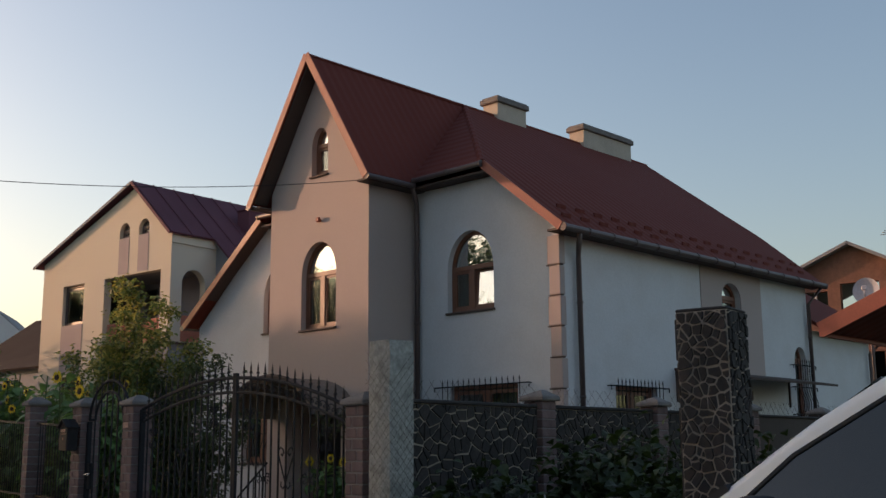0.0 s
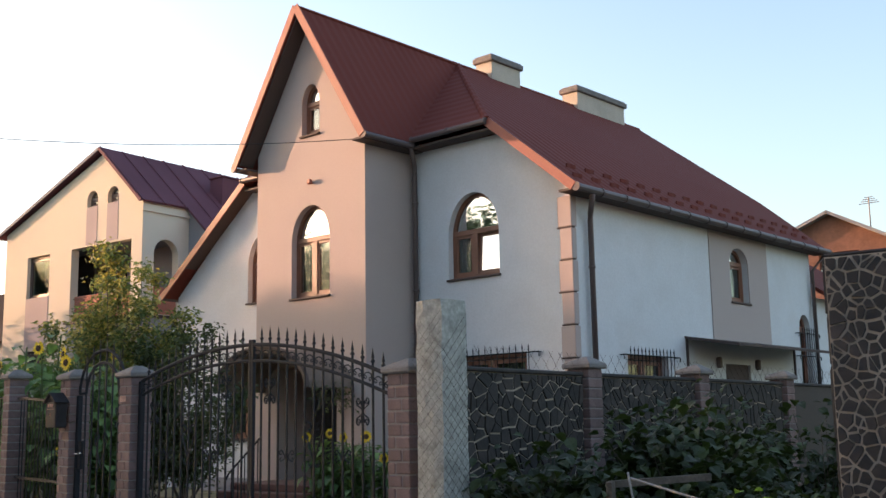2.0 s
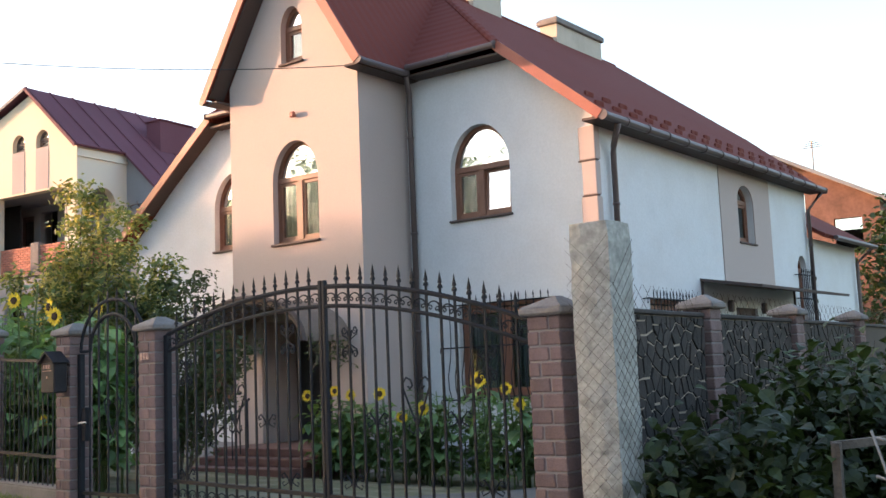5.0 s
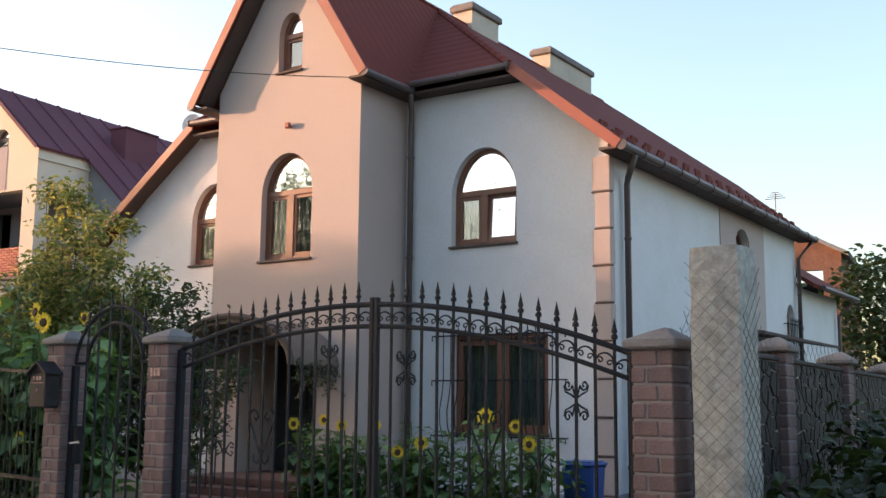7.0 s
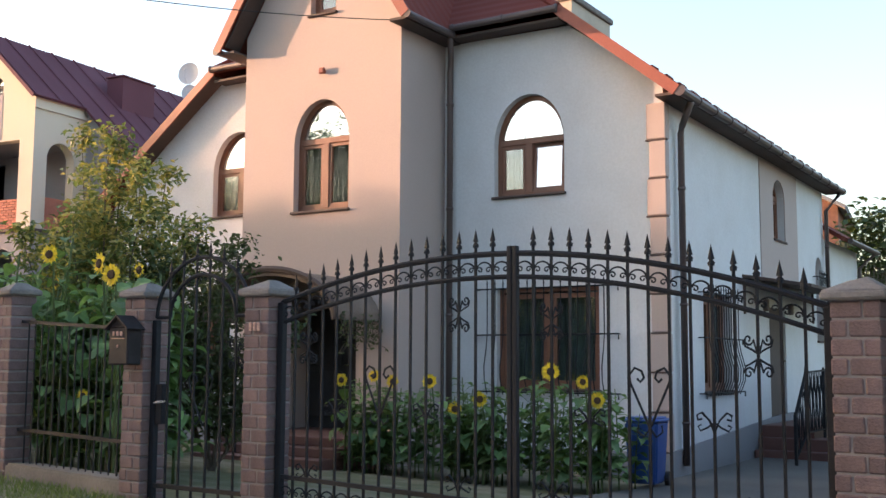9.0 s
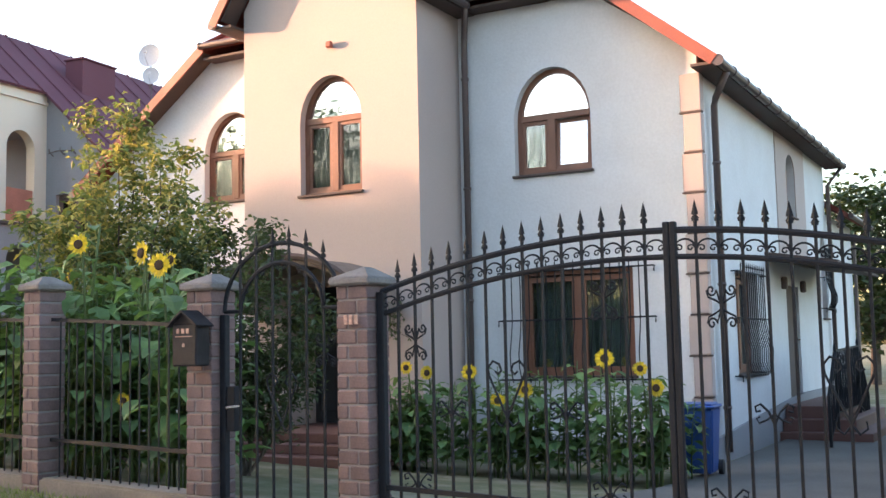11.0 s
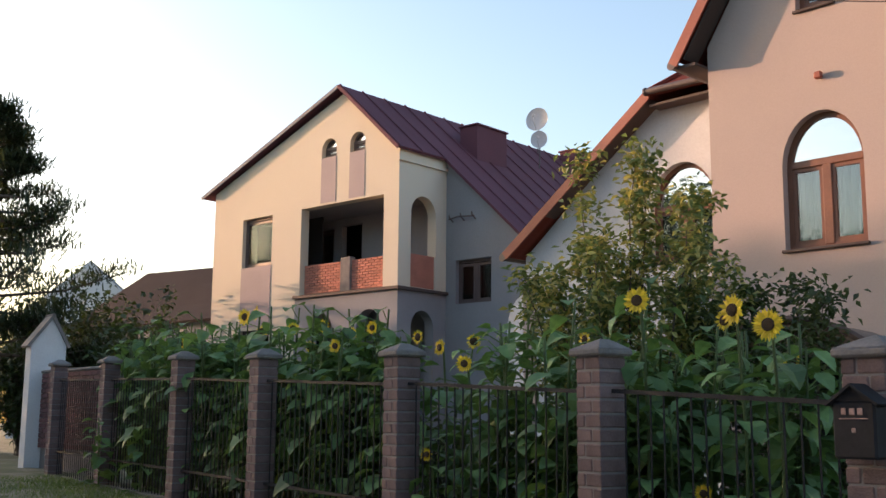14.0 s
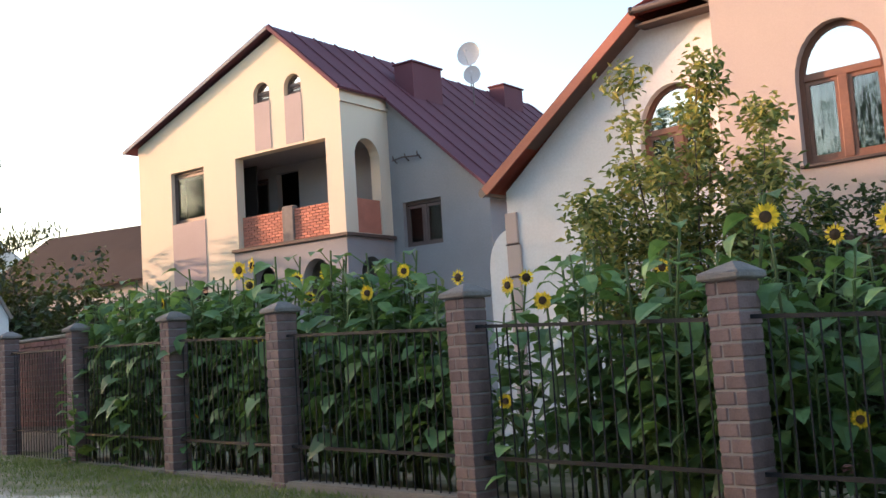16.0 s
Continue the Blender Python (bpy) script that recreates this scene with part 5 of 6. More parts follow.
def stone_pillar():
    p = thing("stone_pillar", "tall square pillar clad in dark irregular stones with pale joints", "stone pillar")
    m = pose(-4.78, 6.74, -0.15, 0, 0, 9)
    a, h = 0.165, 2.15
    bm = bmesh.new()
    box(bm, -a, a, -a, a, 0, h, m)
    part("core", bm, JOINT, p)
    rng = random.Random(5)
    clad(m @ pose(-a, -a, 0), 2 * a, h, 0.058, rng, p, 0.0125)
    clad(m @ pose(a, -a, 0, 0, 0, 90), 2 * a, h, 0.058, rng, p, 0.0125)
    clad(m @ pose(-a, a, 0, 0, 0, -90), 2 * a, h, 0.2, rng, p, 0.013)
    bm = bmesh.new()
    soft_box(bm, -a - 0.005, a + 0.005, -a - 0.005, a + 0.005, h, h + 0.02, 0.008, m)
    part("cap", bm, STONE, p)


stone_pillar()


def stone_wall_x(y):
    return -8.87 - 0.042 * (y - 7.6)


rng = random.Random(9)
BROWNSHEET = mat("dark_brown_fence_sheet", (0.035, 0.023, 0.02), 0.7, vary=0.15, size=0.8)
WALLP = [7.5, 10.15, 12.6, 15.2, 17.8, 20.4, 23.0]
wturn = math.degrees(math.atan(0.042))
for k, y in enumerate(WALLP[1:]):
    x = stone_wall_x(y)
    brick_pillar("wall_pillar", x, y, -0.3, 1.7, "dark brick pillar of the stone boundary wall", turn=wturn)
for k, (y0, y1) in enumerate(zip(WALLP, WALLP[1:])):
    w = thing("boundary_wall", "dark irregular stone boundary wall panel with pale joints", "stone wall", "boundary wall panels") if k < 3 else thing("sheet_fence", "plain dark brown sheet fence panel behind the stone wall", "fence", "sheet fence panels")
    xa, xb = stone_wall_x(y0 + 0.15), stone_wall_x(y1 - 0.15)
    bm = bmesh.new()
    m = pose(xa + 0.06, y0 + 0.15, -0.22, 0, 0, 90 + wturn)
    L = y1 - y0 - 0.3
    box(bm, 0, L, 0, 0.12, 0, 1.84, m)
    part("core", bm, JOINT if k < 3 else BROWNSHEET, w)
    if k < 3:
        clad(m, L, 1.84, 0.112 if k < 2 else 0.16, rng, w, 0.0145)
    bm = bmesh.new()
    soft_box(bm, 0, L, -0.03, 0.15, 1.84, 1.88, 0.01, m)
    part("coping", bm, STONE, w)

# ---- plants ----
def leaf_shape(bm, m, length, width, droop=0.25, mi=0, fold=0.12):
    """A pointed, folded leaf of six faces that grows along y of m."""
    rows = [(0.0, 0.05, 0.0), (0.25, 0.85, 0.02), (0.55, 0.9, -0.08), (0.85, 0.42, -0.55)]
    prev = None
    for t, w, dz in rows:
        y, z = t * length, dz * droop * length
        cur = [bm.verts.new(m @ Vector((-w * width / 2, y, z + fold * w * width))), bm.verts.new(m @ Vector((0, y, z))), bm.verts.new(m @ Vector((w * width / 2, y, z + fold * w * width)))]
        if prev:
            for a in (0, 1):
                f = bm.faces.new((prev[a], prev[a + 1], cur[a + 1], cur[a]))
                f.material_index = mi
        prev = cur
    tip = bm.verts.new(m @ Vector((0, length, -1.0 * droop * length)))
    for a in (0, 1):
        bm.faces.new((prev[a], prev[a + 1], tip)).material_index = mi


def sunflower_parts(seed, height, heads, leaves=31):
    rng = random.Random(seed)
    plant = thing("sunflower", "tall sunflower with broad green leaves by the fence", "sunflower", "sunflowers in the front garden")
    lean = (rng.uniform(-0.15, 0.15), rng.uniform(-0.15, 0.1))
    stem = [Vector((lean[0] * (z / height) ** 2, lean[1] * (z / height) ** 2, z)) for z in np.linspace(0, height, 7)]
    bm = bmesh.new()
    tube(bm, stem, 0.016, 6, r1=0.009)
    part("stem", bm, STEM, plant, smooth=True)
    bm = bmesh.new()
    for i in range(leaves):
        u = 0.14 + 0.83 * i / leaves
        z = u * height
        k = min(int(u * 6), 5)
        p = stem[k].lerp(stem[k + 1], u * 6 - k)
        ang = i * 137.5 + rng.uniform(-25, 25)
        size = rng.uniform(0.14, 0.25) * (0.75 + 0.5 * math.sin(math.pi * min(u + 0.1, 1)))
        pet = rng.uniform(0.08, 0.17)
        m = Matrix.Translation(p) @ pose(0, 0, 0, 0, 0, ang) @ pose(0, 0, 0, rng.uniform(5, 45), rng.uniform(-25, 25), 0)
        tube(bm, [m @ Vector((0, 0, 0)), m @ Vector((0, pet, 0.0))], 0.005, 4)
        leaf_shape(bm, m @ pose(0, pet, 0, rng.uniform(-55, -10)), size, size * 0.85, rng.uniform(0.15, 0.5))
    part("leaves", bm, LEAF, plant)
    for hd in range(heads):
        r = rng.uniform(0.032, 0.045) if hd == 0 else rng.uniform(0.03, 0.045)
        base = stem[-1] if hd == 0 else stem[4] + Vector((rng.uniform(-0.2, 0.2), rng.uniform(-0.25, 0.0), rng.uniform(0, 0.3)))
        face = Vector((rng.uniform(-0.8, 0.5), -1, rng.uniform(-0.25, 0.35))).normalized()
        m = look(base + face * 0.04 + Vector((0, 0, 0.02)), base + face * 2)
        bm = bmesh.new()
        n = 12
        c = bm.verts.new(m @ Vector((0, 0, -0.018)))
        edge = [bm.verts.new(m @ Vector((r * math.cos(2 * math.pi * i / n), r * math.sin(2 * math.pi * i / n), 0))) for i in range(n)]
        back = bm.verts.new(m @ Vector((0, 0, 0.03)))
        for i in range(n):
            bm.faces.new((edge[i], edge[(i + 1) % n], c))
            bm.faces.new((edge[(i + 1) % n], edge[i], back))
        tube(bm, [base, m @ Vector((0, 0, 0.02))], 0.009, 5)
        if hd:
            tube(bm, [stem[4], base], 0.007, 5)
        head = part("flower_head", bm, DISC, plant)
        bm = bmesh.new()
        for i in range(20):
            mm = m @ pose(0, 0, 0, 0, 0, i * 18 + rng.uniform(-6, 6)) @ pose(0, r * 0.9, 0.004 * (i % 2), rng.uniform(-28, 12))
            L = r * rng.uniform(0.85, 1.15)
            v = [bm.verts.new(mm @ Vector(q)) for q in ((-L * 0.12, 0, 0), (L * 0.12, 0, 0), (L * 0.2, L * 0.5, 0.003), (0, L, 0), (-L * 0.2, L * 0.5, 0.003))]
            bm.faces.new(v)
        part("petals", bm, PETAL, head)
    return plant


PLANT_HEIGHTS = (1.55, 1.75, 1.95, 1.85, 1.65, 1.85, 1.4)
PLANT_HEADS = (0, 0, 0, 1, 0, 0, 0)
kinds = [sunflower_parts(20 + i, h, n) for i, (h, n) in enumerate(zip(PLANT_HEIGHTS, PLANT_HEADS))]
for k in kinds:
    k.location = (-20.0 - kinds.index(k) * 1.35, fence_y(-22) + 0.9, 0.0)
rng = random.Random(77)
spots = []
for i in range(205):
    x = rng.uniform(-29.5, -14.8)
    y = fence_y(x) + rng.uniform(0.45, 1.5)
    if x < -15.5 and not (-20.5 < x < -19.2 and i % 3):
        spots.append((x, y, rng.choice((0, 1, 2, 3, 4, 4, 5, 5, 6, 0, 1, 2, 4, 5, 0, 6, 1, 2, 5, 4, 0, 1, 2, 5, 4, 0))))
for i in range(58):
    x = rng.uniform(-16.75, -12.85)
    spots.append((x, rng.uniform(13.15, 14.1), rng.choice((0, 1, 2, 5) if x > -14.2 else (0, 6, 6, 1, 4))))
for x, y, k in spots:
    s = rng.uniform(0.95, 1.2) * (0.66 if y > 11 else 1.2 if x < -21 else 1.06 if x < -17 else 1.0)
    c = copy_thing(kinds[k], pose(x, y, ground_z(x, y) - 0.02, 0, 0, rng.uniform(-40, 40)))
    c.scale = (s, s, s)
    if y > 11:
        c["label"] = "sunflower with broad leaves in the bed below the window"
        c["group"] = "sunflowers below the window"


def blossom(x, y, z, r, face, seed):
    """One clear bloom on its own tall stalk."""
    rng = random.Random(seed)
    f = thing("sunflower", "blooming sunflower with dark disc and bright yellow petals", "sunflower", "sunflowers in the front garden")
    bm = bmesh.new()
    tube(bm, [(x, y + 0.1, ground_z(x, y) - 0.02), (x + 0.03, y + 0.08, z * 0.6), (x, y + 0.05, z)], 0.014, 6, r1=0.01)
    part("stem", bm, STEM, f)
    r *= 0.6
    m = look((x, y, z), Vector((x, y, z)) + Vector(face))
    bm = bmesh.new()
    n = 14
    rows = [[bm.verts.new(m @ Vector((q * r * math.cos(2 * math.pi * i / n), q * r * math.sin(2 * math.pi * i / n), d))) for i in range(n)] for q, d in ((0.5, -0.018), (0.85, -0.015), (1, 0.004), (0.6, 0.03))]
    for a, b in zip(rows, rows[1:]):
        for i in range(n):
            bm.faces.new((a[i], a[(i + 1) % n], b[(i + 1) % n], b[i]))
    bm.faces.new(rows[0][::-1])
    bm.faces.new(rows[-1])
    head = part("flower_head", bm, DISC, f)
    bm = bmesh.new()
    for layer in (0, 1):
        for i in range(17):
            mm = m @ pose(0, 0, 0, 0, 0, i * 360 / 17 + layer * 10 + rng.uniform(-5, 5)) @ pose(0, r * 0.9, 0.006 * layer, rng.uniform(-22, 14) - 8 * layer)
            L = r * rng.uniform(1.25, 1.6)
            v = [bm.verts.new(mm @ Vector(q)) for q in ((-L * 0.12, 0, 0), (L * 0.12, 0, 0), (L * 0.2, L * 0.5, 0.004), (0, L, -0.004), (-L * 0.2, L * 0.5, 0.004))]
            bm.faces.new(v)
    part("petals", bm, PETAL, head)
    bm = bmesh.new()
    for i in range(8):
        z1 = z * (0.35 + 0.075 * i)
        mm = pose(x + 0.02, y + 0.07, z1, 0, 0, i * 137 + seed * 40) @ pose(0, 0.07, 0, rng.uniform(-30, 15))
        leaf_shape(bm, mm, 0.24, 0.2, 0.35)
    part("leaves", bm, LEAF, f)


# ---- trees and bushes ----
def crown(bm, tips, rng, per, spread, length, width, mi_tip=0.0):
    for p, d in tips:
        for i in range(per):
            o = Vector((rng.gauss(0, spread), rng.gauss(0, spread), rng.gauss(0, spread)))
            m = Matrix.Translation(p + o) @ pose(0, 0, 0, rng.uniform(-60, 30), rng.uniform(-40, 40), rng.uniform(0, 360))
            L = length * rng.uniform(0.7, 1.25)
            mi = 1 if rng.random() < mi_tip * (1 if d > 0.55 else 0.25) else 0
            v = [bm.verts.new(m @ Vector(q)) for q in ((0, 0, 0), (width * L, L * 0.45, 0.01), (0, L, -0.12 * L), (-width * L, L * 0.45, 0.01))]
            f = bm.faces.new((v[0], v[1], v[2]))
            g = bm.faces.new((v[0], v[2], v[3]))
            f.material_index = g.material_index = mi


def sapling(name, x, y, height, stems, seed, label, leaf_len=0.09, spread=0.9, leaves=None):
    rng = random.Random(seed)
    z0 = ground_z(x, y)
    t = thing(name, label, "tree")
    bm = bmesh.new()
    tips = []
    for s in range(stems):
        ang = 2 * math.pi * s / stems + rng.uniform(-0.4, 0.4)
        out = spread * rng.uniform(0.25, 1.0)
        h = height * rng.uniform(0.62, 1.0) * (1.0 - 0.2 * out / spread)
        pts = []
        for i in range(9):
            u = i / 8
            pts.append(Vector((x + math.cos(ang) * out * u ** 0.8 + rng.gauss(0, 0.02), y + math.sin(ang) * out * u ** 0.8 * 0.8 + rng.gauss(0, 0.02), z0 + h * u)))
        tube(bm, pts, 0.022, 5, r1=0.004)
        for i in range(2, 9):
            for k in range(3):
                d = Vector((rng.gauss(0, 1), rng.gauss(0, 1), rng.uniform(0.2, 1.4))).normalized()
                L = rng.uniform(0.2, 0.5) * (1.25 - i / 9)
                q = pts[i] + d * L
                tube(bm, [pts[i], q], 0.006, 3, r1=0.002)
                for w in (0.35, 0.7, 1.0):
                    tips.append((pts[i].lerp(q, w), i / 8))
            tips.append((pts[i], i / 8))
    part("trunk", bm, BARK, t)
    bm = bmesh.new()
    crown(bm, tips, rng, 13, 0.09, leaf_len, 0.27, 0.38)
    part("crown", bm, leaves or [PEAR, PEARTIP], t)
    return t


sapling("fruit_tree", -18.48, 10.5, 4.45, 19, 3, "young multi-stemmed fruit tree with yellowing tips", leaf_len=0.1, spread=1.45)
sapling("fruit_tree", -16.8, 10.7, 3.35, 8, 8, "young fruit tree with sparse dark leaves", spread=0.95, leaves=[DARKPEAR, DARKPEAR])


def bush(name, x, y, r, h, n, leaf, seed, label, material=None, category="bush"):
    rng = random.Random(seed)
    z0 = ground_z(x, y)
    t = thing(name, label, category)
    bm = bmesh.new()
    tips = []
    for s in range(n):
        a, q = rng.uniform(0, 2 * math.pi), math.sqrt(rng.random())
        end = Vector((x + r * q * math.cos(a), y + r * q * math.sin(a), z0 + h * (1 - 0.45 * q * q) * rng.uniform(0.45, 1.0)))
        mid = Vector((x + 0.45 * (end.x - x), y + 0.45 * (end.y - y), z0 + 0.6 * (end.z - z0)))
        tube(bm, [(x + rng.gauss(0, 0.08), y + rng.gauss(0, 0.08), z0), mid, end], 0.009, 3, r1=0.003)
        for w in (0.25, 0.5, 0.75, 1.0):
            tips.append((mid.lerp(end, w), w))
        tips.append((Vector((x, y, z0)).lerp(mid, 0.7), 0.2))
    part("stem", bm, BARK, t)
    bm = bmesh.new()
    for p, d in tips:
        for i in range(6):
            m = Matrix.Translation(p + Vector((rng.gauss(0, 0.09), rng.gauss(0, 0.09), rng.gauss(0, 0.07)))) @ pose(0, 0, 0, rng.uniform(-45, 20), rng.uniform(-35, 35), rng.uniform(0, 360))
            L = leaf * rng.uniform(0.6, 1.3)
            leaf_shape(bm, m, L, L * 0.8, 0.3)
    part("foliage", bm, material or BUSH, t)
    return t


bush("hydrangea_bush", -7.88, 8.00, 0.75, 1.1, 75, 0.11, 1, "dense leafy bush beside the concrete post")
bush("hydrangea_bush", -7.48, 9.30, 0.9, 1.55, 85, 0.12, 2, "tall leafy bush in front of the stone wall")
bush("raspberry_bush", -7.98, 10.80, 0.9, 1.85, 85, 0.12, 3, "leafy bush growing up the stone wall")
bush("raspberry_bush", -6.88, 11.00, 1.0, 1.6, 75, 0.1, 4, "leafy shrub on the rough plot")
bush("raspberry_bush", -6.18, 8.40, 0.7, 0.85, 50, 0.08, 6, "low weedy shrub on the rough plot")
bush("raspberry_bush", -5.18, 9.40, 0.8, 1.1, 50, 0.09, 7, "leafy shrub behind the stone pillar")
bush("weed_bush", -5.4, 6.75, 0.5, 0.85, 40, 0.07, 10, "tall weeds at the foot of the stone pillar")
bush("weed_bush", -6.18, 6.70, 0.55, 0.6, 36, 0.07, 11, "low weeds beside the wooden frame")
bush("grape_vine", -3.28, 8.20, 1.0, 1.45, 80, 0.12, 8, "dense climbing vine with broad leaves")
bush("grape_vine", -1.58, 8.70, 1.0, 1.6, 60, 0.12, 9, "dense climbing vine with broad leaves by the lane")
bush("potted_plant", -5.95, 7.5, 0.36, 0.66, 34, 0.11, 16, "bright green leafy plant in a pale concrete pot", BRIGHTLEAF, "plant")
pot = bmesh.new()
soft_box(pot, -0.24, 0.24, -0.18, 0.18, -0.05, 0.3, 0.03, pose(-5.85, 7.4, ground_z(-5.85, 7.4), 0, 0, 20))
tagged(part("plant_pot", pot, CAP_PALE), "pale square concrete plant pot on the verge", "plant pot")
bush("hedge_bush", -9.50, 13.5, 0.4, 1.75, 26, 0.12, 13, "leafy shoot above the stone wall")
bush("shrub", -24.0, 13.0, 0.9, 1.6, 45, 0.12, 14, "green shrub beside the white house")
bush("shrub", -20.8, 12.6, 0.9, 1.5, 45, 0.1, 15, "green shrub by the porch")
for i, x in enumerate((-38.5, -40.5, -42.5, -44.5, -46.5, -48.5)):
    bush("shrub", x, 16.0 + 0.8 * (i % 2), 1.7, (6.3 if x < -41 else 5.2) - 0.3 * (i % 3), 150 if x < -41 else 110, 0.17, 30 + i, "overgrown shrub in the next garden", FARLEAF)

for i, (x, y, z, r, fx) in enumerate(((-15.45, 7.95, 2.03, 0.078, 0.1), (-15.8, 8.1, 2.16, 0.08, -0.2), (-16.67, 8.2, 2.3, 0.075, 0.35), (-19.24, 8.6, 2.08, 0.06, -0.2),
                                      (-24.43, 9.8, 2.79, 0.09, 0.2), (-24.3, 9.9, 2.84, 0.08, -0.4), (-21.36, 9.0, 2.21, 0.06, 0.3), (-26.4, 10.0, 2.52, 0.065, -0.5),
                                      (-18.81, 8.5, 1.91, 0.06, 0.5), (-19.21, 8.42, 1.09, 0.05, 0.2), (-21.2, 9.4, 2.43, 0.06, 0.2), (-25.2, 9.6, 0.95, 0.05, 0.2), (-16.2, 8.3, 0.9, 0.05, 0.3))):
    blossom(x, y, z, r, (fx, -1, 0.05), i)
for i, (x, z, r) in enumerate(((-16.74, 1.0, 0.07), (-16.23, 1.06, 0.065), (-15.96, 0.99, 0.07), (-15.29, 1.0, 0.075), (-14.94, 0.65, 0.075), (-14.6, 0.78, 0.08), (-13.53, 1.14, 0.085), (-13.13, 1.02, 0.065), (-12.97, 0.8, 0.075))):
    y = 13.1 + 0.06 * (i % 3)
    blossom(x, y, z, r, (0.35 - 0.1 * (i % 3), -1, 0.1), 40 + i)

# dry creeper hanging from the end of the entrance canopy
def hanging_creeper(x, y0, y1, z, n, drop, seed):
    g = thing("creeper", "dry brown creeper hanging from the entrance canopy", "creeper")
    rng = random.Random(seed)
    leaves = bmesh.new()
    for i in range(n):
        p = Vector((x + rng.gauss(0, 0.05), rng.uniform(y0, y1), z + rng.uniform(-0.02, 0.12)))
        d = drop * rng.uniform(0.35, 1.0)
        pts = [p + Vector((rng.gauss(0, 0.025) * k, rng.gauss(0, 0.025) * k, -d * k / 4)) for k in range(5)]
        bm = bmesh.new()
        tube(bm, pts, 0.005, 3)
        part("stem", bm, BARK, g)
        for q in pts:
            for j in range(4):
                a = Vector((rng.gauss(0, 1), rng.gauss(0, 1), rng.gauss(-0.6, 0.5))).normalized() * rng.uniform(0.03, 0.07)
                b = a.cross(Vector((rng.gauss(0, 1), rng.gauss(0, 1), 1))).normalized() * 0.018
                leaves.faces.new([leaves.verts.new(v) for v in (q, q + a * 0.5 + b, q + a, q + a * 0.5 - b)])
    part("leaves", leaves, DARKPEAR, g)


hanging_creeper(-17.1, 13.5, 14.45, 1.86, 28, 0.5, 5)

# grass along the fence and lane edge
rng = random.Random(4)
bm = bmesh.new()
for i in range(22000):
    x = rng.uniform(-31, -3.5) if i < 15000 else rng.uniform(-30, -13)
    y = fence_y(x) - abs(rng.gauss(0, 0.55 if x > -16 else 0.95)) - 0.02
    if x > -13.0 and x < -8.4 and rng.random() < 0.75:
        continue
    z = ground_z(x, y)
    h = rng.uniform(0.02, 0.085)
    a = rng.uniform(0, 6.28)
    w = Vector((math.cos(a), math.sin(a), 0)) * 0.006
    b = Vector((x, y, z))
    l = Vector((rng.gauss(0, 0.03), rng.gauss(0, 0.03), h))
    bm.faces.new([bm.verts.new(q) for q in (b - w, b + w, b + l)])
tagged(part("grass", bm, BLADE), "short dry grass along the fence", "grass", kind="stuff")


def big_tree(x, y, height, r, seed, label, material=FARLEAF, n=190, leaf=0.3, per=12):
    rng = random.Random(seed)
    t = thing("tree", label, "tree")
    bm = bmesh.new()
    tube(bm, [(x, y, -0.3), (x + 0.1, y, height * 0.35), (x, y + 0.1, height * 0.8)], height * 0.03, 8, r1=height * 0.008)
    tips = []
    for i in range(n):
        a, q, u = rng.uniform(0, 6.28), math.sqrt(rng.random()), rng.uniform(0.22, 1.0)
        rr = r * (0.35 + 0.65 * math.sin(math.pi * min(u * 0.85 + 0.08, 1)))
        e = Vector((x + rr * q * math.cos(a), y + rr * q * math.sin(a), height * u))
        if i % 4 == 0:
            tube(bm, [(x, y, height * u * 0.75), e], height * 0.006, 4, r1=0.01)
        tips.append((e, u))
    part("trunk", bm, BARK, t)
    bm = bmesh.new()
    crown(bm, tips, rng, per, r * 0.13, leaf, 0.32)
    part("crown", bm, material, t)
    return t




def pine(x, y, height, reach, seed):
    rng = random.Random(seed)
    t = thing("pine_tree", "dark pine with layered spreading branches beyond the gardens", "tree")
    bm = bmesh.new()
    tube(bm, [(x, y, -0.3), (x + 0.1, y, height * 0.5), (x, y, height)], 0.2, 8, r1=0.04)
    tips = []
    for i in range(52):
        u = 0.3 + 0.68 * (i // 4) / 13 + rng.uniform(-0.015, 0.015)
        a = rng.uniform(0, 6.28)
        L = reach * min(1.0, 1.75 * (1.02 - u)) * rng.uniform(0.5, 1.1)
        base = Vector((x, y, height * u))
        end = base + Vector((math.cos(a) * L, math.sin(a) * L, L * rng.uniform(0.0, 0.28)))
        mid = base.lerp(end, 0.55) - Vector((0, 0, 0.06 * L))
        tube(bm, [base, mid, end], 0.05, 4, r1=0.012)
        for k in range(16):
            w = 0.3 + 0.7 * k / 15
            p = base.lerp(mid, w / 0.55) if w < 0.55 else mid.lerp(end, (w - 0.55) / 0.45)
            side = Vector((-math.sin(a), math.cos(a), 0)) * rng.gauss(0, 0.16 * L * (1.15 - w))
            tips.append((p + side + Vector((0, 0, rng.uniform(0, 0.15))), w))
    part("trunk", bm, BARK, t)
    bm = bmesh.new()
    for p, w in tips:
        for i in range(30):
            m = Matrix.Translation(p + Vector((rng.gauss(0, 0.2), rng.gauss(0, 0.2), rng.gauss(0, 0.12)))) @ pose(0, 0, 0, rng.uniform(-10, 75), 0, rng.uniform(0, 360))
            L = rng.uniform(0.16, 0.3)
            bm.faces.new([bm.verts.new(m @ Vector(q)) for q in ((-0.02, 0, 0), (0.02, 0, 0), (0.035, L * 0.6, 0), (0, L, 0))])
    part("crown", bm, PINE, t)


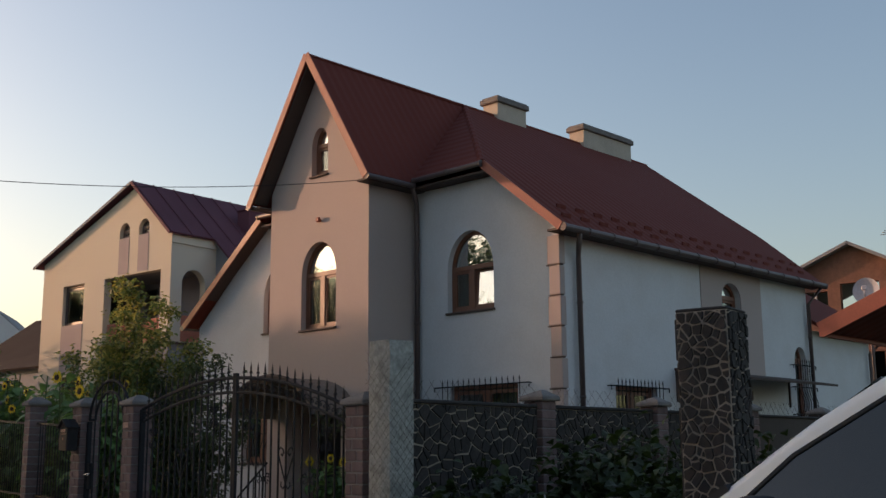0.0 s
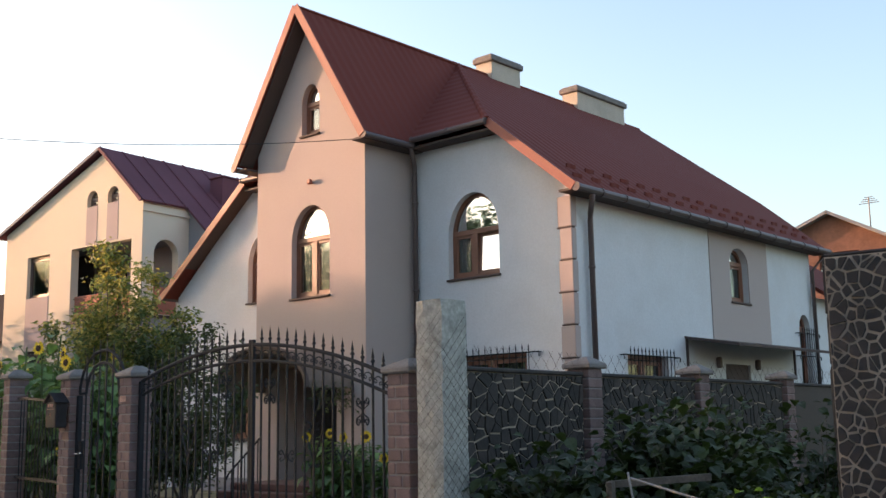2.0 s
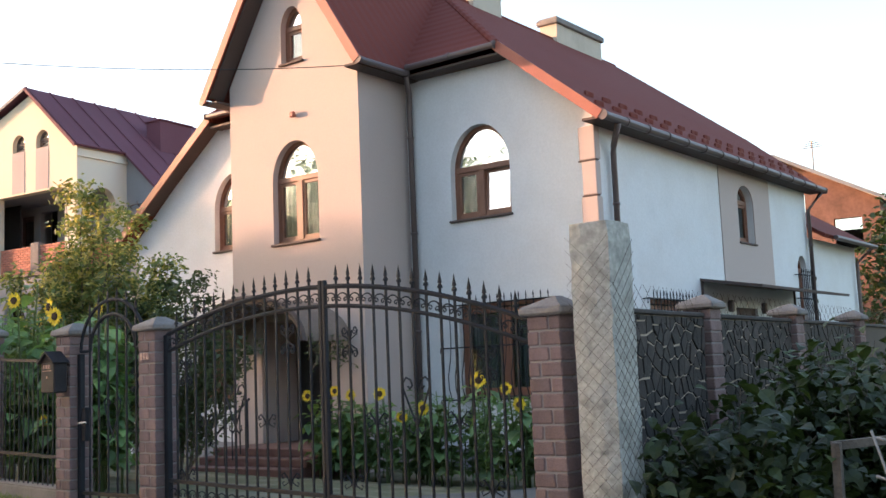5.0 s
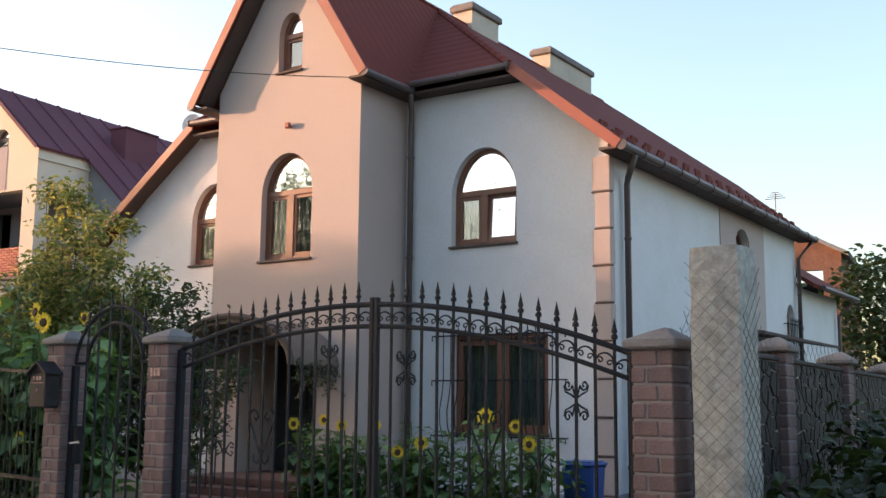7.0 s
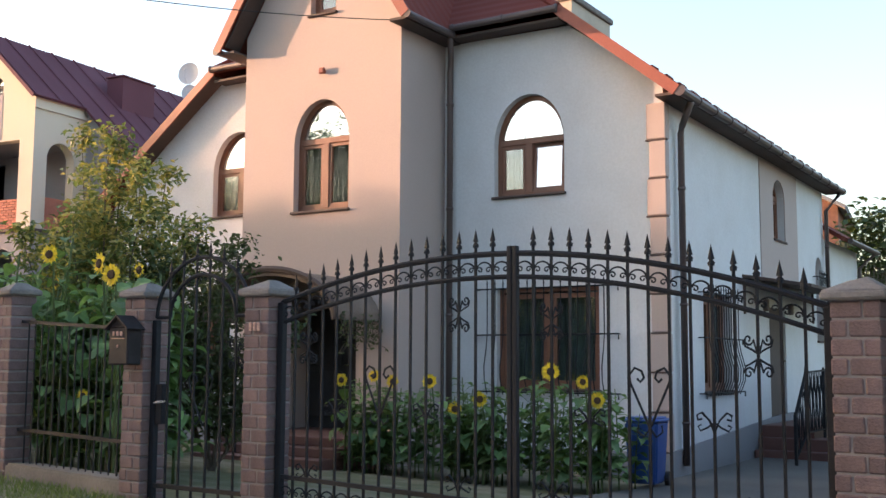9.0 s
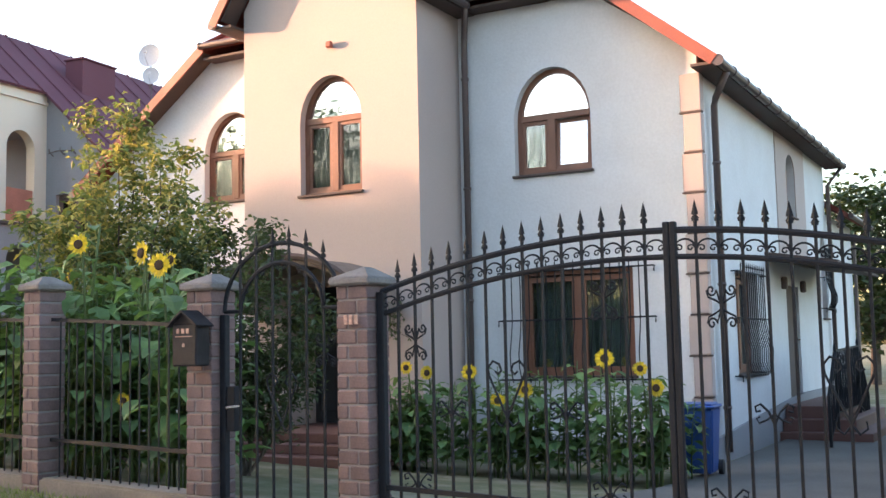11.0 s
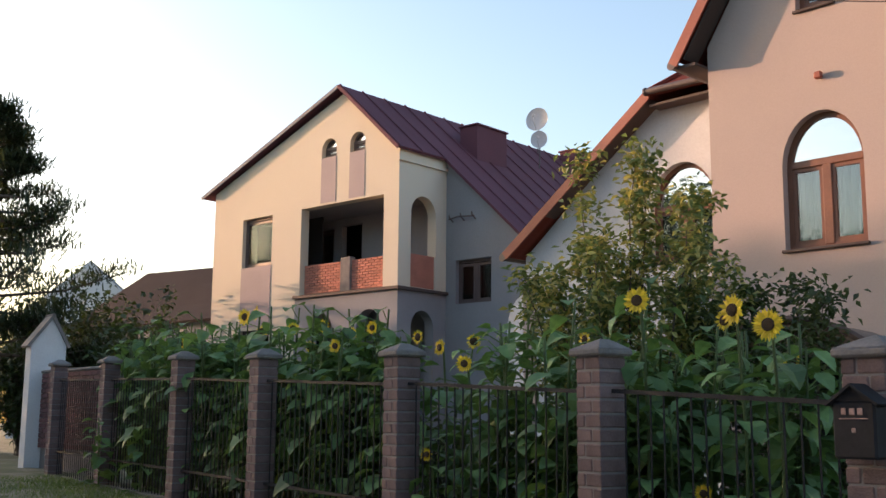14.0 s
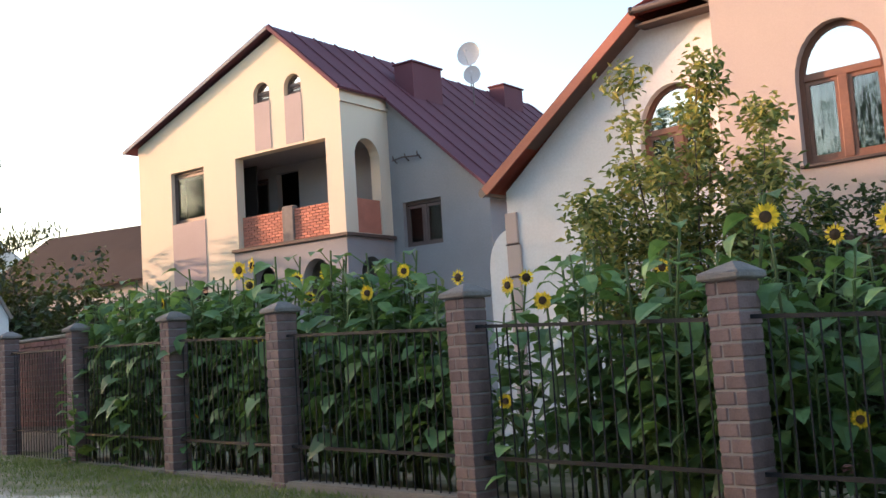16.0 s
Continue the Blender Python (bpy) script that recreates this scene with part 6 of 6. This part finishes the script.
pine(-42.3, 12.9, 10.6, 3.9, 50)
big_tree(-14.3, 42.0, 6.6, 2.6, 52, "dark leafy tree behind the houses", n=420)
big_tree(-9.5, 44.0, 7.0, 3.4, 53, "dark leafy tree behind the houses", n=420)
# an unseen tree row added up the lane to shade the lower walls, and the row across it that shows in the panes
for i in range(12):
    y = -15 + 2.5 * i
    big_tree(-60 - 1.5 * (i % 2), y + (0.6 if i == 7 else 0), (10.6 if i == 7 else 7.4 if y < 6 else 4.2) + 0.9 * ((i * 7) % 4) / 3, 1.8 if i == 7 else 2.7, 60 + i, "unseen leafy tree added to shade the lower walls", n=230, leaf=0.55, per=12)
for i in range(12):
    big_tree(-69 + 7.0 * i, -17 - 1.5 * (i % 2), (12.6 if i < 5 else 9.4) + 0.9 * (((i - 5) * 5) % 3), 4.6, 75 + i, "leafy roadside tree across the lane", n=240, leaf=0.55, per=12)

# ---- loose things in the yard ----
def wheelie_bin():
    b = thing("rubbish_bin", "blue plastic wheeled rubbish bin with a closed lid", "bin")
    b.matrix_basis = pose(-12.86, 14.5, ground_z(-12.86, 14.5) + 0.04, 0, 0, 4) @ Matrix.Diagonal((0.92, 0.92, 0.95, 1))
    bm = bmesh.new()
    vs = box(bm, -0.24, 0.24, -0.26, 0.26, 0.04, 0.86)
    for v in vs[:4]:
        v.co.x *= 0.82
        v.co.y *= 0.78
    bmesh.ops.bevel(bm, geom=list(bm.edges), offset=0.025, segments=2, affect="EDGES")
    part("body", bm, BLUE, b)
    bm = bmesh.new()
    soft_box(bm, -0.265, 0.265, -0.29, 0.29, 0.86, 0.9, 0.015)
    soft_box(bm, -0.22, 0.22, -0.24, 0.24, 0.9, 0.925, 0.012)
    part("lid", bm, BLUE, b)
    bm = bmesh.new()
    tube(bm, [(-0.22, 0.31, 0.84), (0.22, 0.31, 0.84)], 0.016, 8)
    part("handle", bm, BLUE, b)
    for sx in (-1, 1):
        bm = bmesh.new()
        tube(bm, [(sx * 0.2, 0.24, 0.09), (sx * 0.26, 0.24, 0.09)], 0.095, 14)
        part("wheel", bm, BLACKP, b)


wheelie_bin()


def side_railing():
    """Wrought iron railing of the side steps: a level panel on the landing and a falling flight at each end."""
    g = thing("stair_railing", "black wrought iron railing on the red side steps", "railing")
    x = -12.0
    runs = (((18.55, -0.22, 0.42), (19.3, 0.15, 1.12)), ((19.3, 0.15, 1.12), (21.7, 0.15, 1.18)), ((21.7, 0.15, 1.18), (22.75, -0.2, 0.25)))
    for y, z0, z1 in ((18.55, -0.32, 0.46), (19.3, -0.12, 1.2), (20.5, -0.1, 1.16), (21.7, -0.1, 1.28), (22.75, -0.32, 0.3)):
        bm = bmesh.new()
        box(bm, x - 0.022, x + 0.022, y - 0.022, y + 0.022, z0, z1)
        tube(bm, [(x, y, z1 - 0.002), (x, y, z1 + 0.05)], 0.026, 6, r1=0.006)
        part("post", bm, IRON, g)
    for (ya, la, ua), (yb, lb, ub) in runs:
        bm = bmesh.new()
        beam(bm, (x, ya, ua), (x, yb, ub), 0.05, 0.028)
        part("handrail", bm, IRON, g)
        bm = bmesh.new()
        beam(bm, (x, ya, la), (x, yb, lb), 0.03, 0.02)
        part("bottom_rail", bm, IRON, g)
        n = max(2, round((yb - ya) / 0.12))
        for i in range(1, n):
            u = i / n
            y, lo, up = ya + (yb - ya) * u, la + (lb - la) * u, ua + (ub - ua) * u
            bm = bmesh.new()
            tube(bm, [(x, y, lo), (x, y, up)], 0.009, 5)
            part("bar", bm, IRON, g)
        bm = bmesh.new()
        m = max(2, round((yb - ya) / 0.24))
        for i in range(m):
            for da, db in ((0.0, 1.0), (1.0, 0.0)):
                u, v = (i + da) / m, (i + db) / m
                pts = []
                for k in range(5):
                    w = k / 4
                    q = u + (v - u) * w
                    lo, up = la + (lb - la) * q, ua + (ub - ua) * q
                    pts.append((x + 0.012, ya + (yb - ya) * (q + 0.02 * math.sin(math.pi * 2 * w)), lo + (up - lo) * (0.06 + 0.86 * w)))
                tube(bm, pts, 0.008, 4)
        part("lattice", bm, IRON, g)


side_railing()


def wood_frame():
    g = thing("wooden_frame", "old wooden frame with nailed grey sticks on the rough plot", "wooden frame")
    z = ground_z(-6.6, 8)
    shift = Vector((-0.42, -0.28, 0))
    bm = bmesh.new()
    beam(bm, Vector((-6.75, 8.1, z - 0.05)) + shift, Vector((-6.72, 8.05, 0.72)) + shift, 0.05, 0.05, (0, 1, 0))
    beam(bm, Vector((-6.75, 8.07, 0.7)) + shift, Vector((-6.2, 8.6, 0.74)) + shift, 0.05, 0.05)
    part("rail", bm, BARK, g)
    for a, b in (((-6.45, 7.9, 0.76), (-5.55, 7.7, 0.58)), ((-6.45, 7.85, 0.55), (-5.4, 7.75, 0.24)), ((-6.47, 7.9, 0.8), (-6.2, 7.7, 0.05)), ((-5.75, 7.8, 0.6), (-5.8, 7.7, 0.0))):
        bm = bmesh.new()
        tube(bm, [Vector(a) + shift, Vector(b) + shift], 0.009, 5)
        part("stick", bm, STICK, g)


STICK = mat("weathered_grey_stick", (0.22, 0.21, 0.2), 0.95, vary=0.2, size=0.1)
wood_frame()


# chain-link mesh between the concrete post and the stone pillar line, and above the stone wall
def chain_link(p0, p1, z0, z1, label, step=0.09):
    g = thing("wire_fence", label, "wire fence")
    p0, p1 = Vector(p0), Vector(p1)
    L = (p1 - p0).length
    d = (p1 - p0) / L
    bm = bmesh.new()
    h = z1 - z0
    k = -h
    while k < L:
        for s in (1, -1):
            a0, a1 = max(k, 0), min(k + h, L)
            if a1 > a0:
                za, zb = (z0 + a0 - k, z0 + a1 - k) if s > 0 else (z1 - (a0 - k), z1 - (a1 - k))
                wob = 0.02 * math.sin(k * 5)
                tube(bm, [p0 + d * a0 + Vector((0, wob, za)), p0 + d * a1 + Vector((0, -wob, zb))], 0.0018, 3)
        k += step
    part("mesh", bm, RUST, g)


for y0, y1 in ((7.9, 10.1), (10.4, 12.7), (12.95, 15.3), (15.55, 17.9), (18.1, 20.5)):
    chain_link((stone_wall_x(y0), y0, 0), (stone_wall_x(y1), y1, 0), 1.58, 1.86, "loose rusty chain-link mesh above the stone wall", 0.17)


# ---- parked car ----
def car():
    c = thing("car", "white compact car parked at the lane side", "car")
    X, Y, Z = -4.8, 4.72, -0.02
    # half profile in x, z; the body tapers in above the waist
    prof = [(0.0, 0.32), (0.0, 0.45), (0.07, 0.56), (0.24, 0.68), (0.5, 0.79), (0.8, 0.88), (1.04, 0.93), (1.24, 1.08), (1.5, 1.27), (1.8, 1.45), (2.15, 1.55), (2.6, 1.6), (3.1, 1.6), (3.5, 1.54), (3.85, 1.36), (4.05, 1.05), (4.12, 0.7), (4.1, 0.32)]
    W = 1.66

    def y_at(z, side):
        tuck = 0.0 if z < 0.88 else (z - 0.88) * 0.36
        return Y + tuck + 0.05 if side == 0 else Y + W - tuck - 0.05
    bm = bmesh.new()
    rows = []
    for x, z in prof:
        y0, y1 = y_at(z, 0), y_at(z, 1)
        bulge = 0.04 if z > 0.75 else 0.0
        nose = 0.14 * max(0, 1 - x / 0.6) ** 2
        rows.append([bm.verts.new((X + x + (0.12 * max(0, 1 - x / 0.7) * (1 - abs(2 * t - 1))) * -1 + 0.12 * max(0, 1 - x / 0.7), y0 + nose + (y1 - y0 - 2 * nose) * t, Z + z + bulge * (1 - (2 * t - 1) ** 2) - (0.05 if t in (0, 1) and z > 0.75 else 0))) for t in (0, 0.06, 0.25, 0.5, 0.75, 0.94, 1)])
    for a, b in zip(rows, rows[1:]):
        for i in range(6):
            bm.faces.new((a[i], a[i + 1], b[i + 1], b[i]))
    low = [[bm.verts.new((r[i].co.x, Y + (0.04 if i == 0 else W - 0.04), Z + 0.28)) for i in (0, -1)] for r in rows]
    for s in (0, 1):
        for k in range(len(rows) - 1):
            q = (rows[k][0 if s == 0 else 6], rows[k + 1][0 if s == 0 else 6], low[k + 1][s], low[k][s])
            try:
                bm.faces.new(q)
            except ValueError:
                pass
    bm.faces.new([r[0] for r in low] + [r[1] for r in reversed(low)])
    bmesh.ops.recalc_face_normals(bm, faces=list(bm.faces))
    body = part("body", bm, CARPAINT, c, smooth=True)
    # windscreen and side windows lie on the body
    bm = bmesh.new()
    for (xa, za), (xb, zb) in (((1.08, 0.93), (1.76, 1.4)),):
        ya0, ya1, yb0, yb1 = y_at(za, 0) + 0.09, y_at(za, 1) - 0.09, y_at(zb, 0) + 0.09, y_at(zb, 1) - 0.09
        slab(bm, [(X + xa, ya0, Z + za + 0.045), (X + xa, ya1, Z + za + 0.045), (X + xb, yb1, Z + zb + 0.05), (X + xb, yb0, Z + zb + 0.05)], 0.02)
    part("windscreen", bm, CARGLASS, c)
    for side in (0, 1):
        for pts in ([(1.2, 0.9), (2.5, 0.9), (2.5, 1.5), (2.18, 1.46), (1.82, 1.36), (1.46, 1.14)], [(2.58, 0.9), (3.45, 0.9), (3.6, 1.05), (3.5, 1.36), (3.1, 1.44), (2.58, 1.44)]):
            bm = bmesh.new()
            s = -0.012 if side == 0 else 0.012
            v = [bm.verts.new((X + x, y_at(z, side) + s, Z + z)) for x, z in pts]
            w = [bm.verts.new((X + x, y_at(z, side) - 2 * s, Z + z)) for x, z in pts]
            bm.faces.new(v)
            bm.faces.new(w[::-1])
            for i in range(len(pts)):
                k = (i + 1) % len(pts)
                bm.faces.new((v[i], w[i], w[k], v[k]))
            part("side_window", bm, CARGLASS, c)
            bm = bmesh.new()
            tube(bm, [(X + x, y_at(z, side) + s, Z + z) for x, z in pts + pts[:1]], 0.012, 5)
            part("window_seal", bm, BLACKP, c)
        for x in (0.78, 3.35):
            bm = bmesh.new()
            y = Y + 0.0 if side == 0 else Y + W - 0.2
            tube(bm, [(X + x, y, Z + 0.29), (X + x, y + 0.2, Z + 0.29)], 0.3, 22)
            wh = part("wheel", bm, BLACKP, c)
            bm = bmesh.new()
            yy = y - 0.012 if side == 0 else y + 0.2
            tube(bm, [(X + x, yy, Z + 0.29), (X + x, yy + 0.012, Z + 0.29)], 0.19, 16)
            part("rim", bm, CHROME, wh)
        bm = bmesh.new()
        y = Y - 0.12 if side == 0 else Y + W + 0.0
        bmesh.ops.create_uvsphere(bm, u_segments=20, v_segments=12, radius=1.0)
        for v in bm.verts:
            v.co = Vector([math.copysign(abs(q) ** 0.62, q) for q in v.co])
            v.co = Vector((X + 1.375 + 0.085 * v.co.x, y + 0.085 + 0.095 * v.co.y, Z + 0.905 + 0.08 * v.co.z))
        part("mirror", bm, BLACKP, c, smooth=True)
        bm = bmesh.new()
        y = Y + 0.2 if side == 0 else Y + W - 0.5
        soft_box(bm, X - 0.0, X + 0.3, y, y + 0.3, Z + 0.52, Z + 0.66, 0.04)
        part("headlight", bm, GLASSTOP, c)
    bm = bmesh.new()
    slab(bm, [(X + 0.98, Y + 0.13, Z + 0.915), (X + 0.98, Y + W - 0.13, Z + 0.915), (X + 1.14, Y + W - 0.13, Z + 1.02), (X + 1.14, Y + 0.13, Z + 1.02)], 0.03)
    part("cowl", bm, BLACKP, c)
    bm = bmesh.new()
    tube(bm, [(X + 1.08, Y + 0.2, Z + 1.0), (X + 1.2, Y + 0.95, Z + 1.12)], 0.012, 5)
    part("wiper", bm, BLACKP, c)


car()

# ---- right-hand neighbours and far houses ----
cp = thing("carport", "red tiled carport roof with a white wall beyond the wire fence", "carport")
bm = bmesh.new()
slab(bm, [(-7.25, 13.7, 2.68), (-7.25, 17.5, 2.68), (-2.5, 17.5, 4.6), (-2.5, 13.7, 4.6)], 0.1)
part("roof", bm, ROOF, cp)
bm = bmesh.new()
beam(bm, (-7.27, 13.68, 2.62), (-2.5, 13.68, 4.54), 0.04, 0.2)
beam(bm, (-7.27, 13.68, 2.62), (-7.27, 17.5, 2.62), 0.04, 0.16)
part("fascia", bm, RED, cp)
bm = bmesh.new()
for y in (14.9, 17.1):
    bm = bmesh.new()
    beam(bm, (-5.2, y, -0.3), (-5.2, y, 3.3), 0.1, 0.1, (0, 1, 0))
    part("post", bm, SOFFIT, cp)
bm = bmesh.new()
box(bm, -5.8, -2.6, 16.9, 17.1, -0.3, 3.3)
part("wall", bm, PLASTER, cp)

rb = thing("red_brick_house", "unfinished orange brick house with open windows and a grey roof", "house")
M = Matrix.Translation((-24.2, 50.0, 0)) @ Matrix.Rotation(radians(8), 4, "Z")
bm = bmesh.new()
wall(bm, M, [(-2.2, -0.3), (6.2, -0.3), (6.2, 8.4), (1.8, 10.7), (-2.2, 9.0)], [rect(-0.6, 0.6, 7.3, 8.6), rect(1.2, 3.0, 7.3, 8.9), rect(4.2, 5.4, 6.0, 7.6), rect(1.2, 3.0, 4.0, 5.6)], 0.35)
box(bm, -2.2, -1.85, 0.36, 9, -0.3, 8.9, M)
box(bm, 5.85, 6.2, 0.36, 9, -0.3, 8.4, M)
DULLBRICK = mat("dull_red_brick", (0.2, 0.095, 0.065), 0.9, vary=0.2, size=0.8, grain=8)
part("wall", bm, DULLBRICK, rb)
bm = bmesh.new()
slab(bm, [M @ Vector(p) for p in ((-2.6, -0.5, 8.95), (1.8, -0.5, 10.85), (1.8, 9.4, 10.85), (-2.6, 9.4, 8.95))], 0.14)
slab(bm, [M @ Vector(p) for p in ((6.6, -0.5, 8.3), (1.8, -0.5, 10.85), (1.8, 9.4, 10.85), (6.6, 9.4, 8.3))], 0.14)
part("roof", bm, GREYPL, rb)
# dark sheet painted in as the shade behind the open windows
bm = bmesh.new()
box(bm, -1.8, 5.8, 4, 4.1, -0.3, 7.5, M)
part("dark_backing", bm, INNERDARK, rb)
for x0, x1 in ((-0.6, 0.6), (1.2, 3.0)):
    bm = bmesh.new()
    box(bm, (x0 + x1) / 2 - 0.04, (x0 + x1) / 2 + 0.04, 0.1, 0.2, 7.3, 8.6, M)
    box(bm, x0, x1, 0.1, 0.2, 7.28, 7.36, M)
    part("window_frame", bm, PLASTER, rb)
bm = bmesh.new()
q = M @ Vector((3.0, 3, 10.3))
tube(bm, [q, q + Vector((0, 0, 1.6))], 0.03, 5)
for k in range(4):
    beam(bm, q + Vector((-0.5 + 0.1 * k, 0, 1.3 + 0.1 * k)), q + Vector((0.5 - 0.1 * k, 0, 1.3 + 0.1 * k)), 0.03, 0.03)
part("aerial", bm, DARKTRIM, rb)
mast_dish = sat_dish("satellite_dish", (-8.1, 17.2, 3.56), 0.2, (0.25, -0.95, 0.15), "pale satellite dish on a tall mast")
bm = bmesh.new()
tube(bm, [(-8.1, 17.25, -0.4), (-8.1, 17.25, 3.5)], 0.025, 6)
part("pole", bm, DARKTRIM, mast_dish)

sh = thing("shed", "long low shed with a dull brown roof beyond the gardens", "shed")
M = Matrix.Translation((-58, 30, 0)) @ Matrix.Rotation(radians(6), 4, "Z")
bm = bmesh.new()
box(bm, -13, 8, 0, 7, -0.3, 6.6, M)
part("wall", bm, GREYPL, sh)
bm = bmesh.new()
slab(bm, [M @ Vector(p) for p in ((-13.5, -0.6, 6.3), (8.5, -0.6, 6.3), (8.5, 3.5, 9.3), (-11.2, 3.5, 9.9))], 0.15)
slab(bm, [M @ Vector(p) for p in ((-13.5, 7.6, 6.3), (8.5, 7.6, 6.3), (8.5, 3.5, 9.3), (-11.2, 3.5, 9.9))], 0.15)
SHEDROOF = mat("dull_brown_sheet", (0.03, 0.023, 0.025), 0.9, spec=0.1, vary=0.12)
part("roof", bm, SHEDROOF, sh)
# low brick garden wall of the next plot
gw = thing("garden_wall", "low purple-red brick garden wall with a pale coping", "brick wall")
M = pose(-38.0, 11.2, -0.1, 0, 0, ALONG)
bm = bmesh.new()
box(bm, 4.2, 7.8, 0.02, 0.2, 0, 2.4, M)
part("core", bm, MORTAR, gw)
PURPLEBRICK = mat("purple_red_brick", (0.13, 0.062, 0.062), 0.9, vary=0.2, size=0.3, object_random=0.25)
brick_run("brick", M @ pose(4.2, -0.04, 0.9), 0, 3.6, 0, 1.45, 0.26, 0.1, 0.06, PURPLEBRICK, gw)
bm = bmesh.new()
soft_box(bm, 4.15, 7.85, -0.06, 0.26, 2.4, 2.46, 0.015, M)
part("coping", bm, CAP, gw)

# white gate pier at the end of the iron fence, with a small pitched cap
gp = thing("gate_pier", "white plastered gate pier with a small pitched tile cap", "gate pier")
M = pose(-33.9, 10.75, 0.62, 0, 0, ALONG_FENCE)
bm = bmesh.new()
wall(bm, M @ pose(0.22, 0, 0, 0, 0, 90), [(0, -0.6), (0.7, -0.6), (0.7, 2.35), (0.4, 2.85), (0, 2.35)], [], 0.44)
part("shaft", bm, PLASTER, gp)
bm = bmesh.new()
slab(bm, [M @ Vector(p) for p in ((-0.28, -0.1, 2.24), (0.28, -0.1, 2.24), (0.28, 0.4, 2.93), (-0.28, 0.4, 2.93))], 0.06)
slab(bm, [M @ Vector(p) for p in ((-0.28, 0.78, 2.24), (0.28, 0.78, 2.24), (0.28, 0.4, 2.93), (-0.28, 0.4, 2.93))], 0.06)
part("cap", bm, CAP, gp)
# the pale gable of a far house
fh = thing("far_house", "far pale house with a steep white gable", "house")
M = pose(-85, 36, -0.3, 0, 0, 55)
bm = bmesh.new()
wall(bm, M, [(-5, 0), (5, 0), (5, 8.5), (0, 12.9), (-5, 8.5)], [], 0.3)
box(bm, -5, -4.7, 0.302, 9, 0, 8.5, M)
box(bm, 4.7, 5, 0.302, 9, 0, 8.5, M)
part("wall", bm, PLASTER, fh)
bm = bmesh.new()
slab(bm, [M @ Vector(p) for p in ((-5.4, 0.05, 8.25), (0, 0.05, 13.0), (0, 9.4, 13.0), (-5.4, 9.4, 8.25))], 0.12)
slab(bm, [M @ Vector(p) for p in ((5.4, 0.05, 8.25), (0, 0.05, 13.0), (0, 9.4, 13.0), (5.4, 9.4, 8.25))], 0.12)
part("roof", bm, GREYPL, fh)

# ---- overhead wires ----
def wire(name, a, b, sag, label, r=0.008, n=24):
    bm = bmesh.new()
    a, b = Vector(a), Vector(b)
    tube(bm, [a.lerp(b, i / n) - Vector((0, 0, 4 * sag * (i / n) * (1 - i / n))) for i in range(n + 1)], r, 4)
    return tagged(part(name, bm, BLACKP), label, "cable")


wire("cable", (-16.75, TOWER - 0.02, 6.5), (-23.0, -3.0, 7.0), 1.0, "thin dark overhead service cable fixed to the tower", r=0.007, n=40)
